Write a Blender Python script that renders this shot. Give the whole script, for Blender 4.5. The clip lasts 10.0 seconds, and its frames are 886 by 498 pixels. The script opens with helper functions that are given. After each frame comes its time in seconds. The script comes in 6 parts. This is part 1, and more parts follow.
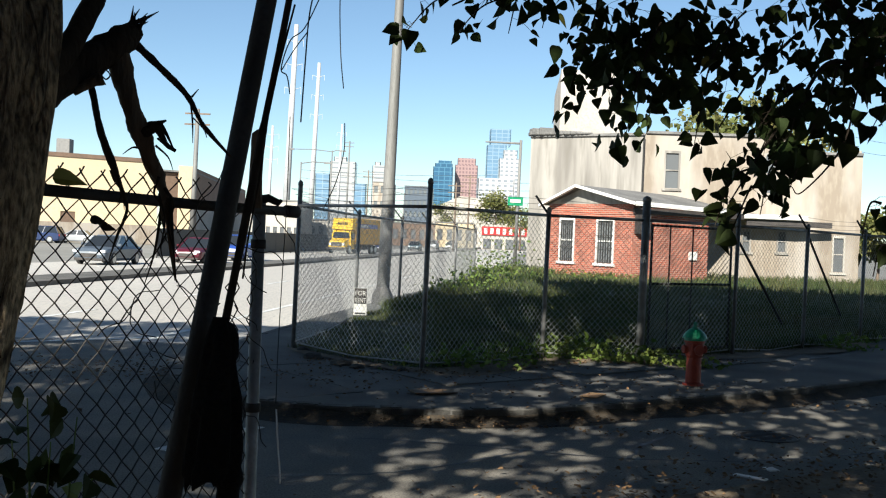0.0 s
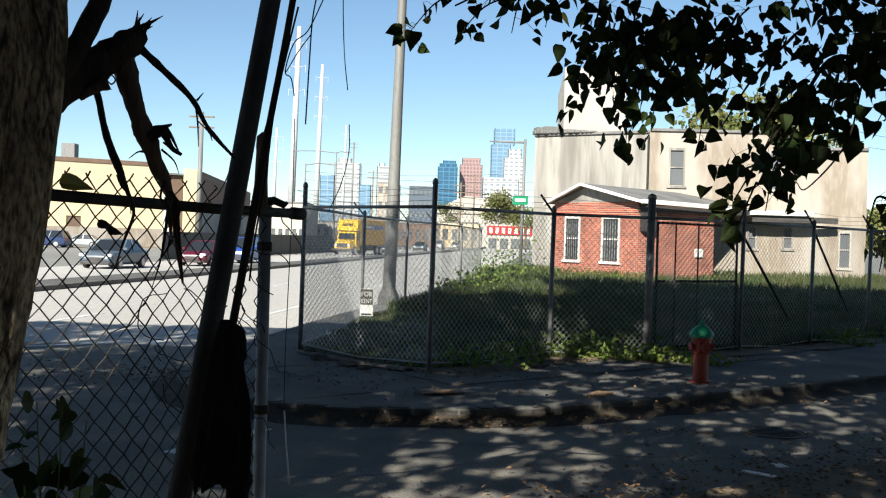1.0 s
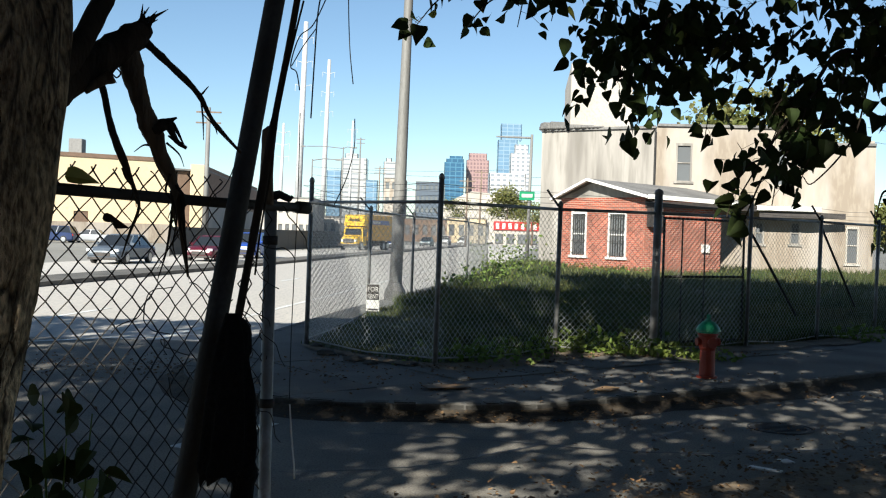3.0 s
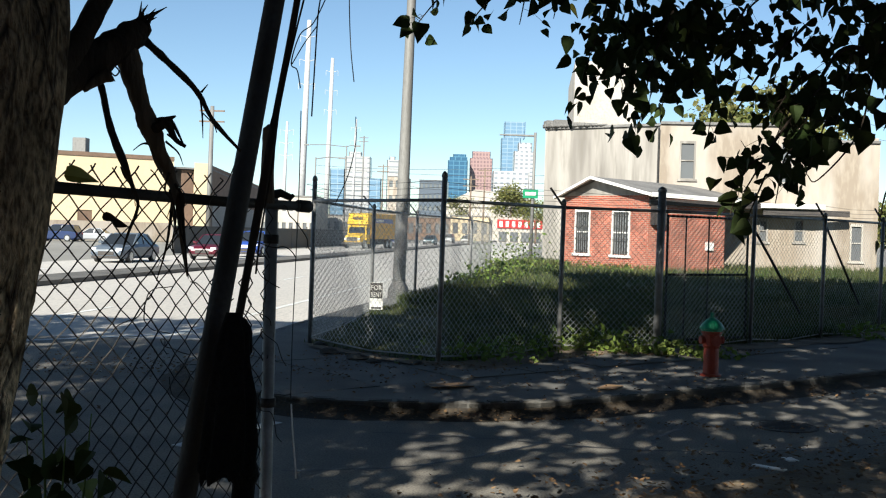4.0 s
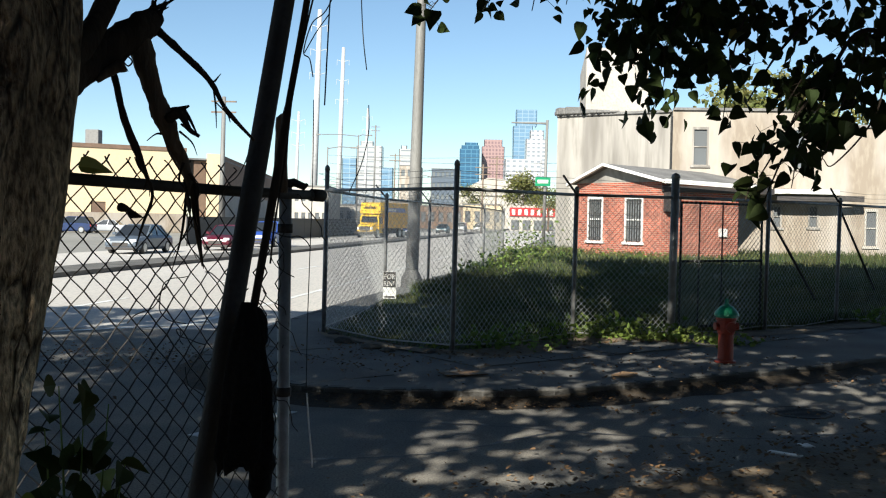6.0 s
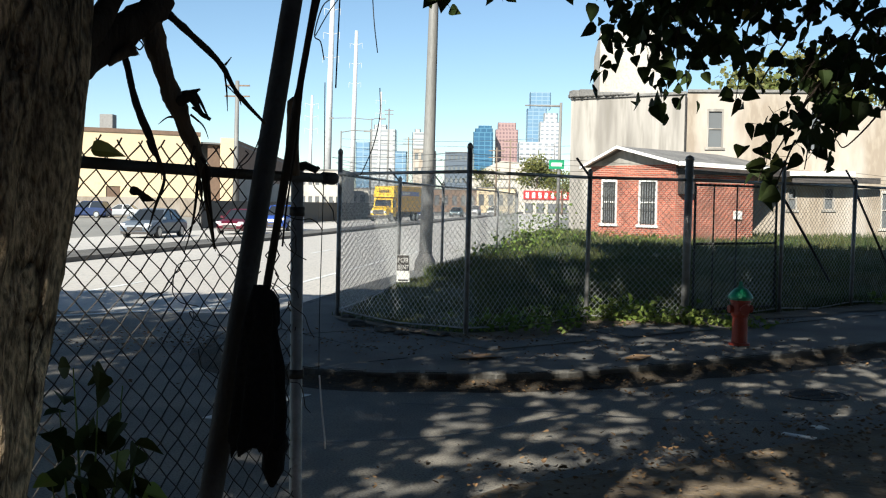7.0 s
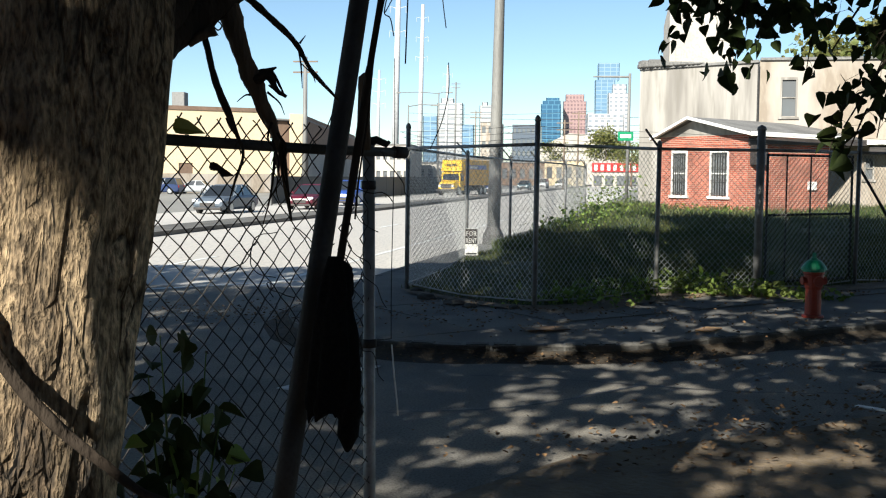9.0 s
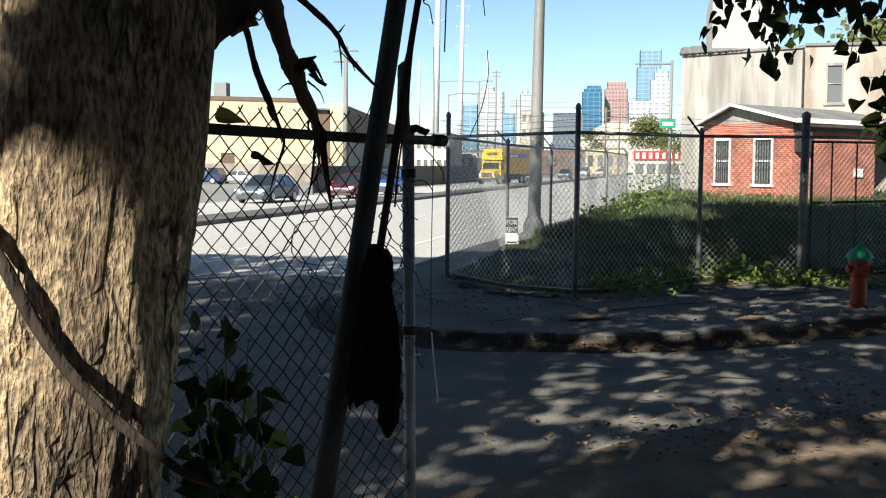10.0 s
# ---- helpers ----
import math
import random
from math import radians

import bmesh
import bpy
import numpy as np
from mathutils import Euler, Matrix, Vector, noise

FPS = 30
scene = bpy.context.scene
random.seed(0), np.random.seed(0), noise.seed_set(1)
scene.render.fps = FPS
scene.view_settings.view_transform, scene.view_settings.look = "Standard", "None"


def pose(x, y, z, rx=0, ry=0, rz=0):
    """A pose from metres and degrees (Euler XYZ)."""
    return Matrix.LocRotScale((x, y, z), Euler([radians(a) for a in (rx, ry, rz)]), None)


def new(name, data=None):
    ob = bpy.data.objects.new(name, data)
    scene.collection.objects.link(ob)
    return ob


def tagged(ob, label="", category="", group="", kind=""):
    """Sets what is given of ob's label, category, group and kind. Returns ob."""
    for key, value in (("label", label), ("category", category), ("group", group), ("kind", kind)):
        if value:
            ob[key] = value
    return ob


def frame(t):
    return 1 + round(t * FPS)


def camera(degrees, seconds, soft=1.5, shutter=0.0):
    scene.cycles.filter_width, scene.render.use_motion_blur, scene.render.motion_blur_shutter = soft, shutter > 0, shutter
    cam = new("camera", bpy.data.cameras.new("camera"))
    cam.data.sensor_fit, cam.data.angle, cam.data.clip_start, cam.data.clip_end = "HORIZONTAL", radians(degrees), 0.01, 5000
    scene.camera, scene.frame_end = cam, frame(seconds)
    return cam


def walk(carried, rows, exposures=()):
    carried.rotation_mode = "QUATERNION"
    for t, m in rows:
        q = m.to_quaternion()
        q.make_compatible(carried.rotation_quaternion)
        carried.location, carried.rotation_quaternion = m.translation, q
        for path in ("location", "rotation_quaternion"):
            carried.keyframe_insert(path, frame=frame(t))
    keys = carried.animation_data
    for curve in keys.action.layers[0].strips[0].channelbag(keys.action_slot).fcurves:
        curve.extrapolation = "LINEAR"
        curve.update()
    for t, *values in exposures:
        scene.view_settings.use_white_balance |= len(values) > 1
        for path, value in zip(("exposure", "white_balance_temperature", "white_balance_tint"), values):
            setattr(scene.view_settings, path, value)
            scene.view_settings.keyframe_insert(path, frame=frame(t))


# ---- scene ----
cam = camera(46.0, 10.0, soft=1.15)
# seconds, place in metres, turn in degrees: a person standing on the near pavement, turning slowly to the left
ROWS = [
    (0, -0.0061, -0.0209, 1.7767, 89.470, -2.335, -0.905),
    (0.5, -0.0073, -0.0224, 1.7746, 89.440, -2.317, -0.756),
    (1, -0.0073, -0.0267, 1.7773, 89.459, -1.664, -0.610),
    (1.5, -0.0048, -0.0411, 1.7765, 89.433, -1.948, -0.370),
    (2, -0.0039, -0.0302, 1.7745, 89.415, -1.858, -0.304),
    (2.5, -0.0046, -0.0315, 1.7724, 89.279, -1.707, -0.298),
    (4, 0.0035, -0.0091, 1.7737, 89.097, -1.602, -0.052),
    (4.5, 0.0047, -0.0129, 1.7709, 88.917, -1.303, -0.031),
    (5, -0.0032, -0.0027, 1.7697, 88.729, -1.286, 0.024),
    (5.5, -0.0050, -0.0004, 1.7716, 88.588, -1.248, 0.344),
    (7, 0.0057, -0.0075, 1.7686, 87.536, -0.921, 1.383),
    (7.5, 0.0035, -0.0204, 1.7613, 86.854, -1.029, 2.166),
    (8, 0.0100, -0.0171, 1.7628, 87.064, -0.796, 2.954),
    (8.5, 0.0064, -0.0576, 1.7620, 85.961, -0.653, 4.216),
    (9, 0.0051, -0.0760, 1.7654, 86.054, -0.356, 5.086),
    (9.5, 0.0083, -0.0643, 1.7688, 85.829, -0.677, 5.595),
    (10, 0.0107, -0.0901, 1.7617, 85.442, -0.094, 7.300),
]
walk(cam, [(t, pose(x, y, z, rx, ry, rz)) for t, x, y, z, rx, ry, rz in ROWS], exposures=[(0.0, 1.2, 5850, 2), (6.0, 1.2, 5850, 2), (10.0, 1.29, 5850, 2)])

# ---- light: low autumn sun from behind and to the left ----
SUN_ELEV, SUN_AZ = 32.0, 21.0        # the sun stands behind the camera, SUN_AZ degrees round to the left
world = bpy.data.worlds.new("sky")
scene.world = world
world.use_nodes = True
wn = world.node_tree.nodes
sky = wn.new("ShaderNodeTexSky")
sky.sky_type, sky.sun_disc = "NISHITA", False
sky.sun_elevation, sky.sun_rotation = radians(SUN_ELEV), radians(180 + SUN_AZ)
sky.air_density, sky.dust_density, sky.ozone_density = 0.8, 0.0, 0.25
world.node_tree.links.new(sky.outputs[0], wn["Background"].inputs[0])
wn["Background"].inputs[1].default_value = 0.052
sun_data = bpy.data.lights.new("sun", "SUN")
sun_data.energy, sun_data.angle, sun_data.color = 5.0, radians(0.53), (1.0, 0.88, 0.74)
sun = new("sun", sun_data)
towards = Vector((-math.sin(radians(SUN_AZ)) * math.cos(radians(SUN_ELEV)), -math.cos(radians(SUN_AZ)) * math.cos(radians(SUN_ELEV)), math.sin(radians(SUN_ELEV))))
sun.rotation_euler = (-towards).to_track_quat("-Z", "Y").to_euler()
sun.location = towards * 40

# ---- materials ----


def mat(name, colour, second=None, scale=3.0, rough=0.85, metal=0.0, bump=0.0, fine=40.0, third=None, spread=0.5, stretch=(1, 1, 1), translucent=0.0, random_tint=0.0, spec=0.5):
    """A surface with two scales of variation: blotches between colour and second, fine grain towards third, and relief."""
    m = bpy.data.materials.new(name)
    m.use_nodes = True
    nt = m.node_tree
    n, ln = nt.nodes, nt.links
    b = n["Principled BSDF"]
    second = second or tuple(c * 0.75 for c in colour)
    third = third or tuple(c * 0.6 for c in colour)
    tc = n.new("ShaderNodeTexCoord")
    mp = n.new("ShaderNodeMapping")
    mp.inputs["Scale"].default_value = stretch
    ln.new(tc.outputs["Object"], mp.inputs[0])
    n1 = n.new("ShaderNodeTexNoise")
    n1.inputs["Scale"].default_value, n1.inputs["Detail"].default_value = scale, 6
    n2 = n.new("ShaderNodeTexNoise")
    n2.inputs["Scale"].default_value, n2.inputs["Detail"].default_value = fine, 4
    ln.new(mp.outputs[0], n1.inputs[0])
    ln.new(mp.outputs[0], n2.inputs[0])
    r1 = n.new("ShaderNodeValToRGB")
    r1.color_ramp.elements[0].position, r1.color_ramp.elements[1].position = 0.5 - spread / 4, 0.5 + spread / 4
    r1.color_ramp.elements[0].color, r1.color_ramp.elements[1].color = (*colour, 1), (*second, 1)
    ln.new(n1.outputs[0], r1.inputs[0])
    mx = n.new("ShaderNodeMix")
    mx.data_type = "RGBA"
    r2 = n.new("ShaderNodeMapRange")
    r2.inputs[1].default_value, r2.inputs[2].default_value, r2.inputs[4].default_value = 0.45, 0.75, 0.8
    ln.new(n2.outputs[0], r2.inputs[0])
    ln.new(r2.outputs[0], mx.inputs[0])
    ln.new(r1.outputs[0], mx.inputs[6])
    mx.inputs[7].default_value = (*third, 1)
    last = mx.outputs[2]
    if random_tint:
        oi = n.new("ShaderNodeObjectInfo")
        gi = n.new("ShaderNodeNewGeometry")
        ad = n.new("ShaderNodeMath")
        ad.operation = "ADD"
        ln.new(oi.outputs["Random"], ad.inputs[0])
        ln.new(gi.outputs["Random Per Island"], ad.inputs[1])
        fr = n.new("ShaderNodeMath")
        fr.operation = "FRACT"
        ln.new(ad.outputs[0], fr.inputs[0])
        mr = n.new("ShaderNodeMapRange")
        mr.inputs[3].default_value, mr.inputs[4].default_value = 1 - random_tint, 1 + random_tint
        ln.new(fr.outputs[0], mr.inputs[0])
        hs = n.new("ShaderNodeHueSaturation")
        ln.new(mr.outputs[0], hs.inputs["Value"])
        ln.new(last, hs.inputs["Color"])
        last = hs.outputs[0]
    ln.new(last, b.inputs["Base Color"])
    b.inputs["Roughness"].default_value, b.inputs["Metallic"].default_value, b.inputs["Specular IOR Level"].default_value = rough, metal, spec
    if bump:
        bp = n.new("ShaderNodeBump")
        bp.inputs["Strength"].default_value, bp.inputs["Distance"].default_value = min(bump, 1.0), 0.02
        ln.new(n2.outputs[0], bp.inputs["Height"])
        ln.new(bp.outputs[0], b.inputs["Normal"])
    if translucent:
        tr = n.new("ShaderNodeBsdfTranslucent")
        ms = n.new("ShaderNodeMixShader")
        ms.inputs[0].default_value = translucent
        ln.new(last, tr.inputs[0])
        ln.new(b.outputs[0], ms.inputs[1])
        ln.new(tr.outputs[0], ms.inputs[2])
        ln.new(ms.outputs[0], n["Material Output"].inputs[0])
    return m


def brick_mat(name, a, b_, mortar):
    m = bpy.data.materials.new(name)
    m.use_nodes = True
    n, ln = m.node_tree.nodes, m.node_tree.links
    b = n["Principled BSDF"]
    tc = n.new("ShaderNodeTexCoord")
    br = n.new("ShaderNodeTexBrick")
    br.inputs["Color1"].default_value, br.inputs["Color2"].default_value, br.inputs["Mortar"].default_value = (*a, 1), (*b_, 1), (*mortar, 1)
    br.inputs["Scale"].default_value, br.inputs["Brick Width"].default_value, br.inputs["Row Height"].default_value = 1.0, 0.24, 0.085
    br.inputs["Mortar Size"].default_value, br.inputs["Bias"].default_value = 0.016, -0.05
    ln.new(tc.outputs["UV"], br.inputs[0])
    no = n.new("ShaderNodeTexNoise")
    no.inputs["Scale"].default_value, no.inputs["Detail"].default_value = 1.3, 7
    ln.new(tc.outputs["UV"], no.inputs[0])
    hs = n.new("ShaderNodeHueSaturation")
    mr = n.new("ShaderNodeMapRange")
    mr.inputs[1].default_value, mr.inputs[2].default_value, mr.inputs[3].default_value, mr.inputs[4].default_value = 0.3, 0.7, 0.65, 1.3
    ln.new(no.outputs[0], mr.inputs[0])
    ln.new(mr.outputs[0], hs.inputs["Value"])
    ln.new(br.outputs[0], hs.inputs["Color"])
    ln.new(hs.outputs[0], b.inputs["Base Color"])
    bp = n.new("ShaderNodeBump")
    bp.inputs["Strength"].default_value, bp.inputs["Distance"].default_value = 0.8, 0.01
    bp.invert = True
    ln.new(br.outputs["Fac"], bp.inputs["Height"])
    ln.new(bp.outputs[0], b.inputs["Normal"])
    b.inputs["Roughness"].default_value = 0.9
    return m


def bark_mat(name):
    """Tan bark in long plates with dark cracks between them."""
    m = bpy.data.materials.new(name)
    m.use_nodes = True
    n, ln = m.node_tree.nodes, m.node_tree.links
    b = n["Principled BSDF"]
    tc = n.new("ShaderNodeTexCoord")
    mp = n.new("ShaderNodeMapping")
    mp.inputs["Scale"].default_value = (1, 1, 0.22)
    ln.new(tc.outputs["Object"], mp.inputs[0])
    warp = n.new("ShaderNodeTexNoise")
    warp.inputs["Scale"].default_value, warp.inputs["Detail"].default_value = 9, 5
    ln.new(mp.outputs[0], warp.inputs[0])
    ad = n.new("ShaderNodeVectorMath")
    ad.operation = "MULTIPLY_ADD"
    ad.inputs[1].default_value = (0.07, 0.07, 0.07)
    ln.new(warp.outputs[1], ad.inputs[0])
    ln.new(mp.outputs[0], ad.inputs[2])
    vo = n.new("ShaderNodeTexVoronoi")
    vo.feature = "DISTANCE_TO_EDGE"
    vo.inputs["Scale"].default_value = 24
    ln.new(ad.outputs[0], vo.inputs[0])
    big = n.new("ShaderNodeTexNoise")
    big.inputs["Scale"].default_value, big.inputs["Detail"].default_value = 5, 8
    ln.new(mp.outputs[0], big.inputs[0])
    fine = n.new("ShaderNodeTexNoise")
    fine.inputs["Scale"].default_value, fine.inputs["Detail"].default_value = 105, 7
    mp2 = n.new("ShaderNodeMapping")
    mp2.inputs["Scale"].default_value = (1, 1, 0.34)
    ln.new(tc.outputs["Object"], mp2.inputs[0])
    ln.new(mp2.outputs[0], fine.inputs[0])
    r1 = n.new("ShaderNodeValToRGB")
    e = r1.color_ramp.elements
    e[0].position, e[0].color = 0.33, (0.13, 0.09, 0.055, 1)
    e[1].position, e[1].color = 0.66, (0.74, 0.58, 0.37, 1)
    mid = r1.color_ramp.elements.new(0.5)
    mid.color = (0.52, 0.38, 0.225, 1)
    ln.new(big.outputs[0], r1.inputs[0])
    crack = n.new("ShaderNodeMapRange")
    crack.inputs[1].default_value, crack.inputs[2].default_value, crack.inputs[3].default_value, crack.inputs[4].default_value = 0.0, 0.12, 0.9, 0.0
    ln.new(vo.outputs[0], crack.inputs[0])
    where = n.new("ShaderNodeMapRange")
    where.inputs[1].default_value, where.inputs[2].default_value = 0.42, 0.6
    ln.new(warp.outputs[0], where.inputs[0])
    mul = n.new("ShaderNodeMath")
    mul.operation = "MULTIPLY"
    ln.new(crack.outputs[0], mul.inputs[0])
    ln.new(where.outputs[0], mul.inputs[1])
    m1 = n.new("ShaderNodeMix")
    m1.data_type = "RGBA"
    ln.new(mul.outputs[0], m1.inputs[0])
    ln.new(r1.outputs[0], m1.inputs[6])
    m1.inputs[7].default_value = (0.05, 0.033, 0.02, 1)
    m2 = n.new("ShaderNodeMix")
    m2.data_type, m2.blend_type = "RGBA", "MULTIPLY"
    fr = n.new("ShaderNodeMapRange")
    fr.inputs[1].default_value, fr.inputs[2].default_value, fr.inputs[3].default_value, fr.inputs[4].default_value = 0.36, 0.64, 0.32, 1.3
    ln.new(fine.outputs[0], fr.inputs[0])
    m2.inputs[0].default_value = 1.0
    ln.new(m1.outputs[2], m2.inputs[6])
    ln.new(fr.outputs[0], m2.inputs[7])
    ln.new(m2.outputs[2], b.inputs["Base Color"])
    b.inputs["Roughness"].default_value = 0.95
    hh = n.new("ShaderNodeMath")
    hh.operation = "MULTIPLY_ADD"
    hh.inputs[1].default_value = -0.9
    ln.new(mul.outputs[0], hh.inputs[0])
    ln.new(fine.outputs[0], hh.inputs[2])
    bp = n.new("ShaderNodeBump")
    bp.inputs["Strength"].default_value, bp.inputs["Distance"].default_value = 1.0, 0.035
    ln.new(hh.outputs[0], bp.inputs["Height"])
    ln.new(bp.outputs[0], b.inputs["Normal"])
    return m


def glass_mat(name, colour, rough=0.05):
    m = bpy.data.materials.new(name)
    m.use_nodes = True
    b = m.node_tree.nodes["Principled BSDF"]
    b.inputs["Base Color"].default_value, b.inputs["Roughness"].default_value = (*colour, 1), rough
    b.inputs["Specular IOR Level"].default_value = 0.8
    return m


M = {}
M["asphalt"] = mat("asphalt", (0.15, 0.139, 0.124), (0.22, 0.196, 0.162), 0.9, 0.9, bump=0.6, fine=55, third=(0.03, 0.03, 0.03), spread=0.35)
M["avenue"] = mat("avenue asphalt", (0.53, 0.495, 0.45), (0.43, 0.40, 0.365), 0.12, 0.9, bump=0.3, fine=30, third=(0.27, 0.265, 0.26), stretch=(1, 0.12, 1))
M["concrete"] = mat("pavement concrete", (0.155, 0.145, 0.13), (0.085, 0.08, 0.073), 0.8, 0.9, bump=0.5, fine=35, third=(0.09, 0.085, 0.08), random_tint=0.15)
M["kerb"] = mat("granite kerb", (0.12, 0.112, 0.10), (0.055, 0.05, 0.043), 2.5, 0.85, bump=0.6, fine=50, random_tint=0.12)
M["soil"] = mat("soil and leaf litter", (0.19, 0.145, 0.098), (0.09, 0.068, 0.047), 2.0, 0.95, bump=1.0, fine=25, third=(0.16, 0.11, 0.05))
M["gutter"] = mat("rotted leaf dirt", (0.06, 0.046, 0.032), (0.03, 0.024, 0.018), 3.0, 0.95, bump=1.0, fine=28, third=(0.09, 0.06, 0.03))
M["earth"] = mat("dusty far ground", (0.26, 0.25, 0.23), (0.20, 0.19, 0.17), 0.05, 0.95, fine=2)
M["turf"] = mat("rough turf", (0.035, 0.05, 0.014), (0.075, 0.072, 0.026), 0.5, 0.95, bump=1.0, fine=18, third=(0.03, 0.04, 0.012))
M["grass"] = mat("grass blades", (0.05, 0.078, 0.017), (0.115, 0.11, 0.04), 0.6, 0.7, fine=9, third=(0.05, 0.08, 0.015), translucent=0.3, random_tint=0.35)
M["weed"] = mat("weed leaves", (0.12, 0.2, 0.03), (0.2, 0.24, 0.05), 2.0, 0.6, fine=12, translucent=0.35, random_tint=0.3)
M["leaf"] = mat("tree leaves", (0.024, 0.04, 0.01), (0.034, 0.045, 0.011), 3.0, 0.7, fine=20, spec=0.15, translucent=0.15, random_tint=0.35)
M["leaf_yellow"] = mat("yellowing leaves", (0.32, 0.27, 0.05), (0.22, 0.24, 0.05), 6.0, 0.5, fine=20, translucent=0.35, random_tint=0.3)
M["far_leaf"] = mat("far foliage", (0.11, 0.13, 0.03), (0.17, 0.15, 0.04), 0.6, 0.7, fine=3, translucent=0.25, random_tint=0.35)
M["bark"] = bark_mat("tree bark")
M["dead_wood"] = mat("dead wood", (0.05, 0.038, 0.028), (0.028, 0.021, 0.016), 6.0, 0.95, spec=0.15, bump=1.0, fine=45, stretch=(1, 1, 0.3))
M["split_wood"] = mat("split brown wood", (0.11, 0.075, 0.045), (0.06, 0.042, 0.026), 9.0, 0.9, bump=0.8, fine=50, stretch=(1, 1, 0.2))
M["galv"] = mat("galvanised steel", (0.34, 0.335, 0.33), (0.2, 0.197, 0.192), 6.0, 0.55, 0.35, bump=0.1, fine=80)
M["dull_steel"] = mat("dull weathered steel", (0.05, 0.048, 0.047), (0.028, 0.026, 0.025), 5.0, 0.7, 0.15, spec=0.3, bump=0.2, fine=60)
M["wire"] = mat("fence wire", (0.45, 0.46, 0.45), (0.32, 0.32, 0.31), 9.0, 0.45, 0.4)
M["rusty_wire"] = mat("weathered fence wire", (0.05, 0.045, 0.04), (0.03, 0.025, 0.02), 9.0, 0.6, 0.4)
M["black_cloth"] = mat("black cloth", (0.008, 0.008, 0.008), (0.013, 0.012, 0.012), 6.0, 0.95, spec=0.1, bump=0.6, fine=60)
M["rubber"] = mat("black rubber", (0.02, 0.02, 0.021), (0.03, 0.03, 0.03), 8.0, 0.7)
M["brick"] = brick_mat("red brick", (0.38, 0.075, 0.036), (0.17, 0.03, 0.018), (0.36, 0.24, 0.185))
M["stucco"] = mat("weathered stucco", (0.37, 0.33, 0.29), (0.25, 0.205, 0.16), 0.55, 0.92, bump=0.4, fine=5, third=(0.36, 0.31, 0.25), spread=0.3, stretch=(1, 1, 0.3))
M["stucco_grey"] = mat("grey streaked stucco", (0.34, 0.315, 0.285), (0.2, 0.183, 0.165), 0.7, 0.92, bump=0.4, fine=4, third=(0.17, 0.155, 0.135), spread=0.35, stretch=(1, 1, 0.12))
M["white_wall"] = mat("white painted wall", (0.46, 0.425, 0.38), (0.37, 0.335, 0.29), 0.4, 0.85, fine=6)
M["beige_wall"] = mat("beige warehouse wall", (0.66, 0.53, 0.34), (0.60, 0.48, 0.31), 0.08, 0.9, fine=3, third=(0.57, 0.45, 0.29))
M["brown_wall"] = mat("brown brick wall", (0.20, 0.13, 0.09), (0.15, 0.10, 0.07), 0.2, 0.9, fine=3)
M["grey_wall"] = mat("grey corrugated wall", (0.22, 0.21, 0.20), (0.17, 0.165, 0.16), 0.2, 0.7, fine=4)
M["roof"] = mat("grey roofing felt", (0.14, 0.135, 0.13), (0.22, 0.21, 0.20), 0.7, 0.9, bump=0.5, fine=10)
M["white_paint"] = mat("white paint", (0.78, 0.77, 0.74), (0.66, 0.64, 0.6), 3.0, 0.5, fine=25, third=(0.55, 0.53, 0.5))
M["lane_paint"] = mat("worn lane paint", (0.72, 0.72, 0.70), (0.5, 0.5, 0.48), 1.2, 0.7, fine=10, third=(0.42, 0.42, 0.41))
M["dark_trim"] = mat("dark trim", (0.035, 0.03, 0.028), (0.06, 0.05, 0.045), 4.0, 0.6)
M["window"] = glass_mat("window glass", (0.13, 0.135, 0.14))
M["windscreen"] = glass_mat("vehicle glass", (0.02, 0.023, 0.027))
M["hydrant_red"] = mat("faded orange red paint", (0.38, 0.045, 0.018), (0.27, 0.035, 0.016), 5.0, 0.5, bump=0.2, fine=50)
M["hydrant_green"] = mat("green paint", (0.02, 0.30, 0.14), (0.02, 0.22, 0.11), 5.0, 0.45, bump=0.2, fine=50)
M["pole_grey"] = mat("grey lamp pole", (0.2, 0.195, 0.185), (0.15, 0.145, 0.14), 2.0, 0.6, fine=30, stretch=(1, 1, 0.2))
M["pole_white"] = mat("pale tall pole", (0.5, 0.5, 0.5), (0.42, 0.42, 0.43), 0.3, 0.6, fine=2)
M["pole_wood"] = mat("timber pole", (0.20, 0.15, 0.11), (0.14, 0.10, 0.075), 2.0, 0.9, fine=20, stretch=(1, 1, 0.1))
M["rim"] = mat("alloy rim", (0.5, 0.5, 0.51), (0.4, 0.4, 0.41), 9.0, 0.35, 0.8)
M["lamp_glass"] = glass_mat("headlamp", (0.7, 0.72, 0.75), 0.1)
M["tail_red"] = glass_mat("tail lamp", (0.35, 0.02, 0.02), 0.2)
M["yellow"] = mat("yellow truck paint", (0.85, 0.55, 0.015), (0.78, 0.48, 0.012), 0.8, 0.4, fine=6, third=(0.75, 0.46, 0.012))
M["yellow_deep"] = mat("deep yellow box side", (0.75, 0.40, 0.012), (0.68, 0.35, 0.012), 0.8, 0.45, fine=6)
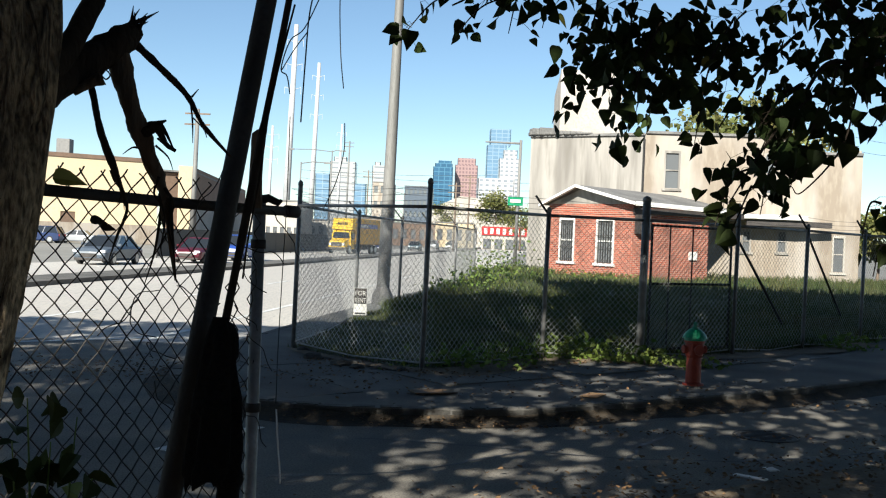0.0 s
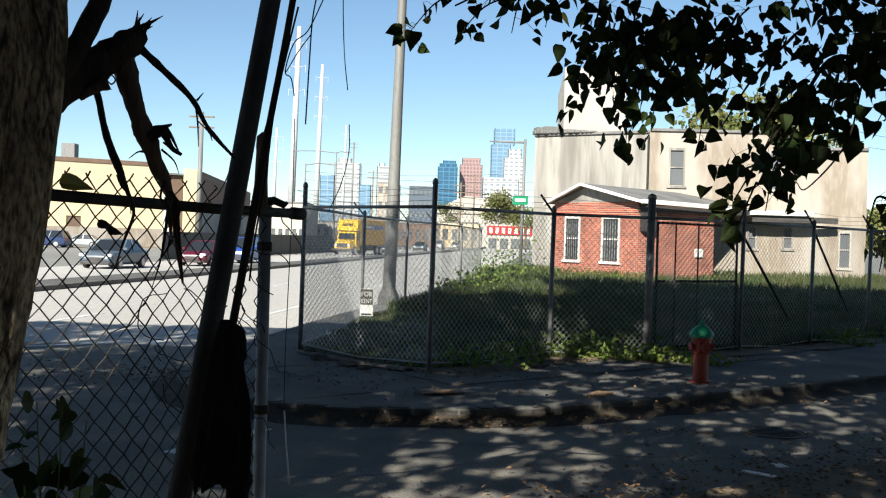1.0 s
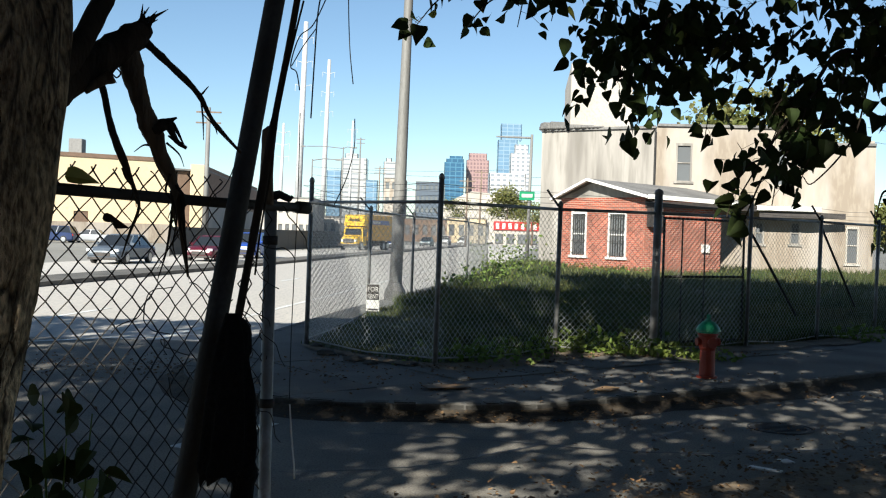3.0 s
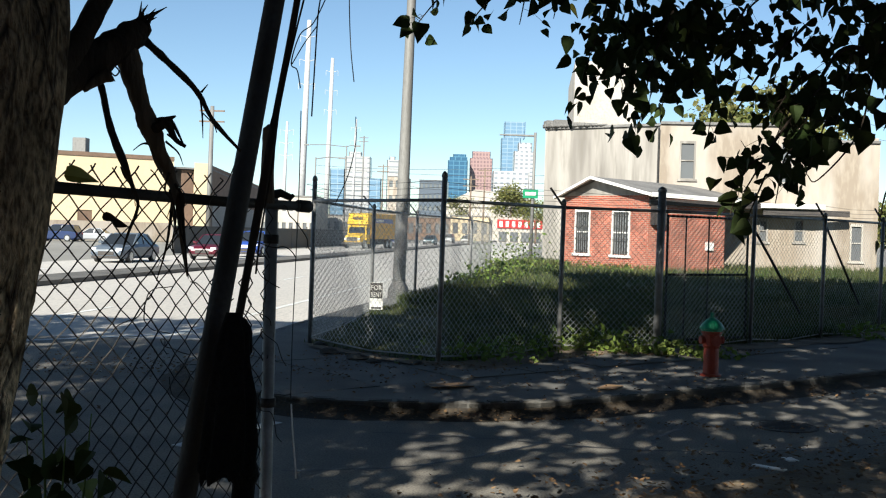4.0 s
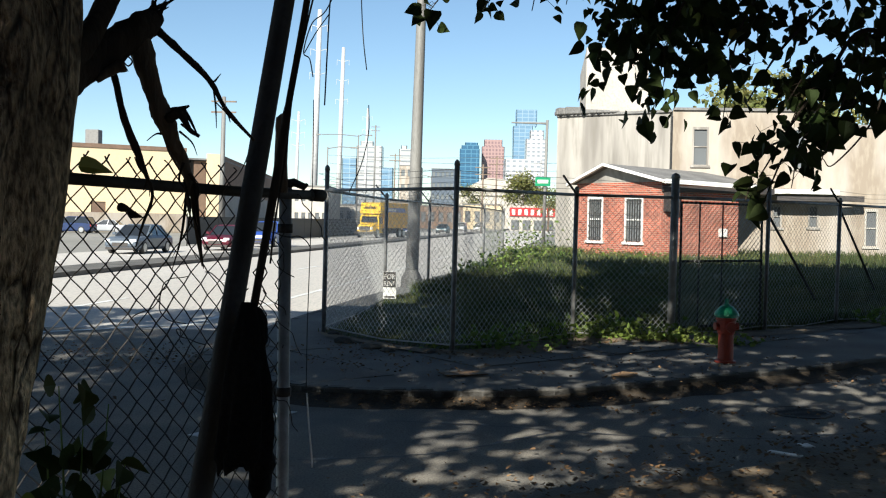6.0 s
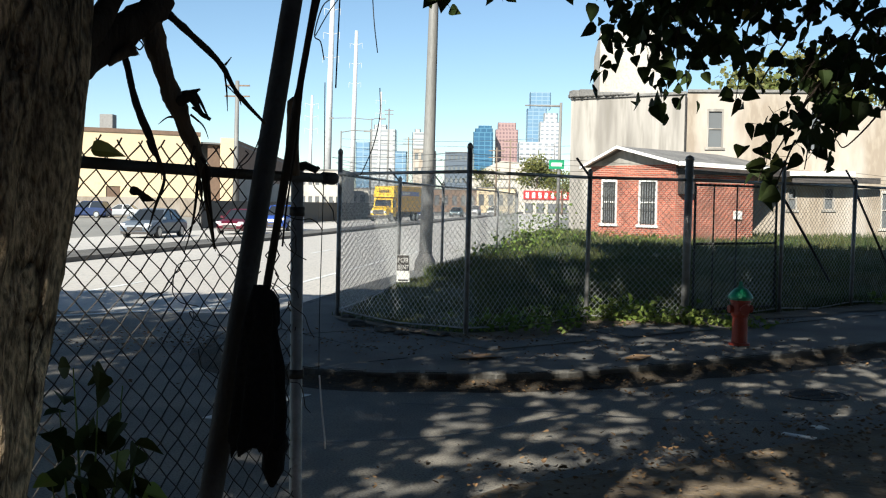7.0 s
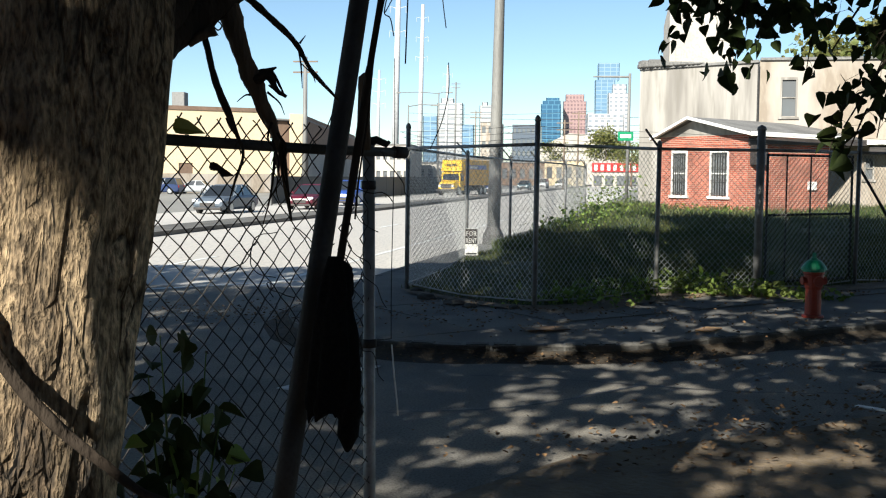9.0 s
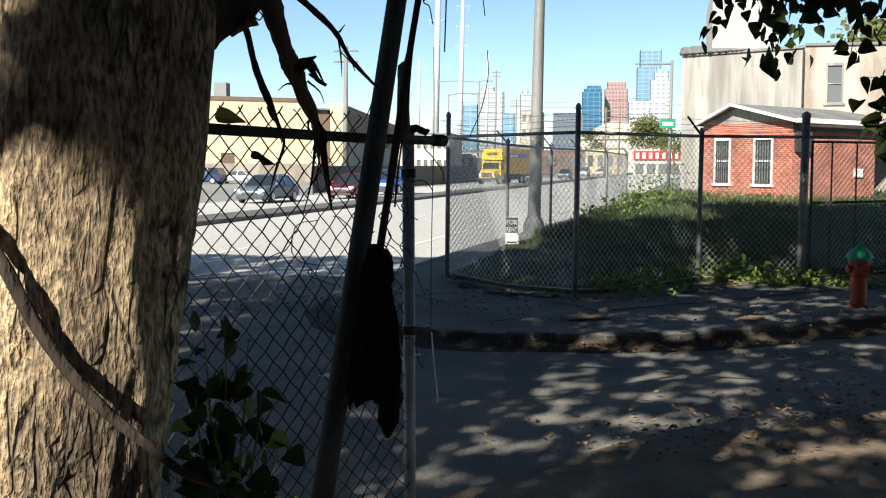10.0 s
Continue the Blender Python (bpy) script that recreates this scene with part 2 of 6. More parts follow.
for car_colour, c in (("navy", (0.02, 0.035, 0.10)), ("blue", (0.03, 0.07, 0.30)), ("maroon", (0.09, 0.009, 0.02)), ("teal", (0.05, 0.10, 0.12)), ("silver", (0.38, 0.39, 0.41)), ("dark", (0.03, 0.032, 0.035)), ("slate", (0.10, 0.12, 0.15)), ("pearl", (0.72, 0.72, 0.7)), ("signred", (0.5, 0.03, 0.03)), ("signgreen", (0.02, 0.22, 0.10)), ("signblue", (0.05, 0.10, 0.40))):
    M[car_colour] = mat(car_colour + " paint", c, tuple(v * 0.85 for v in c), 1.5, 0.3, fine=30, third=tuple(v * 0.8 for v in c))


# ---- building helpers ----


def link_mesh(name, bm, material, smooth=False):
    me = bpy.data.meshes.new(name)
    bm.normal_update()
    bm.to_mesh(me)
    bm.free()
    me.materials.append(material)
    if smooth:
        me.shade_smooth()
    return me


def part(name, bm, material, parent=None, label="", smooth=False):
    """Links a bmesh as one mesh object under a thing or part. Vertices are in world metres, so the parent's place is taken off."""
    ob = new(name, link_mesh(name, bm, material, smooth))
    if parent is not None:
        ob.parent = parent
        if parent.type == "EMPTY":
            ob.matrix_parent_inverse = Matrix.Translation(-parent.location)
    return tagged(ob, label) if label else ob


def thing(name, place, label, category, group="", kind=""):
    ob = new(name)
    ob.empty_display_size = 0.1
    ob.location = place
    return tagged(ob, label, category, group, kind)


def box(bm, a, b, turn=0.0, about=None, bevel=0.0):
    """An upright box from corner a to corner b, turned about the vertical."""
    ret = bmesh.ops.create_cube(bm, size=1.0)
    vs = ret["verts"]
    c = (Vector(a) + Vector(b)) / 2
    s = Vector(b) - Vector(a)
    for v in vs:
        v.co = Vector((v.co.x * s.x, v.co.y * s.y, v.co.z * s.z)) + c
    if bevel:
        es = list({e for v in vs for e in v.link_edges})
        r = bmesh.ops.bevel(bm, geom=es, offset=bevel, segments=1, affect="EDGES", profile=0.5)
        vs = list({v for f in r["faces"] for v in f.verts} | {v for v in vs if v.is_valid})
    if turn:
        about = Vector(about) if about is not None else c
        rot = Matrix.Rotation(radians(turn), 3, "Z")
        for v in vs:
            v.co = rot @ (v.co - about) + about
    return vs


def tube(bm, pts, radii, sides=8, caps=True):
    """A round bar through the points; radii: one number or one each."""
    pts = [Vector(p) for p in pts]
    if not hasattr(radii, "__len__"):
        radii = [radii] * len(pts)
    rings, up = [], None
    for i, p in enumerate(pts):
        d = (pts[min(i + 1, len(pts) - 1)] - pts[max(i - 1, 0)]).normalized()
        if up is None:
            up = d.orthogonal().normalized()
        up = (up - d * up.dot(d))
        up = up.normalized() if up.length > 1e-6 else d.orthogonal().normalized()
        side = d.cross(up)
        rings.append([bm.verts.new(p + (up * math.cos(2 * math.pi * k / sides) + side * math.sin(2 * math.pi * k / sides)) * radii[i]) for k in range(sides)])
    for r0, r1 in zip(rings, rings[1:]):
        for k in range(sides):
            bm.faces.new((r0[k], r0[(k + 1) % sides], r1[(k + 1) % sides], r1[k]))
    if caps and sides > 2:
        bm.faces.new(rings[0][::-1])
        bm.faces.new(rings[-1])
    return rings


def smooth_path(pts, n):
    """Points along a smooth curve through pts (Catmull-Rom)."""
    pts = [Vector(p) for p in pts]
    q = [pts[0] * 2 - pts[1]] + pts + [pts[-1] * 2 - pts[-2]]
    out = []
    for i in range(1, len(q) - 2):
        for k in range(n):
            t = k / n
            a, b, c, d = q[i - 1:i + 3]
            out.append(0.5 * ((2 * b) + (c - a) * t + (2 * a - 5 * b + 4 * c - d) * t * t + (3 * b - a - 3 * c + d) * t ** 3))
    return out + [pts[-1]]


def slab(bm, outline, z0, z1):
    """A flat-topped sheet of the given outline."""
    top = [bm.verts.new((x, y, z1)) for x, y in outline]
    low = [bm.verts.new((x, y, z0)) for x, y in outline]
    bm.faces.new(top)
    for i in range(len(outline)):
        j = (i + 1) % len(outline)
        bm.faces.new((top[j], top[i], low[i], low[j]))
    return top


def wall_faces(bm, a, b, z0, z1, thick, holes=()):
    """An upright wall from a to b (plan points), thickness to the left of a->b, with openings (s0, s1, h0, h1); UV in metres."""
    a, b = Vector(a).to_2d(), Vector(b).to_2d()
    d = (b - a)
    length = d.length
    d.normalize()
    nrm = Vector((-d.y, d.x))
    ss = sorted({0.0, length, *[v for h in holes for v in h[:2]]})
    zs = sorted({z0, z1, *[v for h in holes for v in h[2:]]})
    uv = bm.loops.layers.uv.verify()

    def quad(pts, uvs):
        f = bm.faces.new([bm.verts.new(p) for p in pts])
        for lp, c in zip(f.loops, uvs):
            lp[uv].uv = c

    def at(s, z, off):
        p = a + d * s + nrm * off
        return (p.x, p.y, z)

    def is_hole(s, z):
        return any(h[0] < s < h[1] and h[2] < z < h[3] for h in holes)
    for s0, s1 in zip(ss, ss[1:]):
        for q0, q1 in zip(zs, zs[1:]):
            if is_hole((s0 + s1) / 2, (q0 + q1) / 2):
                continue
            quad([at(s0, q0, 0), at(s1, q0, 0), at(s1, q1, 0), at(s0, q1, 0)], [(s0, q0), (s1, q0), (s1, q1), (s0, q1)])
            quad([at(s1, q0, thick), at(s0, q0, thick), at(s0, q1, thick), at(s1, q1, thick)], [(s1, q0), (s0, q0), (s0, q1), (s1, q1)])
    for h in holes:
        s0, s1, q0, q1 = h
        quad([at(s0, q0, 0), at(s0, q1, 0), at(s0, q1, thick), at(s0, q0, thick)], [(0, q0), (0, q1), (thick, q1), (thick, q0)])
        quad([at(s1, q1, 0), at(s1, q0, 0), at(s1, q0, thick), at(s1, q1, thick)], [(0, q1), (0, q0), (thick, q0), (thick, q1)])
        quad([at(s0, q0, 0), at(s0, q0, thick), at(s1, q0, thick), at(s1, q0, 0)], [(s0, 0), (s0, thick), (s1, thick), (s1, 0)])
        quad([at(s0, q1, thick), at(s0, q1, 0), at(s1, q1, 0), at(s1, q1, thick)], [(s0, thick), (s0, 0), (s1, 0), (s1, thick)])
    for s in (0, length):
        quad([at(s, z0, 0), at(s, z1, 0), at(s, z1, thick), at(s, z0, thick)], [(0, z0), (0, z1), (thick, z1), (thick, z0)])
    quad([at(0, z1, 0), at(length, z1, 0), at(length, z1, thick), at(0, z1, thick)], [(0, 0), (length, 0), (length, thick), (0, thick)])


def panel_on(bm, a, b, s0, s1, z0, z1, off, thick):
    """A bar or panel standing proud of (off > 0) or behind (off < 0) the outer face of the wall a -> b."""
    a, b = Vector(a).to_2d(), Vector(b).to_2d()
    d = (b - a).normalized()
    nrm = Vector((d.y, -d.x))
    vs = []
    for o in (off, off - thick):
        for s, z in ((s0, z0), (s1, z0), (s1, z1), (s0, z1)):
            p = a + d * s + nrm * o
            vs.append(bm.verts.new((p.x, p.y, z)))
    for f in ((0, 1, 2, 3), (7, 6, 5, 4), (0, 4, 5, 1), (1, 5, 6, 2), (2, 6, 7, 3), (3, 7, 4, 0)):
        bm.faces.new([vs[i] for i in f])


AVE = radians(6.5)                     # the avenue runs away at this angle right of straight ahead


def ave(u, v):
    """Plan point: u metres along the avenue, v to its right."""
    return (u * math.sin(AVE) + v * math.cos(AVE), u * math.cos(AVE) - v * math.sin(AVE))

# ---- the ground ----
bm = bmesh.new()
slab(bm, [(-4000, -4000), (4000, -4000), (4000, 4000), (-4000, 4000)], -0.6, -0.2)
tagged(part("ground", bm, M["earth"]), "dusty open ground running out to the horizon", "ground", kind="structure")

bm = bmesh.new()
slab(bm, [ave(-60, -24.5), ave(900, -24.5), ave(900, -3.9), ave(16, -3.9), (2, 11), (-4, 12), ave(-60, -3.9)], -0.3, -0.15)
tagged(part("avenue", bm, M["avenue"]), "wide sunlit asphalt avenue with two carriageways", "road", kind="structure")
# reaches over the avenue's near end, where its dark colour stands in for shade
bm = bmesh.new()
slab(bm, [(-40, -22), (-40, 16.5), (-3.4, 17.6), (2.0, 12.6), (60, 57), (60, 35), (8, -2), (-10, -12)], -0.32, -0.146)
tagged(part("side_street", bm, M["asphalt"]), "dark patched asphalt of the side street, carried over the avenue's shaded end", "road", kind="structure")

# kerb line of the far corner: along the side street, round the corner and up the avenue
CORNER = smooth_path([(x, y, 0.0) for x, y in [(34.0, 37.0), (14.0, 21.0), (6.2, 14.65), (4.4, 13.2), (2.6, 12.0), (1.3, 11.2), (0.1, 10.88), (-1.6, 11.0), (-2.9, 12.3), (-3.2, 15.0), (-2.3, 22.5), (-0.75, 31.9), (1.2, 45.0), (4.0, 70.0)]], 6)
walkway = thing("pavement", (0, 14, 0), "cracked grey concrete pavement of the far corner", "pavement", kind="structure")
bm = bmesh.new()
slab(bm, [(p.x, p.y) for p in CORNER] + [(9.0, 70.0), (40.0, 43.0)], -0.2, -0.004)
part("bed", bm, M["concrete"], walkway)
kerb = thing("kerb", (0, 11, -0.15), "worn granite kerb of the far corner", "kerb", kind="structure")
dist = 0.0
for p, q in zip(CORNER[4:], CORNER[5:60]):
    bm = bmesh.new()
    d = (q - p)
    n2 = Vector((-d.y, d.x, 0)).normalized() * 0.16
    g = d.normalized() * 0.008
    base = [p + g, q - g, q - g - n2, p + g - n2]
    jit = random.uniform(-0.008, 0.005)
    lo = [bm.verts.new((v.x, v.y, -0.2)) for v in base]
    hi = [bm.verts.new((v.x, v.y, 0.004 + jit)) for v in base]
    bm.faces.new(hi)
    for i in range(4):
        bm.faces.new((lo[i], lo[(i + 1) % 4], hi[(i + 1) % 4], hi[i]))
    bmesh.ops.recalc_face_normals(bm, faces=bm.faces)
    bmesh.ops.bevel(bm, geom=[e for e in bm.edges if all(v in hi for v in e.verts)], offset=0.02, segments=2, affect="EDGES")
    part("kerbstone", bm, M["kerb"], kerb)

# dirt swept against the kerb
bm = bmesh.new()
strip = []
for p, q in zip(CORNER[4:58], CORNER[5:59]):
    d = (q - p).normalized()
    n2 = Vector((-d.y, d.x, 0))
    k = 0.5 + 0.5 * noise.noise(p * 1.7)
    strip.append([bm.verts.new(v) for v in ((p.x + n2.x * 0.004, p.y + n2.y * 0.004, -0.10 + 0.075 * k), (p.x + n2.x * 0.1, p.y + n2.y * 0.1, -0.125 + 0.03 * k), (p.x + n2.x * (0.2 + 0.25 * k), p.y + n2.y * (0.2 + 0.25 * k), -0.1475))])
for r0, r1 in zip(strip, strip[1:]):
    for k in range(2):
        bm.faces.new((r0[k], r1[k], r1[k + 1], r0[k + 1]))
tagged(part("gutter_dirt", bm, M["gutter"], smooth=True), "dark dirt and rotted leaves swept against the kerb", "dirt", kind="structure")

# median strip and lane lines of the avenue
median = thing("median", (*ave(60, -16), -0.15), "raised pale concrete median strip of the avenue", "median", kind="structure")
bm = bmesh.new()
slab(bm, [ave(12, -17.2), ave(12, -15.3), ave(400, -15.3), ave(400, -17.2)], -0.2, 0.0)
part("strip", bm, M["concrete"], median)
lines = thing("lane_lines", (*ave(60, -8), -0.14), "worn white lane lines on the avenue", "road marking", kind="structure")
for v, dash, gap in ((-6.7, 300, 0), (-10.2, 3.0, 6.0), (-20.8, 3.0, 6.0)):
    u = 17.0 if dash > 10 else 20.0
    while u < (120 if dash < 10 else 30):
        bm = bmesh.new()
        slab(bm, [ave(u, v - 0.07), ave(u, v + 0.07), ave(u + dash, v + 0.07), ave(u + dash, v - 0.07)], -0.147, -0.143)
        part("line", bm, M["lane_paint"], lines)
        u += dash + gap
bm = bmesh.new()
slab(bm, [(-7.4, 16.0), (-4.2, 18.6), (-4.28, 18.72), (-7.5, 16.12)], -0.145, -0.139)
part("stop_line", bm, M["lane_paint"], lines)

bm = bmesh.new()
slab(bm, [(-2.3, 9.05), (-2.18, 9.0), (-1.52, 10.25), (-1.64, 10.3)], -0.145, -0.139)
part("line", bm, M["lane_paint"], lines)

# grassy lot behind the far fence
random.seed(4)
bm = bmesh.new()
LOT = []
NX, NY = 46, 46
for j in range(NY + 1):
    row = []
    for i in range(NX + 1):
        s, t = i / NX, j / NY
        # front edge follows the fence, back edge the houses
        f0 = Vector((-2.0, 16.2)).lerp(Vector((30.0, 38.0)), s) if s > 0.12 else Vector((-2.0, 16.2)).lerp(Vector((-0.1, 14.05)), s / 0.12)
        if s > 0.12:
            f0 = Vector((-0.1, 14.05)).lerp(Vector((34.0, 41.0)), (s - 0.12) / 0.88)
        f1 = Vector((3.2, 56.0)).lerp(Vector((40.0, 58.0)), s)
        p = f0.lerp(f1, t)
        h = 0.01 + 0.36 * min(1, t * 1.3) + 0.05 * noise.noise(Vector((p.x * 0.5, p.y * 0.5, 0))) * min(1, t * 8) + 0.03 * noise.noise(Vector((p.x * 2, p.y * 2, 3))) * min(1, t * 8)
        row.append(bm.verts.new((p.x, p.y, h)))
    LOT.append(row)
for j in range(NY):
    for i in range(NX):
        bm.faces.new((LOT[j][i], LOT[j][i + 1], LOT[j + 1][i + 1], LOT[j + 1][i]))
tagged(part("lot_ground", bm, M["turf"], smooth=True), "overgrown vacant lot of rough green and dry grass", "ground", kind="structure")

# ---- the stucco house with its brick extension ----
HA, HB, HC = (5.75, 49.3), (8.95, 45.4), (12.7, 46.9)      # brick extension: left end, near corner, right end
house = thing("house", (12, 52, 0.3), "weathered beige stucco house with a small red brick extension", "house")


def sash(parent, a, b, s0, s1, z0, z1, bars=True, paint="white_paint"):
    """A white sash window set in the wall a -> b."""
    bm = bmesh.new()
    w = 0.05
    panel_on(bm, a, b, s0 - 0.03, s0 + w, z0 - 0.05, z1 + 0.08, 0.04, 0.14)
    panel_on(bm, a, b, s1 - w, s1 + 0.03, z0 - 0.05, z1 + 0.08, 0.04, 0.14)
    panel_on(bm, a, b, s0 + w, s1 - w, z1 - w, z1 + 0.08, 0.04, 0.14)
    panel_on(bm, a, b, s0 + w, s1 - w, (z0 + z1) / 2 - 0.03, (z0 + z1) / 2 + 0.03, 0.0, 0.08)
    win = part("window", bm, M[paint], parent, "white painted sash window" if bars else "weathered tan sash window")
    bm = bmesh.new()
    panel_on(bm, a, b, s0 - 0.12, s1 + 0.12, z0 - 0.14, z0 - 0.03, 0.09, 0.2)
    part("sill", bm, M[paint], win)
    for q0, q1 in ((z0, (z0 + z1) / 2 - 0.03), ((z0 + z1) / 2 + 0.03, z1 - w)):
        bm = bmesh.new()
        panel_on(bm, a, b, s0 + w, s1 - w, q0, q1, -0.06, 0.02)
        part("pane", bm, M["window"], win)
    if bars:
        for k in range(1, 7):
            bm = bmesh.new()
            s = s0 + (s1 - s0) * k / 7
            panel_on(bm, a, b, s - 0.012, s + 0.012, z0 - 0.02, z1 - 0.04, 0.07, 0.02)
            part("window_bar", bm, M["dark_trim"], win)
        for k in range(4):
            bm = bmesh.new()
            z = z0 + 0.1 + (z1 - z0 - 0.25) * k / 3
            panel_on(bm, a, b, s0 + 0.02, s1 - 0.02, z - 0.012, z + 0.012, 0.07, 0.02)
            part("window_bar", bm, M["dark_trim"], win)


ZB, ZE = 0.1, 3.664
LA = (Vector(HB) - Vector(HA)).length
w1 = (0.75, 1.65, 1.027, 2.957)
w2 = (3.02, 4.02, 1.019, 2.956)
bm = bmesh.new()
wall_faces(bm, HA, HB, ZB, ZE, 0.3, [w1, w2])
part("brick_wall", bm, M["brick"], house, "red brick wall with pale mortar")
bm = bmesh.new()
wall_faces(bm, HB, HC, ZB, ZE - 0.15, 0.3)
part("brick_wall", bm, M["brick"], house, "red brick wall with pale mortar")
sash(house, HA, HB, *w1)
sash(house, HA, HB, *w2)
# gable and roof of the extension
RIDGE = (6.972, 47.60, 4.346)
bm = bmesh.new()
ga, gb = Vector((*HA, ZE)), Vector((*HB, ZE))
gm = Vector(RIDGE)
f = bm.faces.new([bm.verts.new(p) for p in (ga, gb, gm)])
ret = bmesh.ops.extrude_face_region(bm, geom=[f])
for v in ret["geom"]:
    if isinstance(v, bmesh.types.BMVert):
        v.co += Vector((0.25, 0.25, 0))
part("gable", bm, M["stucco_grey"], house, "grey boarded gable")
back = Vector((6.2, 6.4, 0.0))
bm = bmesh.new()
over = Vector((-0.25, -0.25, 0))
for lo, hi in ((ga, gm), (gm, gb)):
    lo2 = lo + (lo - hi).normalized() * 0.35 if lo is ga else lo
    hi2 = hi + (hi - lo).normalized() * 0.35 if hi is gb else hi
    vs = [lo2 + over, hi2 + over, hi2 + back, lo2 + back]
    t = [bm.verts.new(v + Vector((0, 0, 0.16))) for v in vs]
    u = [bm.verts.new(v + Vector((0, 0, 0.04))) for v in vs]
    bm.faces.new(t)
    bm.faces.new(u[::-1])
    for i in range(4):
        bm.faces.new((t[i], u[i], u[(i + 1) % 4], t[(i + 1) % 4]))
roof = part("roof", bm, M["roof"], house, "low grey felt roof with white edge")
bm = bmesh.new()
tube(bm, [ga + over * 1.2 + Vector((-0.2, 0.2, -0.1)), gm + over * 1.2 + Vector((0, 0, 0.1)), gb + over * 1.2 + Vector((0.3, -0.3, -0.02))], 0.09, 4)
tube(bm, [gb + over * 1.2 + Vector((0.35, -0.3, 0.0)), Vector((*HC, ZE)) + Vector((0.6, -0.4, -0.15))], 0.13, 4)
part("fascia", bm, M["white_paint"], roof, "white painted fascia board")
# dark strip under the eave, standing in for the roof's shadow on the brick
bm = bmesh.new()
panel_on(bm, HB, HC, 0.0, 5.9, ZE - 0.42, ZE - 0.16, 0.12, 0.1)
part("eave_shade_strip", bm, M["dark_trim"], roof)
bm = bmesh.new()
panel_on(bm, HB, HC, 3.0, 3.4, 1.300, 1.663, 0.1, 0.12)
part("vent", bm, M["white_paint"], house, "small white wall vent")

bm = bmesh.new()
panel_on(bm, HB, HC, 0.1, 0.75, ZE - 1.3, ZE - 0.45, 0.3, 0.28)
part("meter_box", bm, M["dark_trim"], house, "dark weathered meter box")

# main stucco block behind
SA, SB, SC, SD = (5.494, 57.00, 0.659)[:2], (11.036, 53.50, 0.859)[:2], (18.822, 53.00, 1.045)[:2], (21.91, 52.50, 1.125)[:2]
ZT1, ZT2, ZT3 = 7.535, 7.635, 6.846
bm = bmesh.new()
wall_faces(bm, SA, SB, -0.1, ZT1, 0.35)
part("gable_wall", bm, M["stucco_grey"], house, "grey streaked stucco wall")
lw = (Vector(SC) - Vector(SB)).length
uw = (12.070 - SB[0], 12.820 - SB[0], 4.880, 6.723)
g1 = (16.136 - SB[0], 16.568 - SB[0], 1.792, 2.856)
g2 = (17.920 - SB[0], 18.380 - SB[0], 1.833, 2.897)
uw2 = (17.139 - SB[0], 17.713 - SB[0], 4.809, 6.760)
bm = bmesh.new()
wall_faces(bm, SB, SC, -0.1, ZT2, 0.35, [uw, uw2, g1, g2])
part("stucco_wall", bm, M["stucco"], house, "patched beige stucco wall")
bm = bmesh.new()
panel_on(bm, SB, SC, 13.694 - SB[0], 19.045 - SB[0], 3.449, 3.673, 1.3, 1.28)
porch = part("porch_roof", bm, M["white_paint"], house, "narrow white edged porch roof")
bm = bmesh.new()
panel_on(bm, SB, SC, 16.082 - SB[0], 20.310 - SB[0], 3.105, 3.387, 1.1, 0.2)
part("porch_beam", bm, M["dark_trim"], porch, "dark timber porch beam")
for w in (uw, uw2, g1, g2):
    sash(house, SB, SC, *w, bars=False, paint="stucco_grey")
bm = bmesh.new()
w5 = (20.659 - SC[0], 21.229 - SC[0], 0.929, 2.697)
wall_faces(bm, SC, SD, -0.1, ZT3, 0.35, [w5])
part("stucco_wall", bm, M["stucco"], house, "patched beige stucco wall")
sash(house, SC, SD, *w5, bars=False, paint="white_wall")
bm = bmesh.new()
for a, b, z in ((SA, SB, ZT1), (SB, SC, ZT2), (SC, SD, ZT3)):
    n = Vector((b[1] - a[1], a[0] - b[0])).normalized() * 0.12
    slab(bm, [(a[0] + n.x, a[1] + n.y), (b[0] + n.x, b[1] + n.y), (b[0] + 2, b[1] + 11), (a[0] + 2, a[1] + 11)], z + 0.005, z + 0.14)
part("flat_roof", bm, M["roof"], house, "flat felt roof with a dark edge")
bm = bmesh.new()
for a, b, z in ((SA, (SA[0] + 2, SA[1] + 11), ZT1), (SD, (SD[0] + 2, SD[1] + 11), ZT3)):
    bm = bmesh.new()
    wall_faces(bm, (b if a is SA else a), (a if a is SA else b), -0.1, z, 0.3)
    part("side_wall", bm, M["stucco_grey"], house)

# downpipe, chimney and aerial bits
bm = bmesh.new()
tube(bm, [(SB[0] - 0.1, SB[1] - 0.15, 0.3), (SB[0] - 0.1, SB[1] - 0.15, ZT1 - 0.1)], 0.05, 8)
part("downpipe", bm, M["dull_steel"], house, "rusty steel downpipe")
bm = bmesh.new()
cx, cy = 21.653, 52.9
box(bm, (cx - 0.35, cy, ZT3 - 0.5), (cx + 0.35, cy + 0.7, 7.161), bevel=0.02)
chim = part("chimney", bm, M["stucco"], house, "stubby rendered chimney")
bm = bmesh.new()
tube(bm, [(cx, cy + 0.35, 7.105), (cx, cy + 0.35, 7.332), (cx, cy + 0.35, 7.389)], [0.16, 0.16, 0.32], 10)
part("chimney_cap", bm, M["dull_steel"], chim)
random.seed(14)
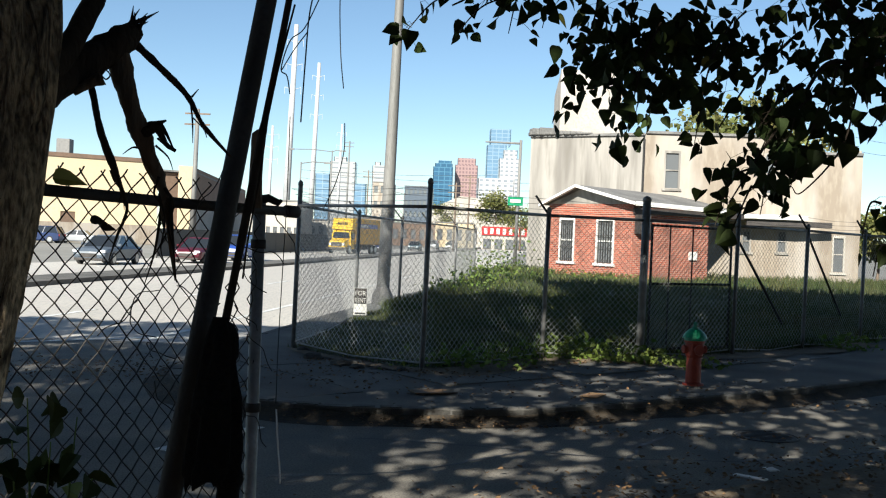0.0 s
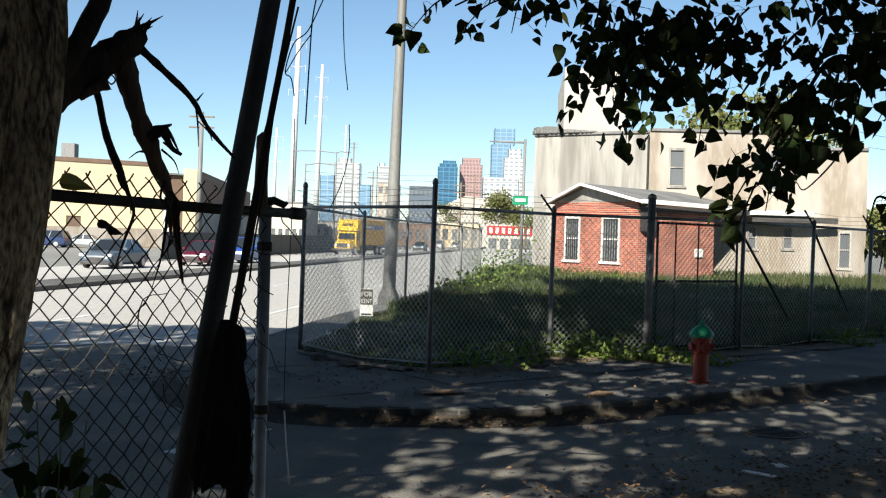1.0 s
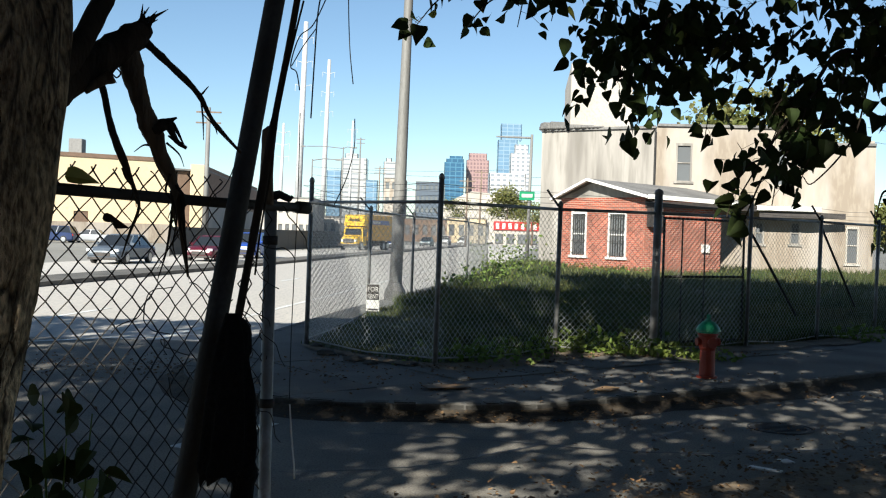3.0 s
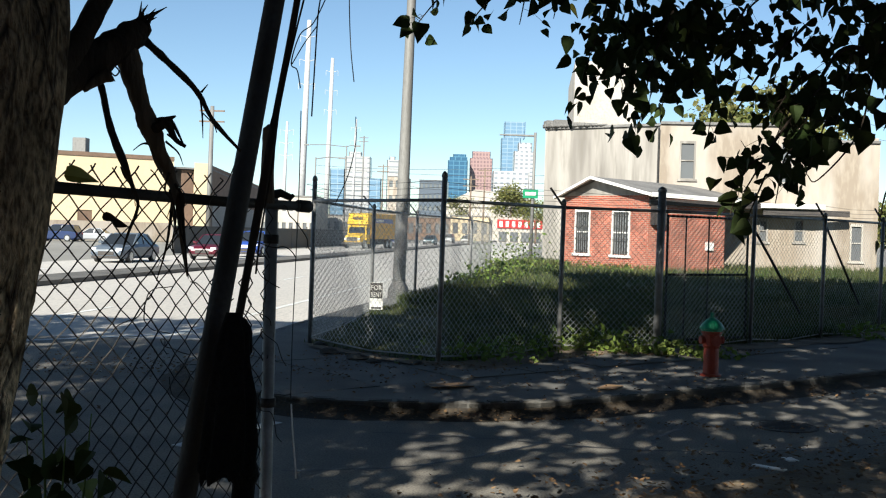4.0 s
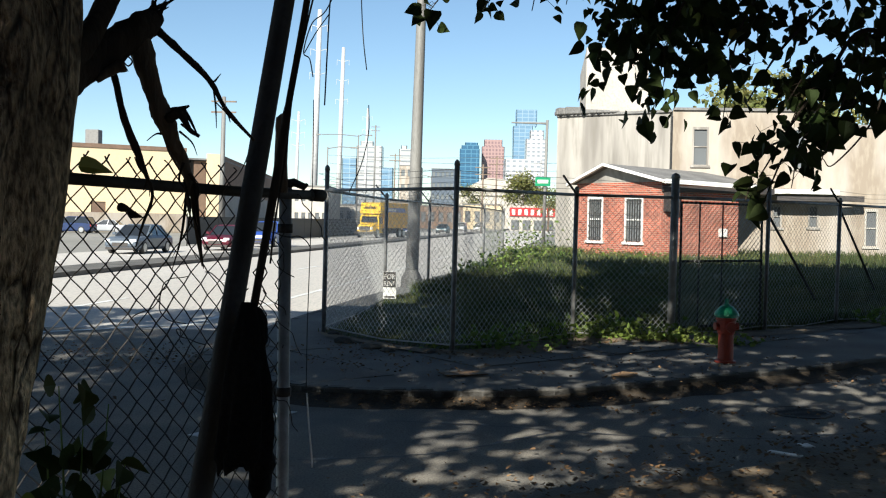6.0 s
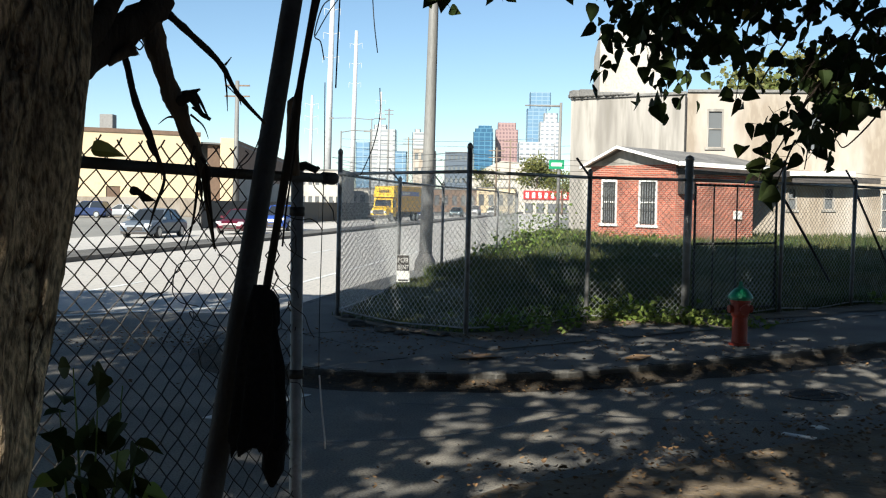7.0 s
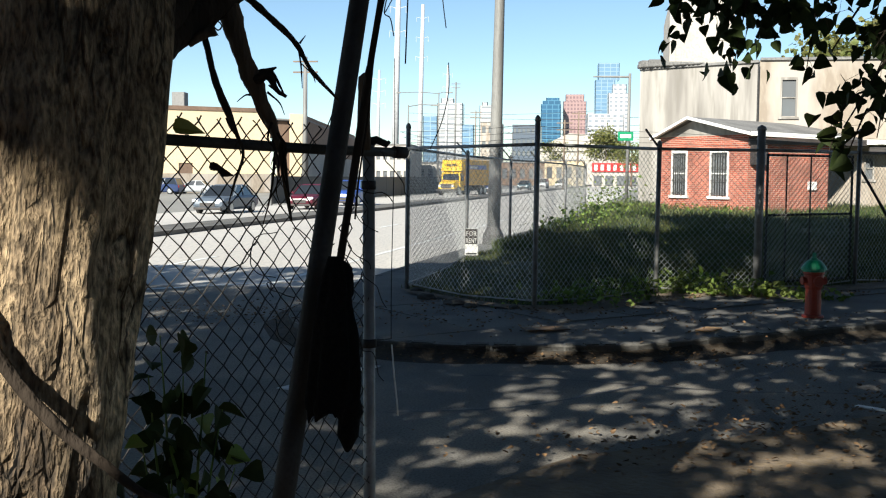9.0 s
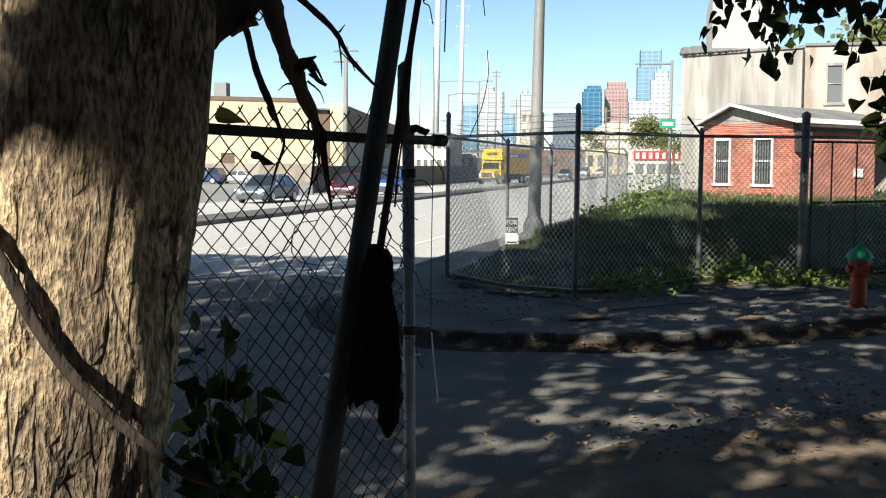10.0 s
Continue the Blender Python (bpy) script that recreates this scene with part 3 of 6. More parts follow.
for k in range(14):
    bm = bmesh.new()
    t = k / 13
    x = SA[0] + (SB[0] - SA[0]) * (0.02 + 0.5 * t)
    y = SA[1] + (SB[1] - SA[1]) * (0.02 + 0.5 * t)
    z = ZT1 + 0.1
    s = random.uniform(0.12, 0.3)
    vs = box(bm, (x - s * 1.6, y - 0.2, z), (x + s * 1.6, y + 0.5, z + s * (1.6 if k < 4 else 0.8)), turn=random.uniform(-12, 12), bevel=0.04)
    part("roof_rubble", bm, M["roof"], house)

# pale tower block behind the house
tower = thing("pale_building", (12.833, 75.00, 0.434), "tall windowless pale painted building behind the house", "building")
bm = bmesh.new()
TA, TB = (9.219, 75.00, 0.353)[:2], (13.645, 75.00, 0.453)[:2]
wall_faces(bm, TA, TB, -0.2, 14.351, 0.4)
wall_faces(bm, (TA[0] + 1.2, TA[1] + 14), TA, -0.2, 14.351, 0.4)
wall_faces(bm, TB, (TB[0] + 1.2, TB[1] + 14), -0.2, 14.351, 0.4)
part("wall", bm, M["white_wall"], tower)

# ---- far fence of the lot: galvanised chain link ----


def chain_link(name, parent, a, b, z0, z1, pitch, radius, material):
    """Diagonal wires of a woven mesh between two posts, in two slightly separate layers."""
    a, b = Vector(a), Vector(b)
    length = (b - a).length
    d = (b - a) / length
    n = Vector((-d.y, d.x)) * radius * 1.2
    h = z1 - z0
    bm = bmesh.new()
    for sgn in (1, -1):
        s = -h
        while s < length + h:
            s0, s1 = (s, s + h) if sgn > 0 else (s + h, s)
            # clip to the panel
            pts = []
            for q0, q1 in (((s0, z0), (s1, z1)),):
                t0, t1 = 0.0, 1.0
                ds = q1[0] - q0[0]
                lo, hi = (0 - q0[0]) / ds, (length - q0[0]) / ds
                t0, t1 = max(t0, min(lo, hi)), min(t1, max(lo, hi))
                if t1 - t0 > 0.01:
                    for t in (t0, t1):
                        p = a + d * (q0[0] + ds * t) + n * sgn
                        pts.append(Vector((p.x, p.y, q0[1] + (q1[1] - q0[1]) * t)))
            if pts:
                tube(bm, pts, radius, 3, caps=False)
            s += pitch
    return part(name, bm, material, parent)


FENCE = [(0.0, 14.04), (1.84, 16.0), (3.46, 16.55), (5.3, 17.75), (7.05, 19.25), (8.9, 21.1), (12.2, 24.3), (15.5, 27.5)]
far_fence = thing("fence", (3.5, 16.5, 0), "galvanised chain link fence round the vacant lot, topped with barbed wire", "fence")
AVF = [(0.0, 14.04), (-2.0, 16.13), (-1.46, 22.08), (-0.65, 26.5), (0.05, 29.4), (0.95, 34.07), (1.95, 41.8)]


def fence_run(parent, pts, skip_first=False, thick_at=(), high_at=(0,)):
    for i, p in enumerate(pts):
        if skip_first and i == 0:
            continue
        bm = bmesh.new()
        r = 0.065 if i in thick_at else 0.036
        top = 2.52 if (i in high_at or i in thick_at) else 2.26
        tube(bm, [(p[0], p[1], -0.02), (p[0] + 0.02, p[1], top)], r, 10)
        tube(bm, [(p[0] + 0.02, p[1], top), (p[0] + 0.02, p[1], top + 0.05), (p[0] + 0.02, p[1], top + 0.08)], [r * 1.2, r, 0.012], 10)
        post = part("post", bm, M["galv"], parent, smooth=True)
        if i not in high_at and i not in thick_at:
            bm = bmesh.new()
            q = pts[i - 1]
            d = Vector((q[1] - p[1], p[0] - q[0])).normalized()
            tube(bm, [(p[0], p[1], 2.24), (p[0] + d.x * 0.03 - 0.18, p[1] - 0.1, 2.5)], 0.018, 6)
            part("barb_arm", bm, M["dull_steel"], post)
    for i, (p, q) in enumerate(zip(pts, pts[1:])):
        bm = bmesh.new()
        tube(bm, [(*p, 2.21), (*q, 2.21)], 0.024, 8)
        part("top_rail", bm, M["galv"], parent, smooth=True)
        bm = bmesh.new()
        m = (Vector(p) + Vector(q)) / 2
        tube(bm, [(*p, 0.1), (m.x, m.y, 0.04), (*q, 0.1)], 0.012, 6)
        part("bottom_rail", bm, M["galv"], parent)
        chain_link("chain_mesh", parent, p, q, 0.08, 2.2, 0.1, 0.003, M["wire"])
        bm = bmesh.new()
        for k in range(3):
            off = 0.05 * k
            tube(bm, [(p[0] - off, p[1] - off, 2.3 + 0.08 * k), (m.x - off, m.y - off, 2.27 + 0.08 * k), (q[0] - off, q[1] - off, 2.3 + 0.08 * k)], 0.0035, 3)
        part("barbed_wire", bm, M["wire"], parent)


fence_run(far_fence, FENCE, thick_at=(2,), high_at=(0, 3))
fence_run(far_fence, AVF, skip_first=True, high_at=(1,))


# gate leaf, braces and mid rail
gate = thing("gate", (3.6, 16.8, 0), "chain link vehicle gate with a bare steel frame", "gate")
GL, GR = Vector((3.62, 16.72)), Vector((5.2, 17.72))
for k, (t, z0, z1) in enumerate(((0.0, 0.12, 2.16), (0.22, 0.2, 2.12), (0.5, 0.16, 2.12), (1.0, 0.12, 2.16))):
    q = GL.lerp(GR, t)
    bm = bmesh.new()
    tube(bm, [(q.x, q.y, z0), (q.x, q.y, z1)], 0.021 if k in (0, 3) else 0.013, 8)
    part("upright", bm, M["dull_steel"], gate, smooth=True)
for z in (0.14, 1.2, 2.14):
    bm = bmesh.new()
    tube(bm, [(GL.x, GL.y, z), (GR.x, GR.y, z)], 0.02, 8)
    part("bar", bm, M["dull_steel"], gate, smooth=True)
chain_link("chain_mesh", gate, GL, GR, 0.16, 2.1, 0.1, 0.003, M["wire"])
for a, b in (((5.33, 17.75, 1.95), (6.5, 18.8, 0.5)), ((7.08, 19.25, 2.1), (8.2, 20.4, 0.6))):
    bm = bmesh.new()
    tube(bm, [a, b], 0.022, 8)
    part("brace", bm, M["dull_steel"], far_fence, "diagonal dark steel brace", smooth=True)

# sign on the avenue fence
board = thing("for_rent_sign", (-1.345, 22.00, 0.010), "black and white for rent sign wired to the fence", "sign")
sx0, sx1, sz0, sz1 = -1.480, -1.206, 0.014 + 0.1, 0.585 + 0.1
sm = sz0 + (sz1 - sz0) * 0.42
bm = bmesh.new()
box(bm, (sx0, 21.93, sz0), (sx1, 21.96, sz1))
part("backing", bm, M["white_paint"], board)
bm = bmesh.new()
box(bm, (sx0 + 0.008, 21.922, sm), (sx1 - 0.008, 21.929, sz1 - 0.008))
part("dark_field", bm, M["dark_trim"], board)
for word, z in (("FOR", sm + (sz1 - sm) * 0.53), ("RENT", sm + (sz1 - sm) * 0.08)):
    cu = bpy.data.curves.new("letters", "FONT")
    cu.body, cu.size, cu.extrude, cu.align_x = word, (sz1 - sm) * 0.42, 0.002, "CENTER"
    tmp = bpy.data.objects.new("letters", cu)
    scene.collection.objects.link(tmp)
    bpy.context.view_layer.update()
    me = bpy.data.meshes.new_from_object(tmp.evaluated_get(bpy.context.evaluated_depsgraph_get()))
    bpy.data.objects.remove(tmp)
    wide = max(v.co.x for v in me.vertices) - min(v.co.x for v in me.vertices)
    me.transform(Matrix.Diagonal((min(1.0, 0.225 / wide), 1.0, 1.0, 1.0)))
    me.transform(Matrix.Translation(((sx0 + sx1) / 2, 21.917, z)) @ Matrix.Rotation(radians(90), 4, "X"))
    me.materials.clear()
    me.materials.append(M["white_paint"])
    ob = new("lettering", me)
    ob.parent = board
    ob.matrix_parent_inverse = Matrix.Translation(-board.location)
bm = bmesh.new()
box(bm, (sx0 + 0.03, 21.922, sz0 + 0.02), (sx1 - 0.03, 21.929, sz0 + 0.055))
part("small_print", bm, M["dark_trim"], board)

# ---- hydrant ----
hyd = thing("fire_hydrant", (3.57, 13.63, 0), "faded orange red fire hydrant with a green bonnet", "hydrant")
HX, HY = 3.57, 13.63
HS = 1.09


def turned(profile, sides=18, at=(HX, HY, 0)):
    bm = bmesh.new()
    tube(bm, [(at[0], at[1], at[2] + z * (HS if at[0] == HX else 1.0)) for r, z in profile], [r * (0.88 if at[0] == HX else 1.0) for r, z in profile], sides)
    return bm


part("barrel", turned([(0.155, -0.03), (0.155, 0.02), (0.115, 0.03), (0.11, 0.33), (0.13, 0.36), (0.135, 0.5), (0.15, 0.51), (0.15, 0.535)]), M["hydrant_red"], hyd, smooth=False)
bonnet = part("bonnet", turned([(0.155, 0.537), (0.155, 0.555), (0.185, 0.56), (0.18, 0.58), (0.14, 0.63), (0.09, 0.67), (0.05, 0.685), (0.045, 0.70)]), M["hydrant_green"], hyd, "green painted bonnet")
part("operating_nut", turned([(0.03, 0.70), (0.03, 0.75), (0.018, 0.76)], 5), M["hydrant_green"], bonnet)
for d, r in (((-1, -0.2, 0), 0.055), ((1, 0.2, 0), 0.055), ((0.2, -1, 0), 0.07)):
    bm = bmesh.new()
    v = Vector(d).normalized()
    c = Vector((HX, HY, 0.43 * HS))
    tube(bm, [c + v * 0.08, c + v * 0.13, c + v * 0.132, c + v * 0.16], [r * 0.85, r * 0.85, r, r * 0.95], 10)
    part("nozzle", bm, M["hydrant_red"], hyd)

# ---- street lamp pole by the avenue ----
lamp = thing("street_lamp", (-1.11, 27.6, 0), "tall tapered grey steel street lamp pole", "street lamp")
LPX, LPY = -1.11, 27.6
part("pole", turned([(0.17, 0.35), (0.165, 2.0), (0.12, 7.5), (0.085, 12.0)], 16, (LPX, LPY, 0)), M["pole_grey"], lamp, smooth=True)
bpy.data.objects["pole"].data.transform(Matrix.Translation((LPX, LPY, 0)) @ Matrix.Shear("XY", 4, (0.018, 0.0)) @ Matrix.Translation((-LPX, -LPY, 0)))
# the shadow at the pole's foot is put into this base's dark colour
part("base", turned([(0.30, -0.02), (0.28, 0.25), (0.19, 0.42), (0.18, 0.46)], 12, (LPX, LPY, 0)), M["dark_trim"], lamp, "cast base coloured dark for the shadow on it")
bm = bmesh.new()
tube(bm, smooth_path([(LPX + 0.2, LPY, 11.9), (LPX - 0.6, LPY, 12.6), (LPX - 2.4, LPY, 12.8)], 5), 0.04, 8)
arm = part("arm", bm, M["pole_grey"], lamp, smooth=True)
bm = bmesh.new()
box(bm, (LPX - 3.0, LPY - 0.15, 12.68), (LPX - 2.35, LPY + 0.15, 12.84), bevel=0.04)
part("lamp_head", bm, M["pole_grey"], arm)
# ---- near fence ----
NL, NR = Vector((-1.046, 2.650, 1.868)), Vector((-0.469, 3.620, 1.851))
near_fence = thing("near_fence", (NR.x, NR.y, 0), "old torn chain link fence with a bare top rail", "fence")
dn = (NR - NL).normalized()
bm = bmesh.new()
tube(bm, [NL - dn * 0.9, NL + dn * 0.7 + Vector((0, 0, -0.006)), NR], 0.0165, 12)
rail = part("top_rail", bm, M["dull_steel"], near_fence, smooth=True)
bm = bmesh.new()
tube(bm, [NR - dn * 0.05, NR - dn * 0.045, NR + dn * 0.01, NR + dn * 0.02], [0.018, 0.022, 0.022, 0.01], 12)
part("rail_end", bm, M["dull_steel"], rail, smooth=True)
PT, PB = Vector((-0.571, 3.500, 1.856)), Vector((-0.566, 3.500, 0.880))
bm = bmesh.new()
tube(bm, [(PB.x - 0.003, PB.y, -0.2), (PB.x, PB.y, 0.5), (PT.x, PT.y, PT.z + 0.04)], 0.0215, 14)
post = part("post", bm, M["galv"], near_fence, smooth=True)
for z in (PT.z - 0.12, 1.186):
    bm = bmesh.new()
    c = PB.lerp(PT, (z - PB.z) / (PT.z - PB.z))
    tube(bm, [(c.x, c.y, z - 0.015), (c.x, c.y, z + 0.015)], 0.026, 14)
    part("tension_band", bm, M["dull_steel"], post, smooth=True)
bm = bmesh.new()
tube(bm, [PT + Vector((-0.02, 0, 0.02)), PT + Vector((0.03, -0.01, 0.035)), PT + Vector((0.065, -0.01, 0.02)), PT + Vector((0.075, -0.01, 0.03))], [0.02, 0.014, 0.012, 0.006], 8)
part("rail_cup", bm, M["dull_steel"], post)

# woven mesh: zigzag wires that hook into one another, pulled out of shape towards the torn end
random.seed(11)
pitch, nz = 0.0355, 53
flat = Vector((dn.x, dn.y, 0)).normalized()
out = Vector((-flat.y, flat.x, 0))


def mesh_point(s, z, layer=0):
    torn = max(0.0, (s - 0.62)) * 1.9
    q = Vector((s * 2.2, z * 2.2, 0.7))
    ds = 0.012 * noise.noise(q) + torn * 0.05 * noise.noise(q * 1.7 + Vector((5, 2, 1)))
    dz = 0.014 * noise.noise(q + Vector((9, 4, 2))) - torn * 0.045 * abs(noise.noise(q * 1.3 + Vector((2, 8, 4))))
    do = 0.02 * noise.noise(q * 0.8 + Vector((3, 3, 9))) + torn * 0.04 * noise.noise(q * 2.0)
    p = NL + flat * (s + ds)
    return Vector((p.x, p.y, z + dz)) + out * (0.022 + do + layer * 0.003)


TOPZ = NL.z + 0.05
cols = int(0.97 / pitch)
for k in range(-14, cols):
    bm = bmesh.new()
    pts = []
    stop = 0 if k < cols - 7 else random.randint(2, 16)
    for i in range(stop, nz):
        z = TOPZ - i * pitch
        s = (k + ((i + k) % 2)) * pitch
        pts.append(mesh_point(s, z, 1 if (i % 2) else -1))
    if len(pts) > 2:
        a = pts[0]
        pts = [a + Vector((random.uniform(-0.012, 0.012), 0, random.uniform(0.008, 0.02)))] + pts
        tube(bm, pts, 0.0026, 4, caps=False)
        part("mesh_wire", bm, M["rusty_wire"], near_fence)
# loose ends of torn wire
for k in range(16):
    bm = bmesh.new()
    s, z = random.uniform(0.5, 1.0), random.choice([random.uniform(0.9, 1.5), random.uniform(1.5, 1.86)])
    p = mesh_point(min(s, 1.2), z)
    pts = [p]
    d = Vector((random.uniform(-1, 1), random.uniform(-0.5, 0.5), random.uniform(-1.2, 0.4))).normalized()
    for i in range(9):
        d = (d + Vector((random.uniform(-0.6, 0.6), random.uniform(-0.4, 0.4), random.uniform(-0.6, 0.5)))).normalized()
        pts.append(pts[-1] + d * 0.028)
    tube(bm, smooth_path(pts, 3), 0.0019, 4)
    part("loose_wire", bm, M["rusty_wire"], near_fence)
# pale bright scraps of mesh low by the post
for a, b, c in (((-0.627, 3.350, 1.075), (-0.605, 3.350, 1.103), (-0.587, 3.350, 1.127)), ((-0.618, 3.340, 1.114), (-0.603, 3.340, 1.100), (-0.579, 3.340, 1.075)), ((-0.646, 3.350, 0.788), (-0.611, 3.350, 0.823), (-0.591, 3.350, 0.849)), ((-0.626, 3.350, 0.809), (-0.576, 3.350, 0.767), (-0.552, 3.350, 0.723)), ((-0.654, 3.350, 0.693), (-0.611, 3.350, 0.740), (-0.568, 3.350, 0.791))):
    bm = bmesh.new()
    tube(bm, smooth_path([a, b, c], 4), 0.0024, 5)
    part("mesh_scrap", bm, M["galv"], near_fence)

# leaning pipe
QT, QB = Vector((-0.532, 3.200, 2.448)), Vector((-0.724, 3.000, 0.966))
ql = QT - QB
bm = bmesh.new()
tube(bm, [QB - ql * 0.42, QB, QT, QT + ql * 0.6], [0.035, 0.035, 0.031, 0.03], 16)
pipe = part("leaning_pole", bm, M["dull_steel"], smooth=True)
tagged(pipe, "long dull steel pipe leaning across the near fence", "pole")

# black cloth bunched on the pipe
bm = bmesh.new()
rows = []
CL = [Vector(p) for p in ((-0.582, 2.970, 1.530), (-0.578, 2.960, 1.464), (-0.583, 2.955, 1.368), (-0.580, 2.950, 1.273), (-0.580, 2.950, 1.179), (-0.582, 2.950, 1.098), (-0.584, 2.950, 1.066))]
HW = [0.02, 0.04, 0.052, 0.064, 0.072, 0.076, 0.07]
axis = smooth_path(CL, 6)
N = 40
for j, c in enumerate(axis):
    t = j / (len(axis) - 1) * (len(HW) - 1)
    i0 = min(int(t), len(HW) - 2)
    w = HW[i0] + (HW[i0 + 1] - HW[i0]) * (t - i0)
    ring = []
    for k in range(N):
        a = 2 * math.pi * k / N
        fold = 1 + 0.16 * math.sin(a * 7 + j * 0.12) * min(1, j / 8) + 0.14 * noise.noise(Vector((math.cos(a) * 2, math.sin(a) * 2, j * 0.16)))
        drop = 0.07 * noise.noise(Vector((a * 2.3, 7, 0))) if j == len(axis) - 1 else 0
        ring.append(bm.verts.new(c + Vector((math.cos(a) * w * fold, math.sin(a) * w * 0.45 * fold - 0.02, drop))))
    rows.append(ring)
for r0, r1 in zip(rows, rows[1:]):
    for k in range(N):
        bm.faces.new((r0[k], r0[(k + 1) % N], r1[(k + 1) % N], r1[k]))
bm.faces.new(rows[0][::-1])
bm.faces.new(rows[-1])
cloth = part("black_cloth", bm, M["black_cloth"], smooth=True)
tagged(cloth, "ragged black cloth bunched round the leaning pipe", "cloth")
bm = bmesh.new()
tube(bm, smooth_path([(-0.585, 3.000, 1.505), (-0.556, 2.990, 1.492), (-0.543, 2.985, 1.458), (-0.541, 2.985, 1.405)], 5), [0.016] * 5 + [0.013] * 5 + [0.01] * 5 + [0.003], 10)
part("knot", bm, M["black_cloth"], cloth, smooth=True)
bm = bmesh.new()
tube(bm, smooth_path([(-0.581, 3.100, 1.076), (-0.568, 3.100, 1.026), (-0.571, 3.100, 0.957), (-0.573, 3.100, 0.906)], 4), [0.045] * 5 + [0.034] * 4 + [0.026, 0.02, 0.014, 0.006], 10)
part("tail", bm, M["black_cloth"], cloth, smooth=True)

# dry vine, stake and loose cables beside the pipe
vine = thing("dead_vine", (-0.635, 3.300, 1.490), "dry leafless vine stem climbing past the fence", "vine")
bm = bmesh.new()
tube(bm, smooth_path([(-0.450, 3.350, 2.727), (-0.486, 3.350, 2.475), (-0.512, 3.350, 2.310), (-0.542, 3.350, 2.132), (-0.566, 3.340, 1.959), (-0.593, 3.300, 1.742), (-0.614, 3.200, 1.499)], 6), [0.011] * 19 + [0.014] * 12 + [0.013] * 6, 8)
part("stem", bm, M["dead_wood"], vine, smooth=True)
bm = bmesh.new()
tube(bm, smooth_path([(-0.461, 3.360, 2.514), (-0.485, 3.360, 2.406), (-0.513, 3.370, 2.280), (-0.534, 3.360, 2.143), (-0.551, 3.360, 1.970), (-0.579, 3.340, 1.751), (-0.591, 3.340, 1.624)], 6), 0.0035, 5)
part("shoot", bm, M["dead_wood"], vine)
bm = bmesh.new()
tube(bm, smooth_path([(-0.579, 3.440, 1.854), (-0.579, 3.440, 1.956), (-0.575, 3.440, 2.067), (-0.572, 3.440, 2.114)], 5), [0.026, 0.026, 0.025, 0.024, 0.023] + [0.022] * 5 + [0.024] * 4 + [0.016, 0.008], 9)
stake = part("stake", bm, M["split_wood"], smooth=True)
tagged(stake, "splintered wooden stake on top of the post", "stake")


def cable(pts, r, material, label, n=6):
    bm = bmesh.new()
    tube(bm, smooth_path(pts, n), r, 6)
    tagged(part("loose_cable", bm, material, smooth=True), label, "cable")


HANG = "thin dark cable end hanging loose from above"
cable([(-0.399, 3.400, 2.597), (-0.418, 3.400, 2.488), (-0.425, 3.400, 2.341), (-0.432, 3.400, 2.140)], 0.0026, M["rubber"], HANG)
cable([(-0.322, 3.400, 2.635), (-0.318, 3.400, 2.490), (-0.310, 3.400, 2.362), (-0.297, 3.400, 2.256)], 0.0018, M["rubber"], HANG)
cable([(-0.380, 3.400, 2.561), (-0.432, 3.400, 2.447), (-0.477, 3.400, 2.404), (-0.500, 3.380, 2.309), (-0.483, 3.400, 2.289), (-0.471, 3.400, 2.231)], 0.0022, M["rubber"], HANG)
cable([(-0.423, 3.400, 2.433), (-0.462, 3.400, 2.377), (-0.497, 3.380, 2.306)], 0.002, M["rubber"], HANG)
cable([(-0.481, 3.500, 2.169), (-0.481, 3.500, 1.886), (-0.487, 3.500, 1.601), (-0.491, 3.500, 1.373), (-0.491, 3.500, 1.201)], 0.0017, M["rubber"], "thin dark wire hanging beside the steel post")
cable([(-0.305, 3.600, 2.165), (-0.304, 3.600, 2.068), (-0.327, 3.600, 1.961), (-0.368, 3.600, 1.863)], 0.0018, M["rubber"], HANG)
# pale wire end, its colour whitened to stand in for sun on it
cable([(-0.489, 3.500, 1.182), (-0.478, 3.490, 1.069), (-0.467, 3.480, 0.985), (-0.464, 3.480, 0.935)], 0.003, M["white_paint"], "pale frayed wire end, whitened for a patch of sun")

# ---- left tree: trunk, limbs, broken branches ----
TR = [Vector(p) for p in ((-1.139, 1.900, 0.561), (-1.088, 1.950, 1.134), (-1.042, 1.980, 1.516), (-0.994, 2.000, 1.871), (-0.980, 2.050, 2.182), (-1.022, 2.150, 2.613), (-1.096, 2.300, 3.295))]
left_tree = thing("tree", (TR[0].x, TR[0].y, -0.15), "old street tree with rough tan bark and a broken limb", "tree")
bm = bmesh.new()
path = smooth_path(TR, 16)
rings = tube(bm, path, 0.236, 72)
for j, ring in enumerate(rings):
    c = path[j]
    for k, v in enumerate(ring):
        a = 2 * math.pi * k / 72
        n1 = Vector((math.cos(a) * 1.6, math.sin(a) * 1.6, c.z * 0.9))
        n2 = Vector((math.cos(a) * 7, math.sin(a) * 7, c.z * 2.6))
        n3 = Vector((math.cos(a) * 16, math.sin(a) * 16, c.z * 7.0))
        furrow = abs(noise.noise(n2))
        r = 1 + 0.08 * noise.noise(n1) - 0.1 * max(0, 0.22 - furrow) / 0.22 + 0.036 * noise.noise(n3)
        r *= 1 + 0.35 * max(0, (0.5 - c.z)) ** 2
        v.co = c + (v.co - c) * r
trunk = part("trunk", bm, M["bark"], left_tree, smooth=True)


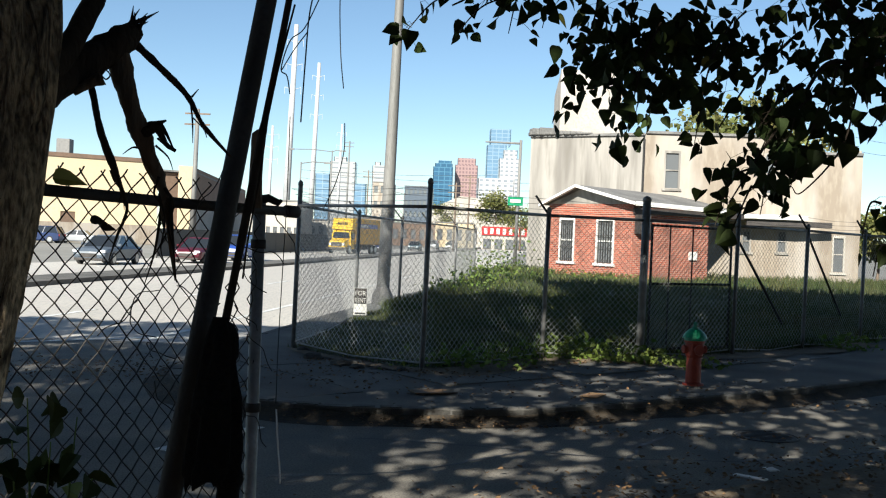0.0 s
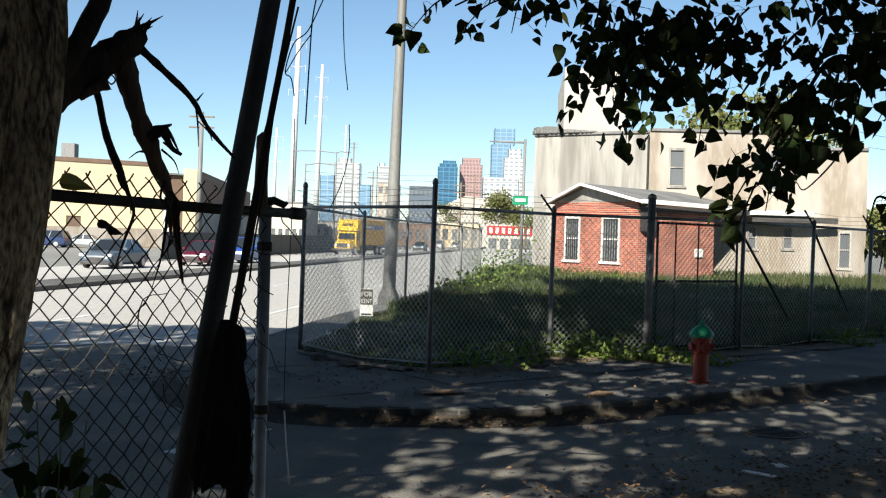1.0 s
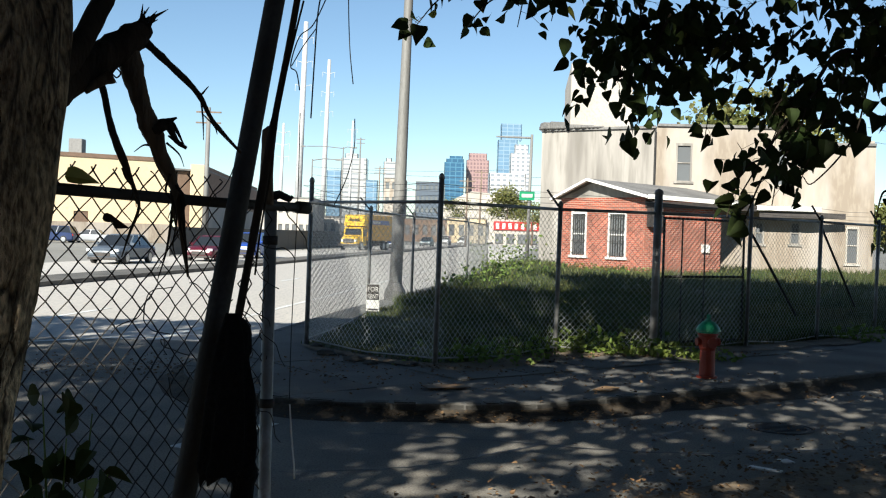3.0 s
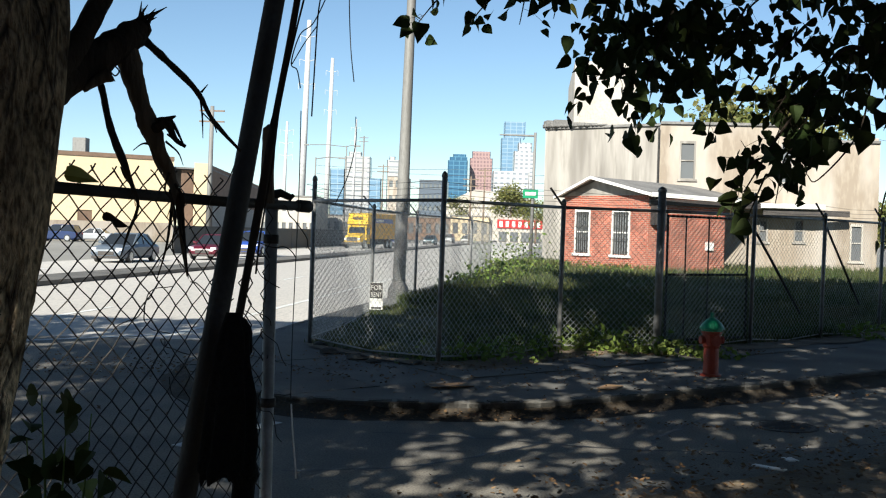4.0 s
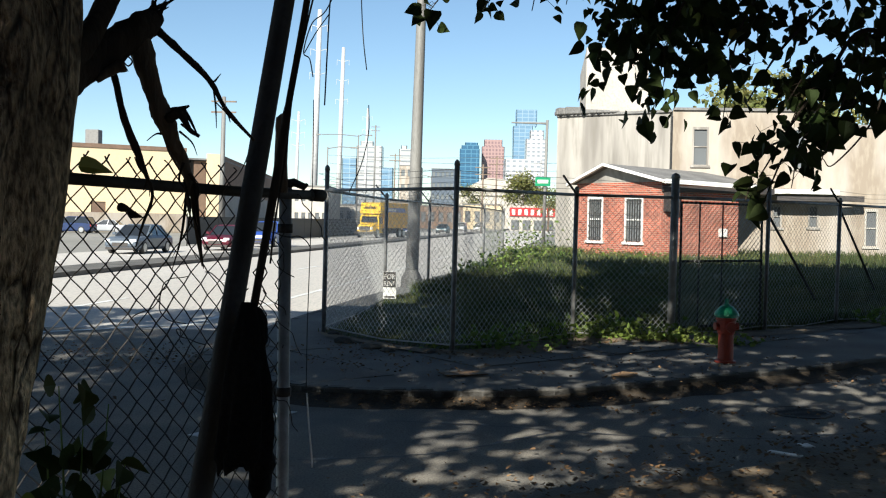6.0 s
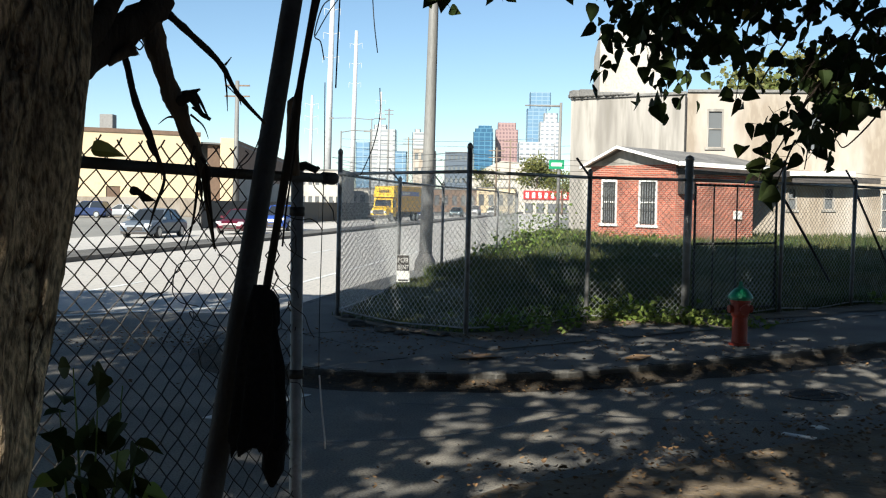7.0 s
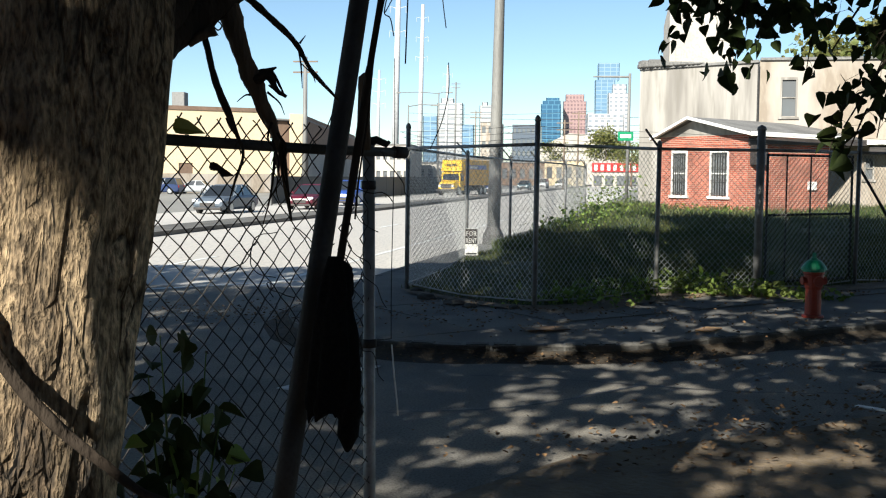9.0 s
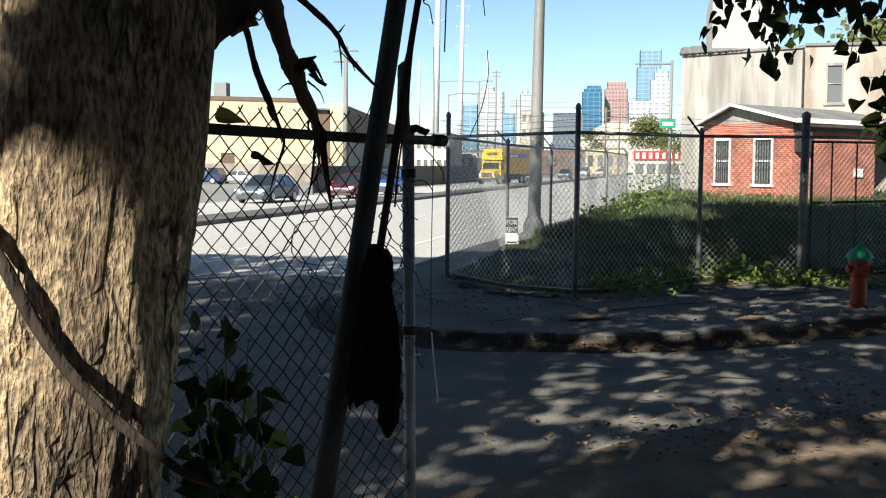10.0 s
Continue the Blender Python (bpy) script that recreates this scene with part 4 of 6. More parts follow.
def limb(name, pts, radii, material, parent, sides=14, rough_=0.1, n=6, label=""):
    bm = bmesh.new()
    pth = smooth_path(pts, n)
    rr = [np.interp(i / n, range(len(radii)), radii) for i in range(len(pth))]
    for j, ring in enumerate(tube(bm, pth, rr, sides)):
        c = pth[j]
        for v in ring:
            q = v.co * 28
            v.co = c + (v.co - c) * (1 + rough_ * 2.2 * noise.noise(q) + rough_ * noise.noise(q * 2.7))
    return part(name, bm, material, parent, label, smooth=True)


limb("limb", [(-0.866, 2.150, 2.039), (-0.818, 2.300, 2.159), (-0.813, 2.500, 2.341), (-0.813, 2.900, 2.683), (-0.763, 3.600, 3.329)], [0.05, 0.026, 0.024, 0.022, 0.018], M["dead_wood"], left_tree)
stub = limb("broken_limb", [(-0.874, 2.200, 2.033), (-0.845, 2.350, 2.110), (-0.795, 2.400, 2.158), (-0.749, 2.450, 2.207), (-0.727, 2.500, 2.249)], [0.055, 0.046, 0.042, 0.036, 0.024], M["dead_wood"], left_tree, label="dark broken limb with a splintered end")
for k in range(11):
    bm = bmesh.new()
    a = Vector((-0.724, 2.500, 2.252)) + Vector((random.uniform(-0.02, 0.015), random.uniform(-0.02, 0.02), random.uniform(-0.015, 0.02)))
    d = Vector((random.uniform(-0.6, 1), random.uniform(-0.3, 0.3), random.uniform(0.2, 1.0))).normalized()
    tube(bm, [a, a + d * 0.022, a + d * random.uniform(0.03, 0.055) + Vector((0.004, 0, 0.004))], [0.006, 0.004, 0.0008], 5)
    part("splinter", bm, M["dead_wood"], stub)
hang = limb("hanging_branch", [(-0.754, 2.450, 2.186), (-0.732, 2.450, 2.121), (-0.709, 2.450, 2.049), (-0.690, 2.460, 1.997), (-0.674, 2.470, 1.952), (-0.654, 2.500, 1.894), (-0.631, 2.500, 1.828), (-0.623, 2.500, 1.747), (-0.606, 2.500, 1.651)], [0.031, 0.026, 0.021, 0.025, 0.018, 0.014, 0.009, 0.005, 0.002], M["split_wood"], left_tree, label="hanging torn branch of split brown wood")
limb("thin_branch", [(-0.734, 2.500, 2.225), (-0.681, 2.520, 2.176), (-0.633, 2.550, 2.131), (-0.605, 2.580, 2.094), (-0.573, 2.600, 2.034), (-0.517, 2.660, 1.967)], [0.011, 0.0095, 0.008, 0.007, 0.006, 0.004], M["dead_wood"], left_tree, 9)
limb("twig", [(-0.605, 2.580, 2.094), (-0.598, 2.580, 2.046), (-0.595, 2.580, 1.990)], [0.003, 0.0025, 0.001], M["dead_wood"], left_tree, 6)
limb("twig", [(-0.602, 2.580, 2.104), (-0.586, 2.580, 2.124)], [0.003, 0.001], M["dead_wood"], left_tree, 6)
limb("twig", [(-0.597, 2.580, 2.053), (-0.569, 2.580, 2.025), (-0.561, 2.580, 2.005)], [0.002, 0.002, 0.001], M["dead_wood"], left_tree, 6)
limb("thin_branch", [(-0.807, 2.420, 2.125), (-0.793, 2.420, 2.076), (-0.774, 2.420, 1.998), (-0.752, 2.440, 1.928), (-0.731, 2.450, 1.870), (-0.714, 2.450, 1.817), (-0.736, 2.450, 1.750), (-0.752, 2.450, 1.696)], [0.008, 0.008, 0.0085, 0.0095, 0.006, 0.004, 0.003, 0.0015], M["dead_wood"], left_tree, 9)
limb("snag", [(-0.679, 2.450, 2.000), (-0.648, 2.440, 2.009), (-0.626, 2.440, 1.974), (-0.603, 2.440, 1.958)], [0.016, 0.011, 0.006, 0.004], M["dead_wood"], left_tree, 8)
limb("snag", [(-0.666, 2.450, 2.016), (-0.644, 2.440, 2.022), (-0.627, 2.440, 2.029)], [0.01, 0.006, 0.002], M["dead_wood"], left_tree, 8)
limb("splinter", [(-0.692, 2.460, 1.964), (-0.678, 2.470, 1.918), (-0.651, 2.480, 1.866)], [0.006, 0.004, 0.001], M["split_wood"], left_tree, 6)
limb("splinter", [(-0.695, 2.460, 1.964), (-0.711, 2.460, 1.963), (-0.732, 2.460, 1.947)], [0.004, 0.002, 0.0008], M["dead_wood"], left_tree, 5)
limb("splinter", [(-0.655, 2.460, 1.971), (-0.625, 2.460, 1.945), (-0.612, 2.460, 1.915)], [0.003, 0.002, 0.0008], M["dead_wood"], left_tree, 5)
limb("splinter", [(-0.643, 2.500, 1.866), (-0.657, 2.500, 1.728), (-0.680, 2.500, 1.638)], [0.005, 0.003, 0.001], M["dead_wood"], left_tree, 5)
limb("splinter", [(-0.624, 2.490, 1.850), (-0.611, 2.490, 1.729), (-0.601, 2.490, 1.646)], [0.005, 0.003, 0.001], M["dead_wood"], left_tree, 5)
limb("splinter", [(-0.635, 2.490, 1.863), (-0.642, 2.490, 1.809), (-0.627, 2.490, 1.742)], [0.006, 0.004, 0.001], M["split_wood"], left_tree, 5)
limb("torn_end", [(-0.756, 2.36, 2.11), (-0.782, 2.35, 2.095), (-0.811, 2.34, 2.07)], [0.016, 0.013, 0.006], M["split_wood"], left_tree, 10, 0.15, label="pale torn end of split wood")
limb("bark_curl", [(-0.787, 2.42, 2.131), (-0.769, 2.42, 2.139), (-0.756, 2.42, 2.127), (-0.765, 2.42, 2.116), (-0.777, 2.42, 2.126), (-0.765, 2.42, 2.103)], [0.002, 0.002, 0.002, 0.002, 0.0015, 0.001], M["dead_wood"], left_tree, 5)
limb("splinter", [(-0.7, 2.47, 2.011), (-0.672, 2.47, 2.024), (-0.648, 2.47, 2.027)], [0.0080, 0.0050, 0.0020], M["dead_wood"], left_tree, 6)
limb("splinter", [(-0.649, 2.47, 2.022), (-0.635, 2.47, 2.003), (-0.613, 2.47, 1.961)], [0.0070, 0.0044, 0.0018], M["dead_wood"], left_tree, 6)
limb("splinter", [(-0.761, 2.47, 1.909), (-0.751, 2.47, 1.883), (-0.732, 2.47, 1.856), (-0.726, 2.47, 1.816)], [0.0040, 0.0030, 0.0020, 0.0010], M["dead_wood"], left_tree, 6)
limb("splinter", [(-0.732, 2.47, 1.856), (-0.742, 2.47, 1.829)], [0.0030, 0.0008], M["dead_wood"], left_tree, 6)
limb("splinter", [(-0.654, 2.47, 1.989), (-0.628, 2.47, 1.966)], [0.0030, 0.0008], M["dead_wood"], left_tree, 6)
limb("splinter", [(-0.647, 2.47, 1.898), (-0.657, 2.47, 1.858), (-0.64, 2.47, 1.829), (-0.65, 2.47, 1.791)], [0.0040, 0.0030, 0.0020, 0.0010], M["dead_wood"], left_tree, 6)
limb("splinter", [(-0.633, 2.47, 1.872), (-0.611, 2.47, 1.832), (-0.62, 2.47, 1.778), (-0.606, 2.47, 1.725), (-0.597, 2.47, 1.658)], [0.0040, 0.0033, 0.0025, 0.0018, 0.0010], M["dead_wood"], left_tree, 6)
limb("splinter", [(-0.646, 2.47, 1.858), (-0.629, 2.47, 1.792), (-0.636, 2.47, 1.724), (-0.613, 2.47, 1.671)], [0.0030, 0.0023, 0.0015, 0.0008], M["dead_wood"], left_tree, 6)
limb("splinter", [(-0.62, 2.47, 1.772), (-0.644, 2.47, 1.724), (-0.672, 2.47, 1.67)], [0.0025, 0.0016, 0.0006], M["dead_wood"], left_tree, 6)
limb("climbing_stem", [(-1.305, 1.705, 1.937), (-1.148, 1.705, 1.739), (-1.042, 1.705, 1.588), (-0.984, 1.715, 1.472), (-0.912, 1.72, 1.369), (-0.844, 1.735, 1.291), (-0.77, 1.74, 1.233), (-0.701, 1.73, 1.19), (-0.622, 1.72, 1.163), (-0.481, 1.76, 1.044)], [0.014, 0.014, 0.0135, 0.013, 0.0125, 0.012, 0.010, 0.008, 0.006, 0.003], M["dead_wood"], left_tree, 12, 0.04, label="bare climbing stem across the trunk")

# ---- leaves ----


def leaf_shape(bm, m, length, width, fold=0.25, droop=0.2):
    """A pointed heart-shaped leaf along +y, folded along its midrib."""
    prof = ((0.0, 0.0), (0.42, 0.12), (0.5, 0.3), (0.42, 0.52), (0.22, 0.76), (0.0, 1.0))
    mid, lft, rgt = [], [], []
    for w, l in prof:
        z = -droop * length * l * l
        mid.append(bm.verts.new(m @ Vector((0, l * length, z))))
        if w:
            lft.append(bm.verts.new(m @ Vector((-w * width, l * length - 0.04 * length, z + fold * w * width))))
            rgt.append(bm.verts.new(m @ Vector((w * width, l * length - 0.04 * length, z + fold * w * width))))
    for sd in (lft, rgt):
        ch = [mid[0]] + sd + [mid[-1]]
        for i in range(len(mid) - 1):
            vs = [mid[i], mid[i + 1], ch[i + 1], ch[i]]
            vs = list(dict.fromkeys(vs))
            if len(vs) >= 3:
                bm.faces.new(vs)


def leaf_turn(down=0.6):
    """A random hanging attitude."""
    d = Vector((random.gauss(0, 0.75), random.gauss(0, 0.75), -random.uniform(down - 0.7, down + 0.6))).normalized()
    return d.to_track_quat("Y", "Z").to_matrix().to_4x4() @ Matrix.Rotation(random.uniform(-1.9, 1.9), 4, "Y")


random.seed(21)
right_tree = thing("tree", (5.4, 5.6, -0.15), "broad-leaved street tree overhanging the side street", "tree")
RT = Vector((3.0, 5.600, 1.219))
# living trunk, in the dark dead-wood colour instead of bark
limb("trunk", [(RT.x + 0.05, RT.y, -0.2), (RT.x, RT.y, 1.2), (RT.x + 0.02, RT.y - 0.1, 2.6), (RT.x - 0.1, RT.y - 0.3, 4.4), (RT.x - 0.4, RT.y - 0.6, 7.5)], [0.24, 0.2, 0.19, 0.17, 0.1], M["dead_wood"], right_tree, 24, 0.06)
B0 = Vector((RT.x, RT.y - 0.1, 3.1))
# boughs that reach into the view: end points, leaf counts and the height the twigs hang to
SPRAYS = (
    ((0.211, 4.600, 2.892), (-0.142, 4.600, 2.677), 20, 0.0), ((0.462, 4.600, 2.878), (0.069, 4.500, 2.642), 22, 0.0), ((0.371, 4.400, 2.804), (0.305, 4.400, 2.658), 7, 0.0),
    ((0.585, 4.600, 2.934), (0.458, 4.500, 2.708), 16, 0.0), ((0.744, 4.800, 2.938), (0.631, 4.800, 2.515), 42, 0.0), ((0.902, 4.800, 2.919), (0.802, 4.800, 2.497), 46, 0.0),
    ((0.994, 4.600, 2.777), (0.835, 4.500, 2.235), 34, 0.0), ((1.162, 5.000, 2.867), (1.068, 5.000, 2.509), 48, 0.0), ((1.245, 4.800, 2.882), (1.171, 4.800, 2.460), 46, 0.0),
    ((1.320, 4.600, 2.816), (1.138, 4.500, 2.223), 34, 0.0), ((1.488, 5.000, 2.936), (1.419, 5.000, 2.633), 26, 0.0),
    ((1.529, 4.300, 2.480), (1.317, 4.200, 2.273), 28, 0.0), ((1.486, 4.300, 2.385), (1.311, 4.200, 2.135), 36, 0.0), ((1.578, 4.300, 2.436), (1.438, 4.200, 2.141), 30, 0.0),
    ((1.369, 4.200, 2.138), (1.134, 4.100, 1.874), 19, 0.0), ((1.304, 4.200, 2.043), (1.192, 4.100, 1.832), 11, 0.0), ((1.459, 4.200, 2.187), (1.312, 4.100, 1.926), 16, 0.0), ((1.567, 4.200, 2.375), (1.420, 4.100, 2.020), 10, 0.0),
    ((1.706, 4.400, 2.575), (1.600, 4.300, 2.202), 18, 0.0), ((1.878, 4.600, 2.766), (1.789, 4.600, 2.486), 34, 0.0), ((2.030, 4.600, 2.772), (1.887, 4.600, 2.565), 40, 0.0),
    ((2.002, 4.300, 2.501), (1.789, 4.200, 2.305), 10, 0.0), ((1.757, 5.000, 3.057), (1.628, 5.000, 2.860), 36, 0.0), ((1.976, 5.000, 3.067), (1.823, 5.000, 2.815), 36, 0.0),
    ((1.707, 3.900, 1.981), (1.638, 3.900, 1.850), 6, 0.0), ((1.779, 3.900, 1.813), (1.687, 3.900, 1.702), 8, 0.0), ((2.137, 4.800, 2.974), (2.012, 4.800, 2.811), 40, 0.0),
)
bm_twig, bm_leaf, bm_old = bmesh.new(), bmesh.new(), bmesh.new()
for a, b, count, _ in SPRAYS:
    a, b = Vector(a), Vector(b)
    mid = a.lerp(b, 0.5) + Vector((random.uniform(-0.05, 0.05), random.uniform(-0.1, 0.1), 0.06))
    pth = smooth_path([a, mid, b], 6)
    tube(bm_twig, pth, list(np.linspace(0.006, 0.002, len(pth))), 5)
    size = (b - a).length
    for i in range(int(count * 0.95)):
        t = random.random() ** 0.8
        c = pth[min(int(t * 12), 11)].lerp(pth[min(int(t * 12) + 1, 12)], random.random())
        off = Vector((random.gauss(0, 0.062), random.gauss(0, 0.16), random.gauss(0.0, 0.05))) * (1.25 - 0.5 * t)
        e = c + off
        if off.length > 0.03 and random.random() < 0.5:
            tube(bm_twig, [c, c.lerp(e, 0.5) + Vector((0, 0, 0.012)), e], 0.0011, 3)
        ln = random.uniform(0.04, 0.098)
        leaf_shape(bm_old if random.random() < 0.012 else bm_leaf, Matrix.Translation(e) @ leaf_turn(0.8), ln, ln * random.uniform(0.75, 0.95), random.uniform(0.1, 0.6), random.uniform(0.0, 0.3))
# boughs carrying the sprays
for pts, radii in (([B0, (2.108, 4.900, 2.835), (1.741, 4.800, 2.982), (1.240, 4.800, 2.986), (0.727, 4.700, 2.939), (0.310, 4.600, 2.922), (0.065, 4.600, 2.811)], [0.05, 0.03, 0.022, 0.016, 0.012, 0.008, 0.004]),
                   ([B0, (1.985, 4.600, 2.645), (1.719, 4.500, 2.616), (1.549, 4.350, 2.441), (1.365, 4.200, 2.229), (1.200, 4.150, 1.968)], [0.03, 0.015, 0.01, 0.008, 0.006, 0.003]),
                   ([(1.806, 4.400, 2.507), (1.706, 4.300, 2.229), (1.513, 4.200, 2.029), (1.465, 4.200, 2.050)], [0.005, 0.004, 0.003, 0.002]),
                   ([(1.679, 4.900, 2.789), (1.407, 4.600, 2.545), (1.238, 4.500, 2.301)], [0.008, 0.006, 0.003])):
    limb("bough", pts, radii, M["dead_wood"], right_tree, 8, 0.05)
tagged(part("fine_twig", bm_twig, M["dead_wood"], right_tree), kind="stuff")
# unseen upper crowns, added to shade the street and hold back sky light


def sun_gap(p):
    """Whether the canopy is open where a leaf at p would stand in the sun's way: holes placed to put flecks of sun on
    chosen spots.
    """
    h = (p.z + 0.15) / towards.z
    gx, gy = p.x - towards.x * h, p.y - towards.y * h
    # the hole that lights the lower trunk of the left tree
    k = (p.y - 1.78) / towards.y
    xt, zt_ = p.x - towards.x * k, p.z - towards.z * k
    if p.y < 1.6 and -1.5 < xt < -0.66:
        rim = 1.85 - max(0.0, xt + 0.95) * 1.3 + 0.07 * noise.noise(Vector((xt * 9, zt_ * 9, 0)))
        if zt_ < rim or (xt < -1.04 and 2.1 < zt_ < 2.3):
            return True
    n = noise.noise(Vector((gx * 3.7, gy * 2.5, 4.0))) + 0.45 * noise.noise(Vector((gx * 8.0, gy * 5.0, 8.0))) + 0.3 * noise.noise(Vector((gx * 0.6, gy * 0.6, 2.0)))
    if gy < 6.7:
        level = 0.62 if gx < 1.0 else 0.15
    elif gy < 11.3:
        level = (0.02 if gx < 1.9 and gy < 8.8 else 0.14 if gx < 3.4 else 0.36) if gx > -0.6 + (gy - 7.4) * 0.17 else 0.5
    elif gy < 13.8:
        level = 0.2 if gx > 0.2 else 0.48
    elif gy < 19.0:
        level = 0.1 if 1.4 < gx < 4.6 else 0.26
    else:
        level = -1.0 if gx < -0.5 and gy > 21.5 else 0.22 if gx < 3.5 and gy < 27 else 0.6
    if 15.4 < gy < 17.4 and 2.0 < gx < 3.9:
        level = -0.2
    if 8.1 < gy < 9.3 and gx > 1.7:
        level = 0.38
    return n > level


def leaf_sheet(parent, points, leaf):
    vs, fs = [], []
    for p in points:
        m = Matrix.Translation(p) @ leaf_turn(0.3)
        ln = leaf * random.uniform(0.7, 1.3)
        i = len(vs)
        vs += [m @ Vector(q) for q in ((0, 0, 0), (-0.42 * ln, 0.35 * ln, 0.08 * ln), (0, ln, -0.1 * ln), (0.42 * ln, 0.35 * ln, 0.08 * ln))]
        fs += [(i, i + 1, i + 2), (i, i + 2, i + 3)]
    me = bpy.data.meshes.new("crown")
    me.from_pydata([tuple(v) for v in vs], [], fs)
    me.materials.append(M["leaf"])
    ob = new("crown", me)
    ob.parent = parent
    ob.matrix_parent_inverse = Matrix.Translation(-parent.location)
    return tagged(ob, kind="stuff")


def crown(parent, centre, size, count, leaf, seed, gap=0.0, low=None, freq=0.55):
    random.seed(seed)
    points = []
    for k in range(count):
        d = Vector((random.gauss(0, 1), random.gauss(0, 1), random.gauss(0, 1))).normalized()
        r = random.random() ** 0.45
        p = Vector((centre[0] + d.x * size[0] * r, centre[1] + d.y * size[1] * r, centre[2] + d.z * size[2] * r))
        if noise.noise(p * freq) + 0.5 * noise.noise(p * freq * 2.3) < gap or sun_gap(p):
            continue
        if low and p.z < low + 0.1 * noise.noise(p):
            continue
        points.append(p)
    return leaf_sheet(parent, points, leaf)


def canopy(parent, gx, gy, heights, count, leaf, seed):
    """A layer of leaves above the view, added to block light; gx, gy: the stretch of ground that it shades."""
    random.seed(seed)
    points = []
    for k in range(count):
        h = random.uniform(*heights) / towards.z
        p = Vector((random.uniform(*gx) + towards.x * h, random.uniform(*gy) + towards.y * h, towards.z * h))
        if not sun_gap(p):
            points.append(p)
    return leaf_sheet(parent, points, leaf)


# the close mass of leaves overhead
for c, size, count in (
        ((0.69, 4.7, 2.54), (0.115, 0.3, 0.153), 38), ((0.87, 4.8, 2.67), (0.23, 0.3, 0.153), 75), ((1.05, 4.7, 2.52), (0.178, 0.3, 0.178), 58), ((0.88, 4.6, 2.31), (0.1, 0.2, 0.127), 21),
        ((0.99, 4.9, 2.77), (0.3, 0.3, 0.1), 55), ((1.30, 4.9, 2.79), (0.3, 0.3, 0.09), 52), ((1.68, 4.9, 2.71), (0.28, 0.3, 0.12), 68), ((1.91, 4.8, 2.54), (0.11, 0.3, 0.15), 30),
        ((1.51, 4.6, 2.38), (0.15, 0.2, 0.1), 28), ((1.49, 4.5, 2.2), (0.12, 0.2, 0.1), 28), ((1.84, 4.7, 2.34), (0.1, 0.2, 0.07), 13), ((2.2, 5.0, 2.85), (0.4, 0.4, 0.25), 70)):
    for k in range(count):
        d = Vector((random.gauss(0, 0.55), random.gauss(0, 0.55), random.gauss(0, 0.55)))
        p = Vector(c) + Vector((d.x * size[0], d.y * size[1], d.z * size[2]))
        ln = random.uniform(0.04, 0.098)
        leaf_shape(bm_leaf, Matrix.Translation(p) @ leaf_turn(0.7), ln, ln * 0.85, random.uniform(0.1, 0.6), random.uniform(0, 0.3))
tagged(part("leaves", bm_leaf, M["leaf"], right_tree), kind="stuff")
tagged(part("yellow_leaves", bm_old, M["leaf_yellow"], right_tree, "yellowing leaves among the green"), kind="stuff")
# low crown out of view at the right, added to block side sky
crown(right_tree, (9.0, 4.0, 6.0), (4.2, 4.2, 4.6), 22000, 0.25, 46, -0.5, 2.2)
crown(right_tree, (6.5, 6.0, 11.0), (6.5, 5.0, 7.0), 26000, 0.22, 31, -0.25, 4.9)
crown(right_tree, (0.6, 0.5, 5.7), (2.6, 1.5, 0.8), 3200, 0.15, 36, -0.25, 4.6)
canopy(left_tree, (-4.0, 7.5), (-2.8, 14.5), (5.4, 7.2), 77000, 0.15, 33)
canopy(left_tree, (-3.0, 8.0), (14.0, 29.0), (6.5, 9.0), 48000, 0.21, 43)
crown(left_tree, (-4.5, 6.5, 10.5), (6.5, 6.5, 5.5), 24000, 0.22, 34, -0.25, 5.6)
# tree out of view, placed to throw shade on the avenue corner
unseen_corner_tree = thing("tree", (-13.0, 1.0, -0.1), "tall leafy street tree, unseen, added to shade the avenue corner", "tree")
limb("trunk", [(-13.0, 1.0, -0.3), (-13.1, 1.1, 4.0), (-13.0, 1.4, 9.0)], [0.28, 0.22, 0.1], M["bark"], unseen_corner_tree, 16)
crown(unseen_corner_tree, (-13.0, 3.0, 9.0), (6.0, 5.5, 4.5), 18000, 0.24, 40, -0.25, 4.9)
crown(unseen_corner_tree, (-9.0, -3.0, 9.5), (4.2, 4.8, 4.5), 13000, 0.22, 42, -0.25, 4.9)
# tree out of view, placed for the lot's shade
unseen_street_tree = thing("tree", (15.5, 12.5, -0.1), "tall leafy street tree, unseen, added to shade the lot", "tree")
limb("trunk", [(15.5, 12.5, -0.2), (15.4, 12.4, 4.0), (15.6, 12.3, 10.0)], [0.26, 0.2, 0.1], M["bark"], unseen_street_tree, 16)
crown(unseen_street_tree, (15.5, 12.0, 11.0), (6.5, 5.0, 7.0), 20000, 0.24, 35, -0.25, 4.9)
# leaf layers spread well past the trunk, added to darken street and lot
canopy(unseen_street_tree, (7.5, 19.0), (12.0, 29.0), (7.0, 9.5), 42000, 0.24, 44)
canopy(unseen_street_tree, (4.5, 24.0), (28.0, 41.0), (10.0, 13.0), 42000, 0.3, 45)

# an unseen low limb, added so that its leaves throw shade on the upper trunk
limb("limb", [(-0.95, 2.0, 3.5), (-1.1, 1.6, 3.3), (-1.3, 0.95, 2.75), (-1.3, 0.5, 2.6)], [0.1, 0.07, 0.055, 0.04], M["bark"], left_tree)
crown(left_tree, (-1.25, 0.8, 2.66), (0.5, 0.4, 0.14), 1300, 0.1, 38, -0.3)
crown(right_tree, (3.5, 10.5, 10.0), (7.5, 4.5, 3.6), 15000, 0.22, 37, -0.25, 6.2)

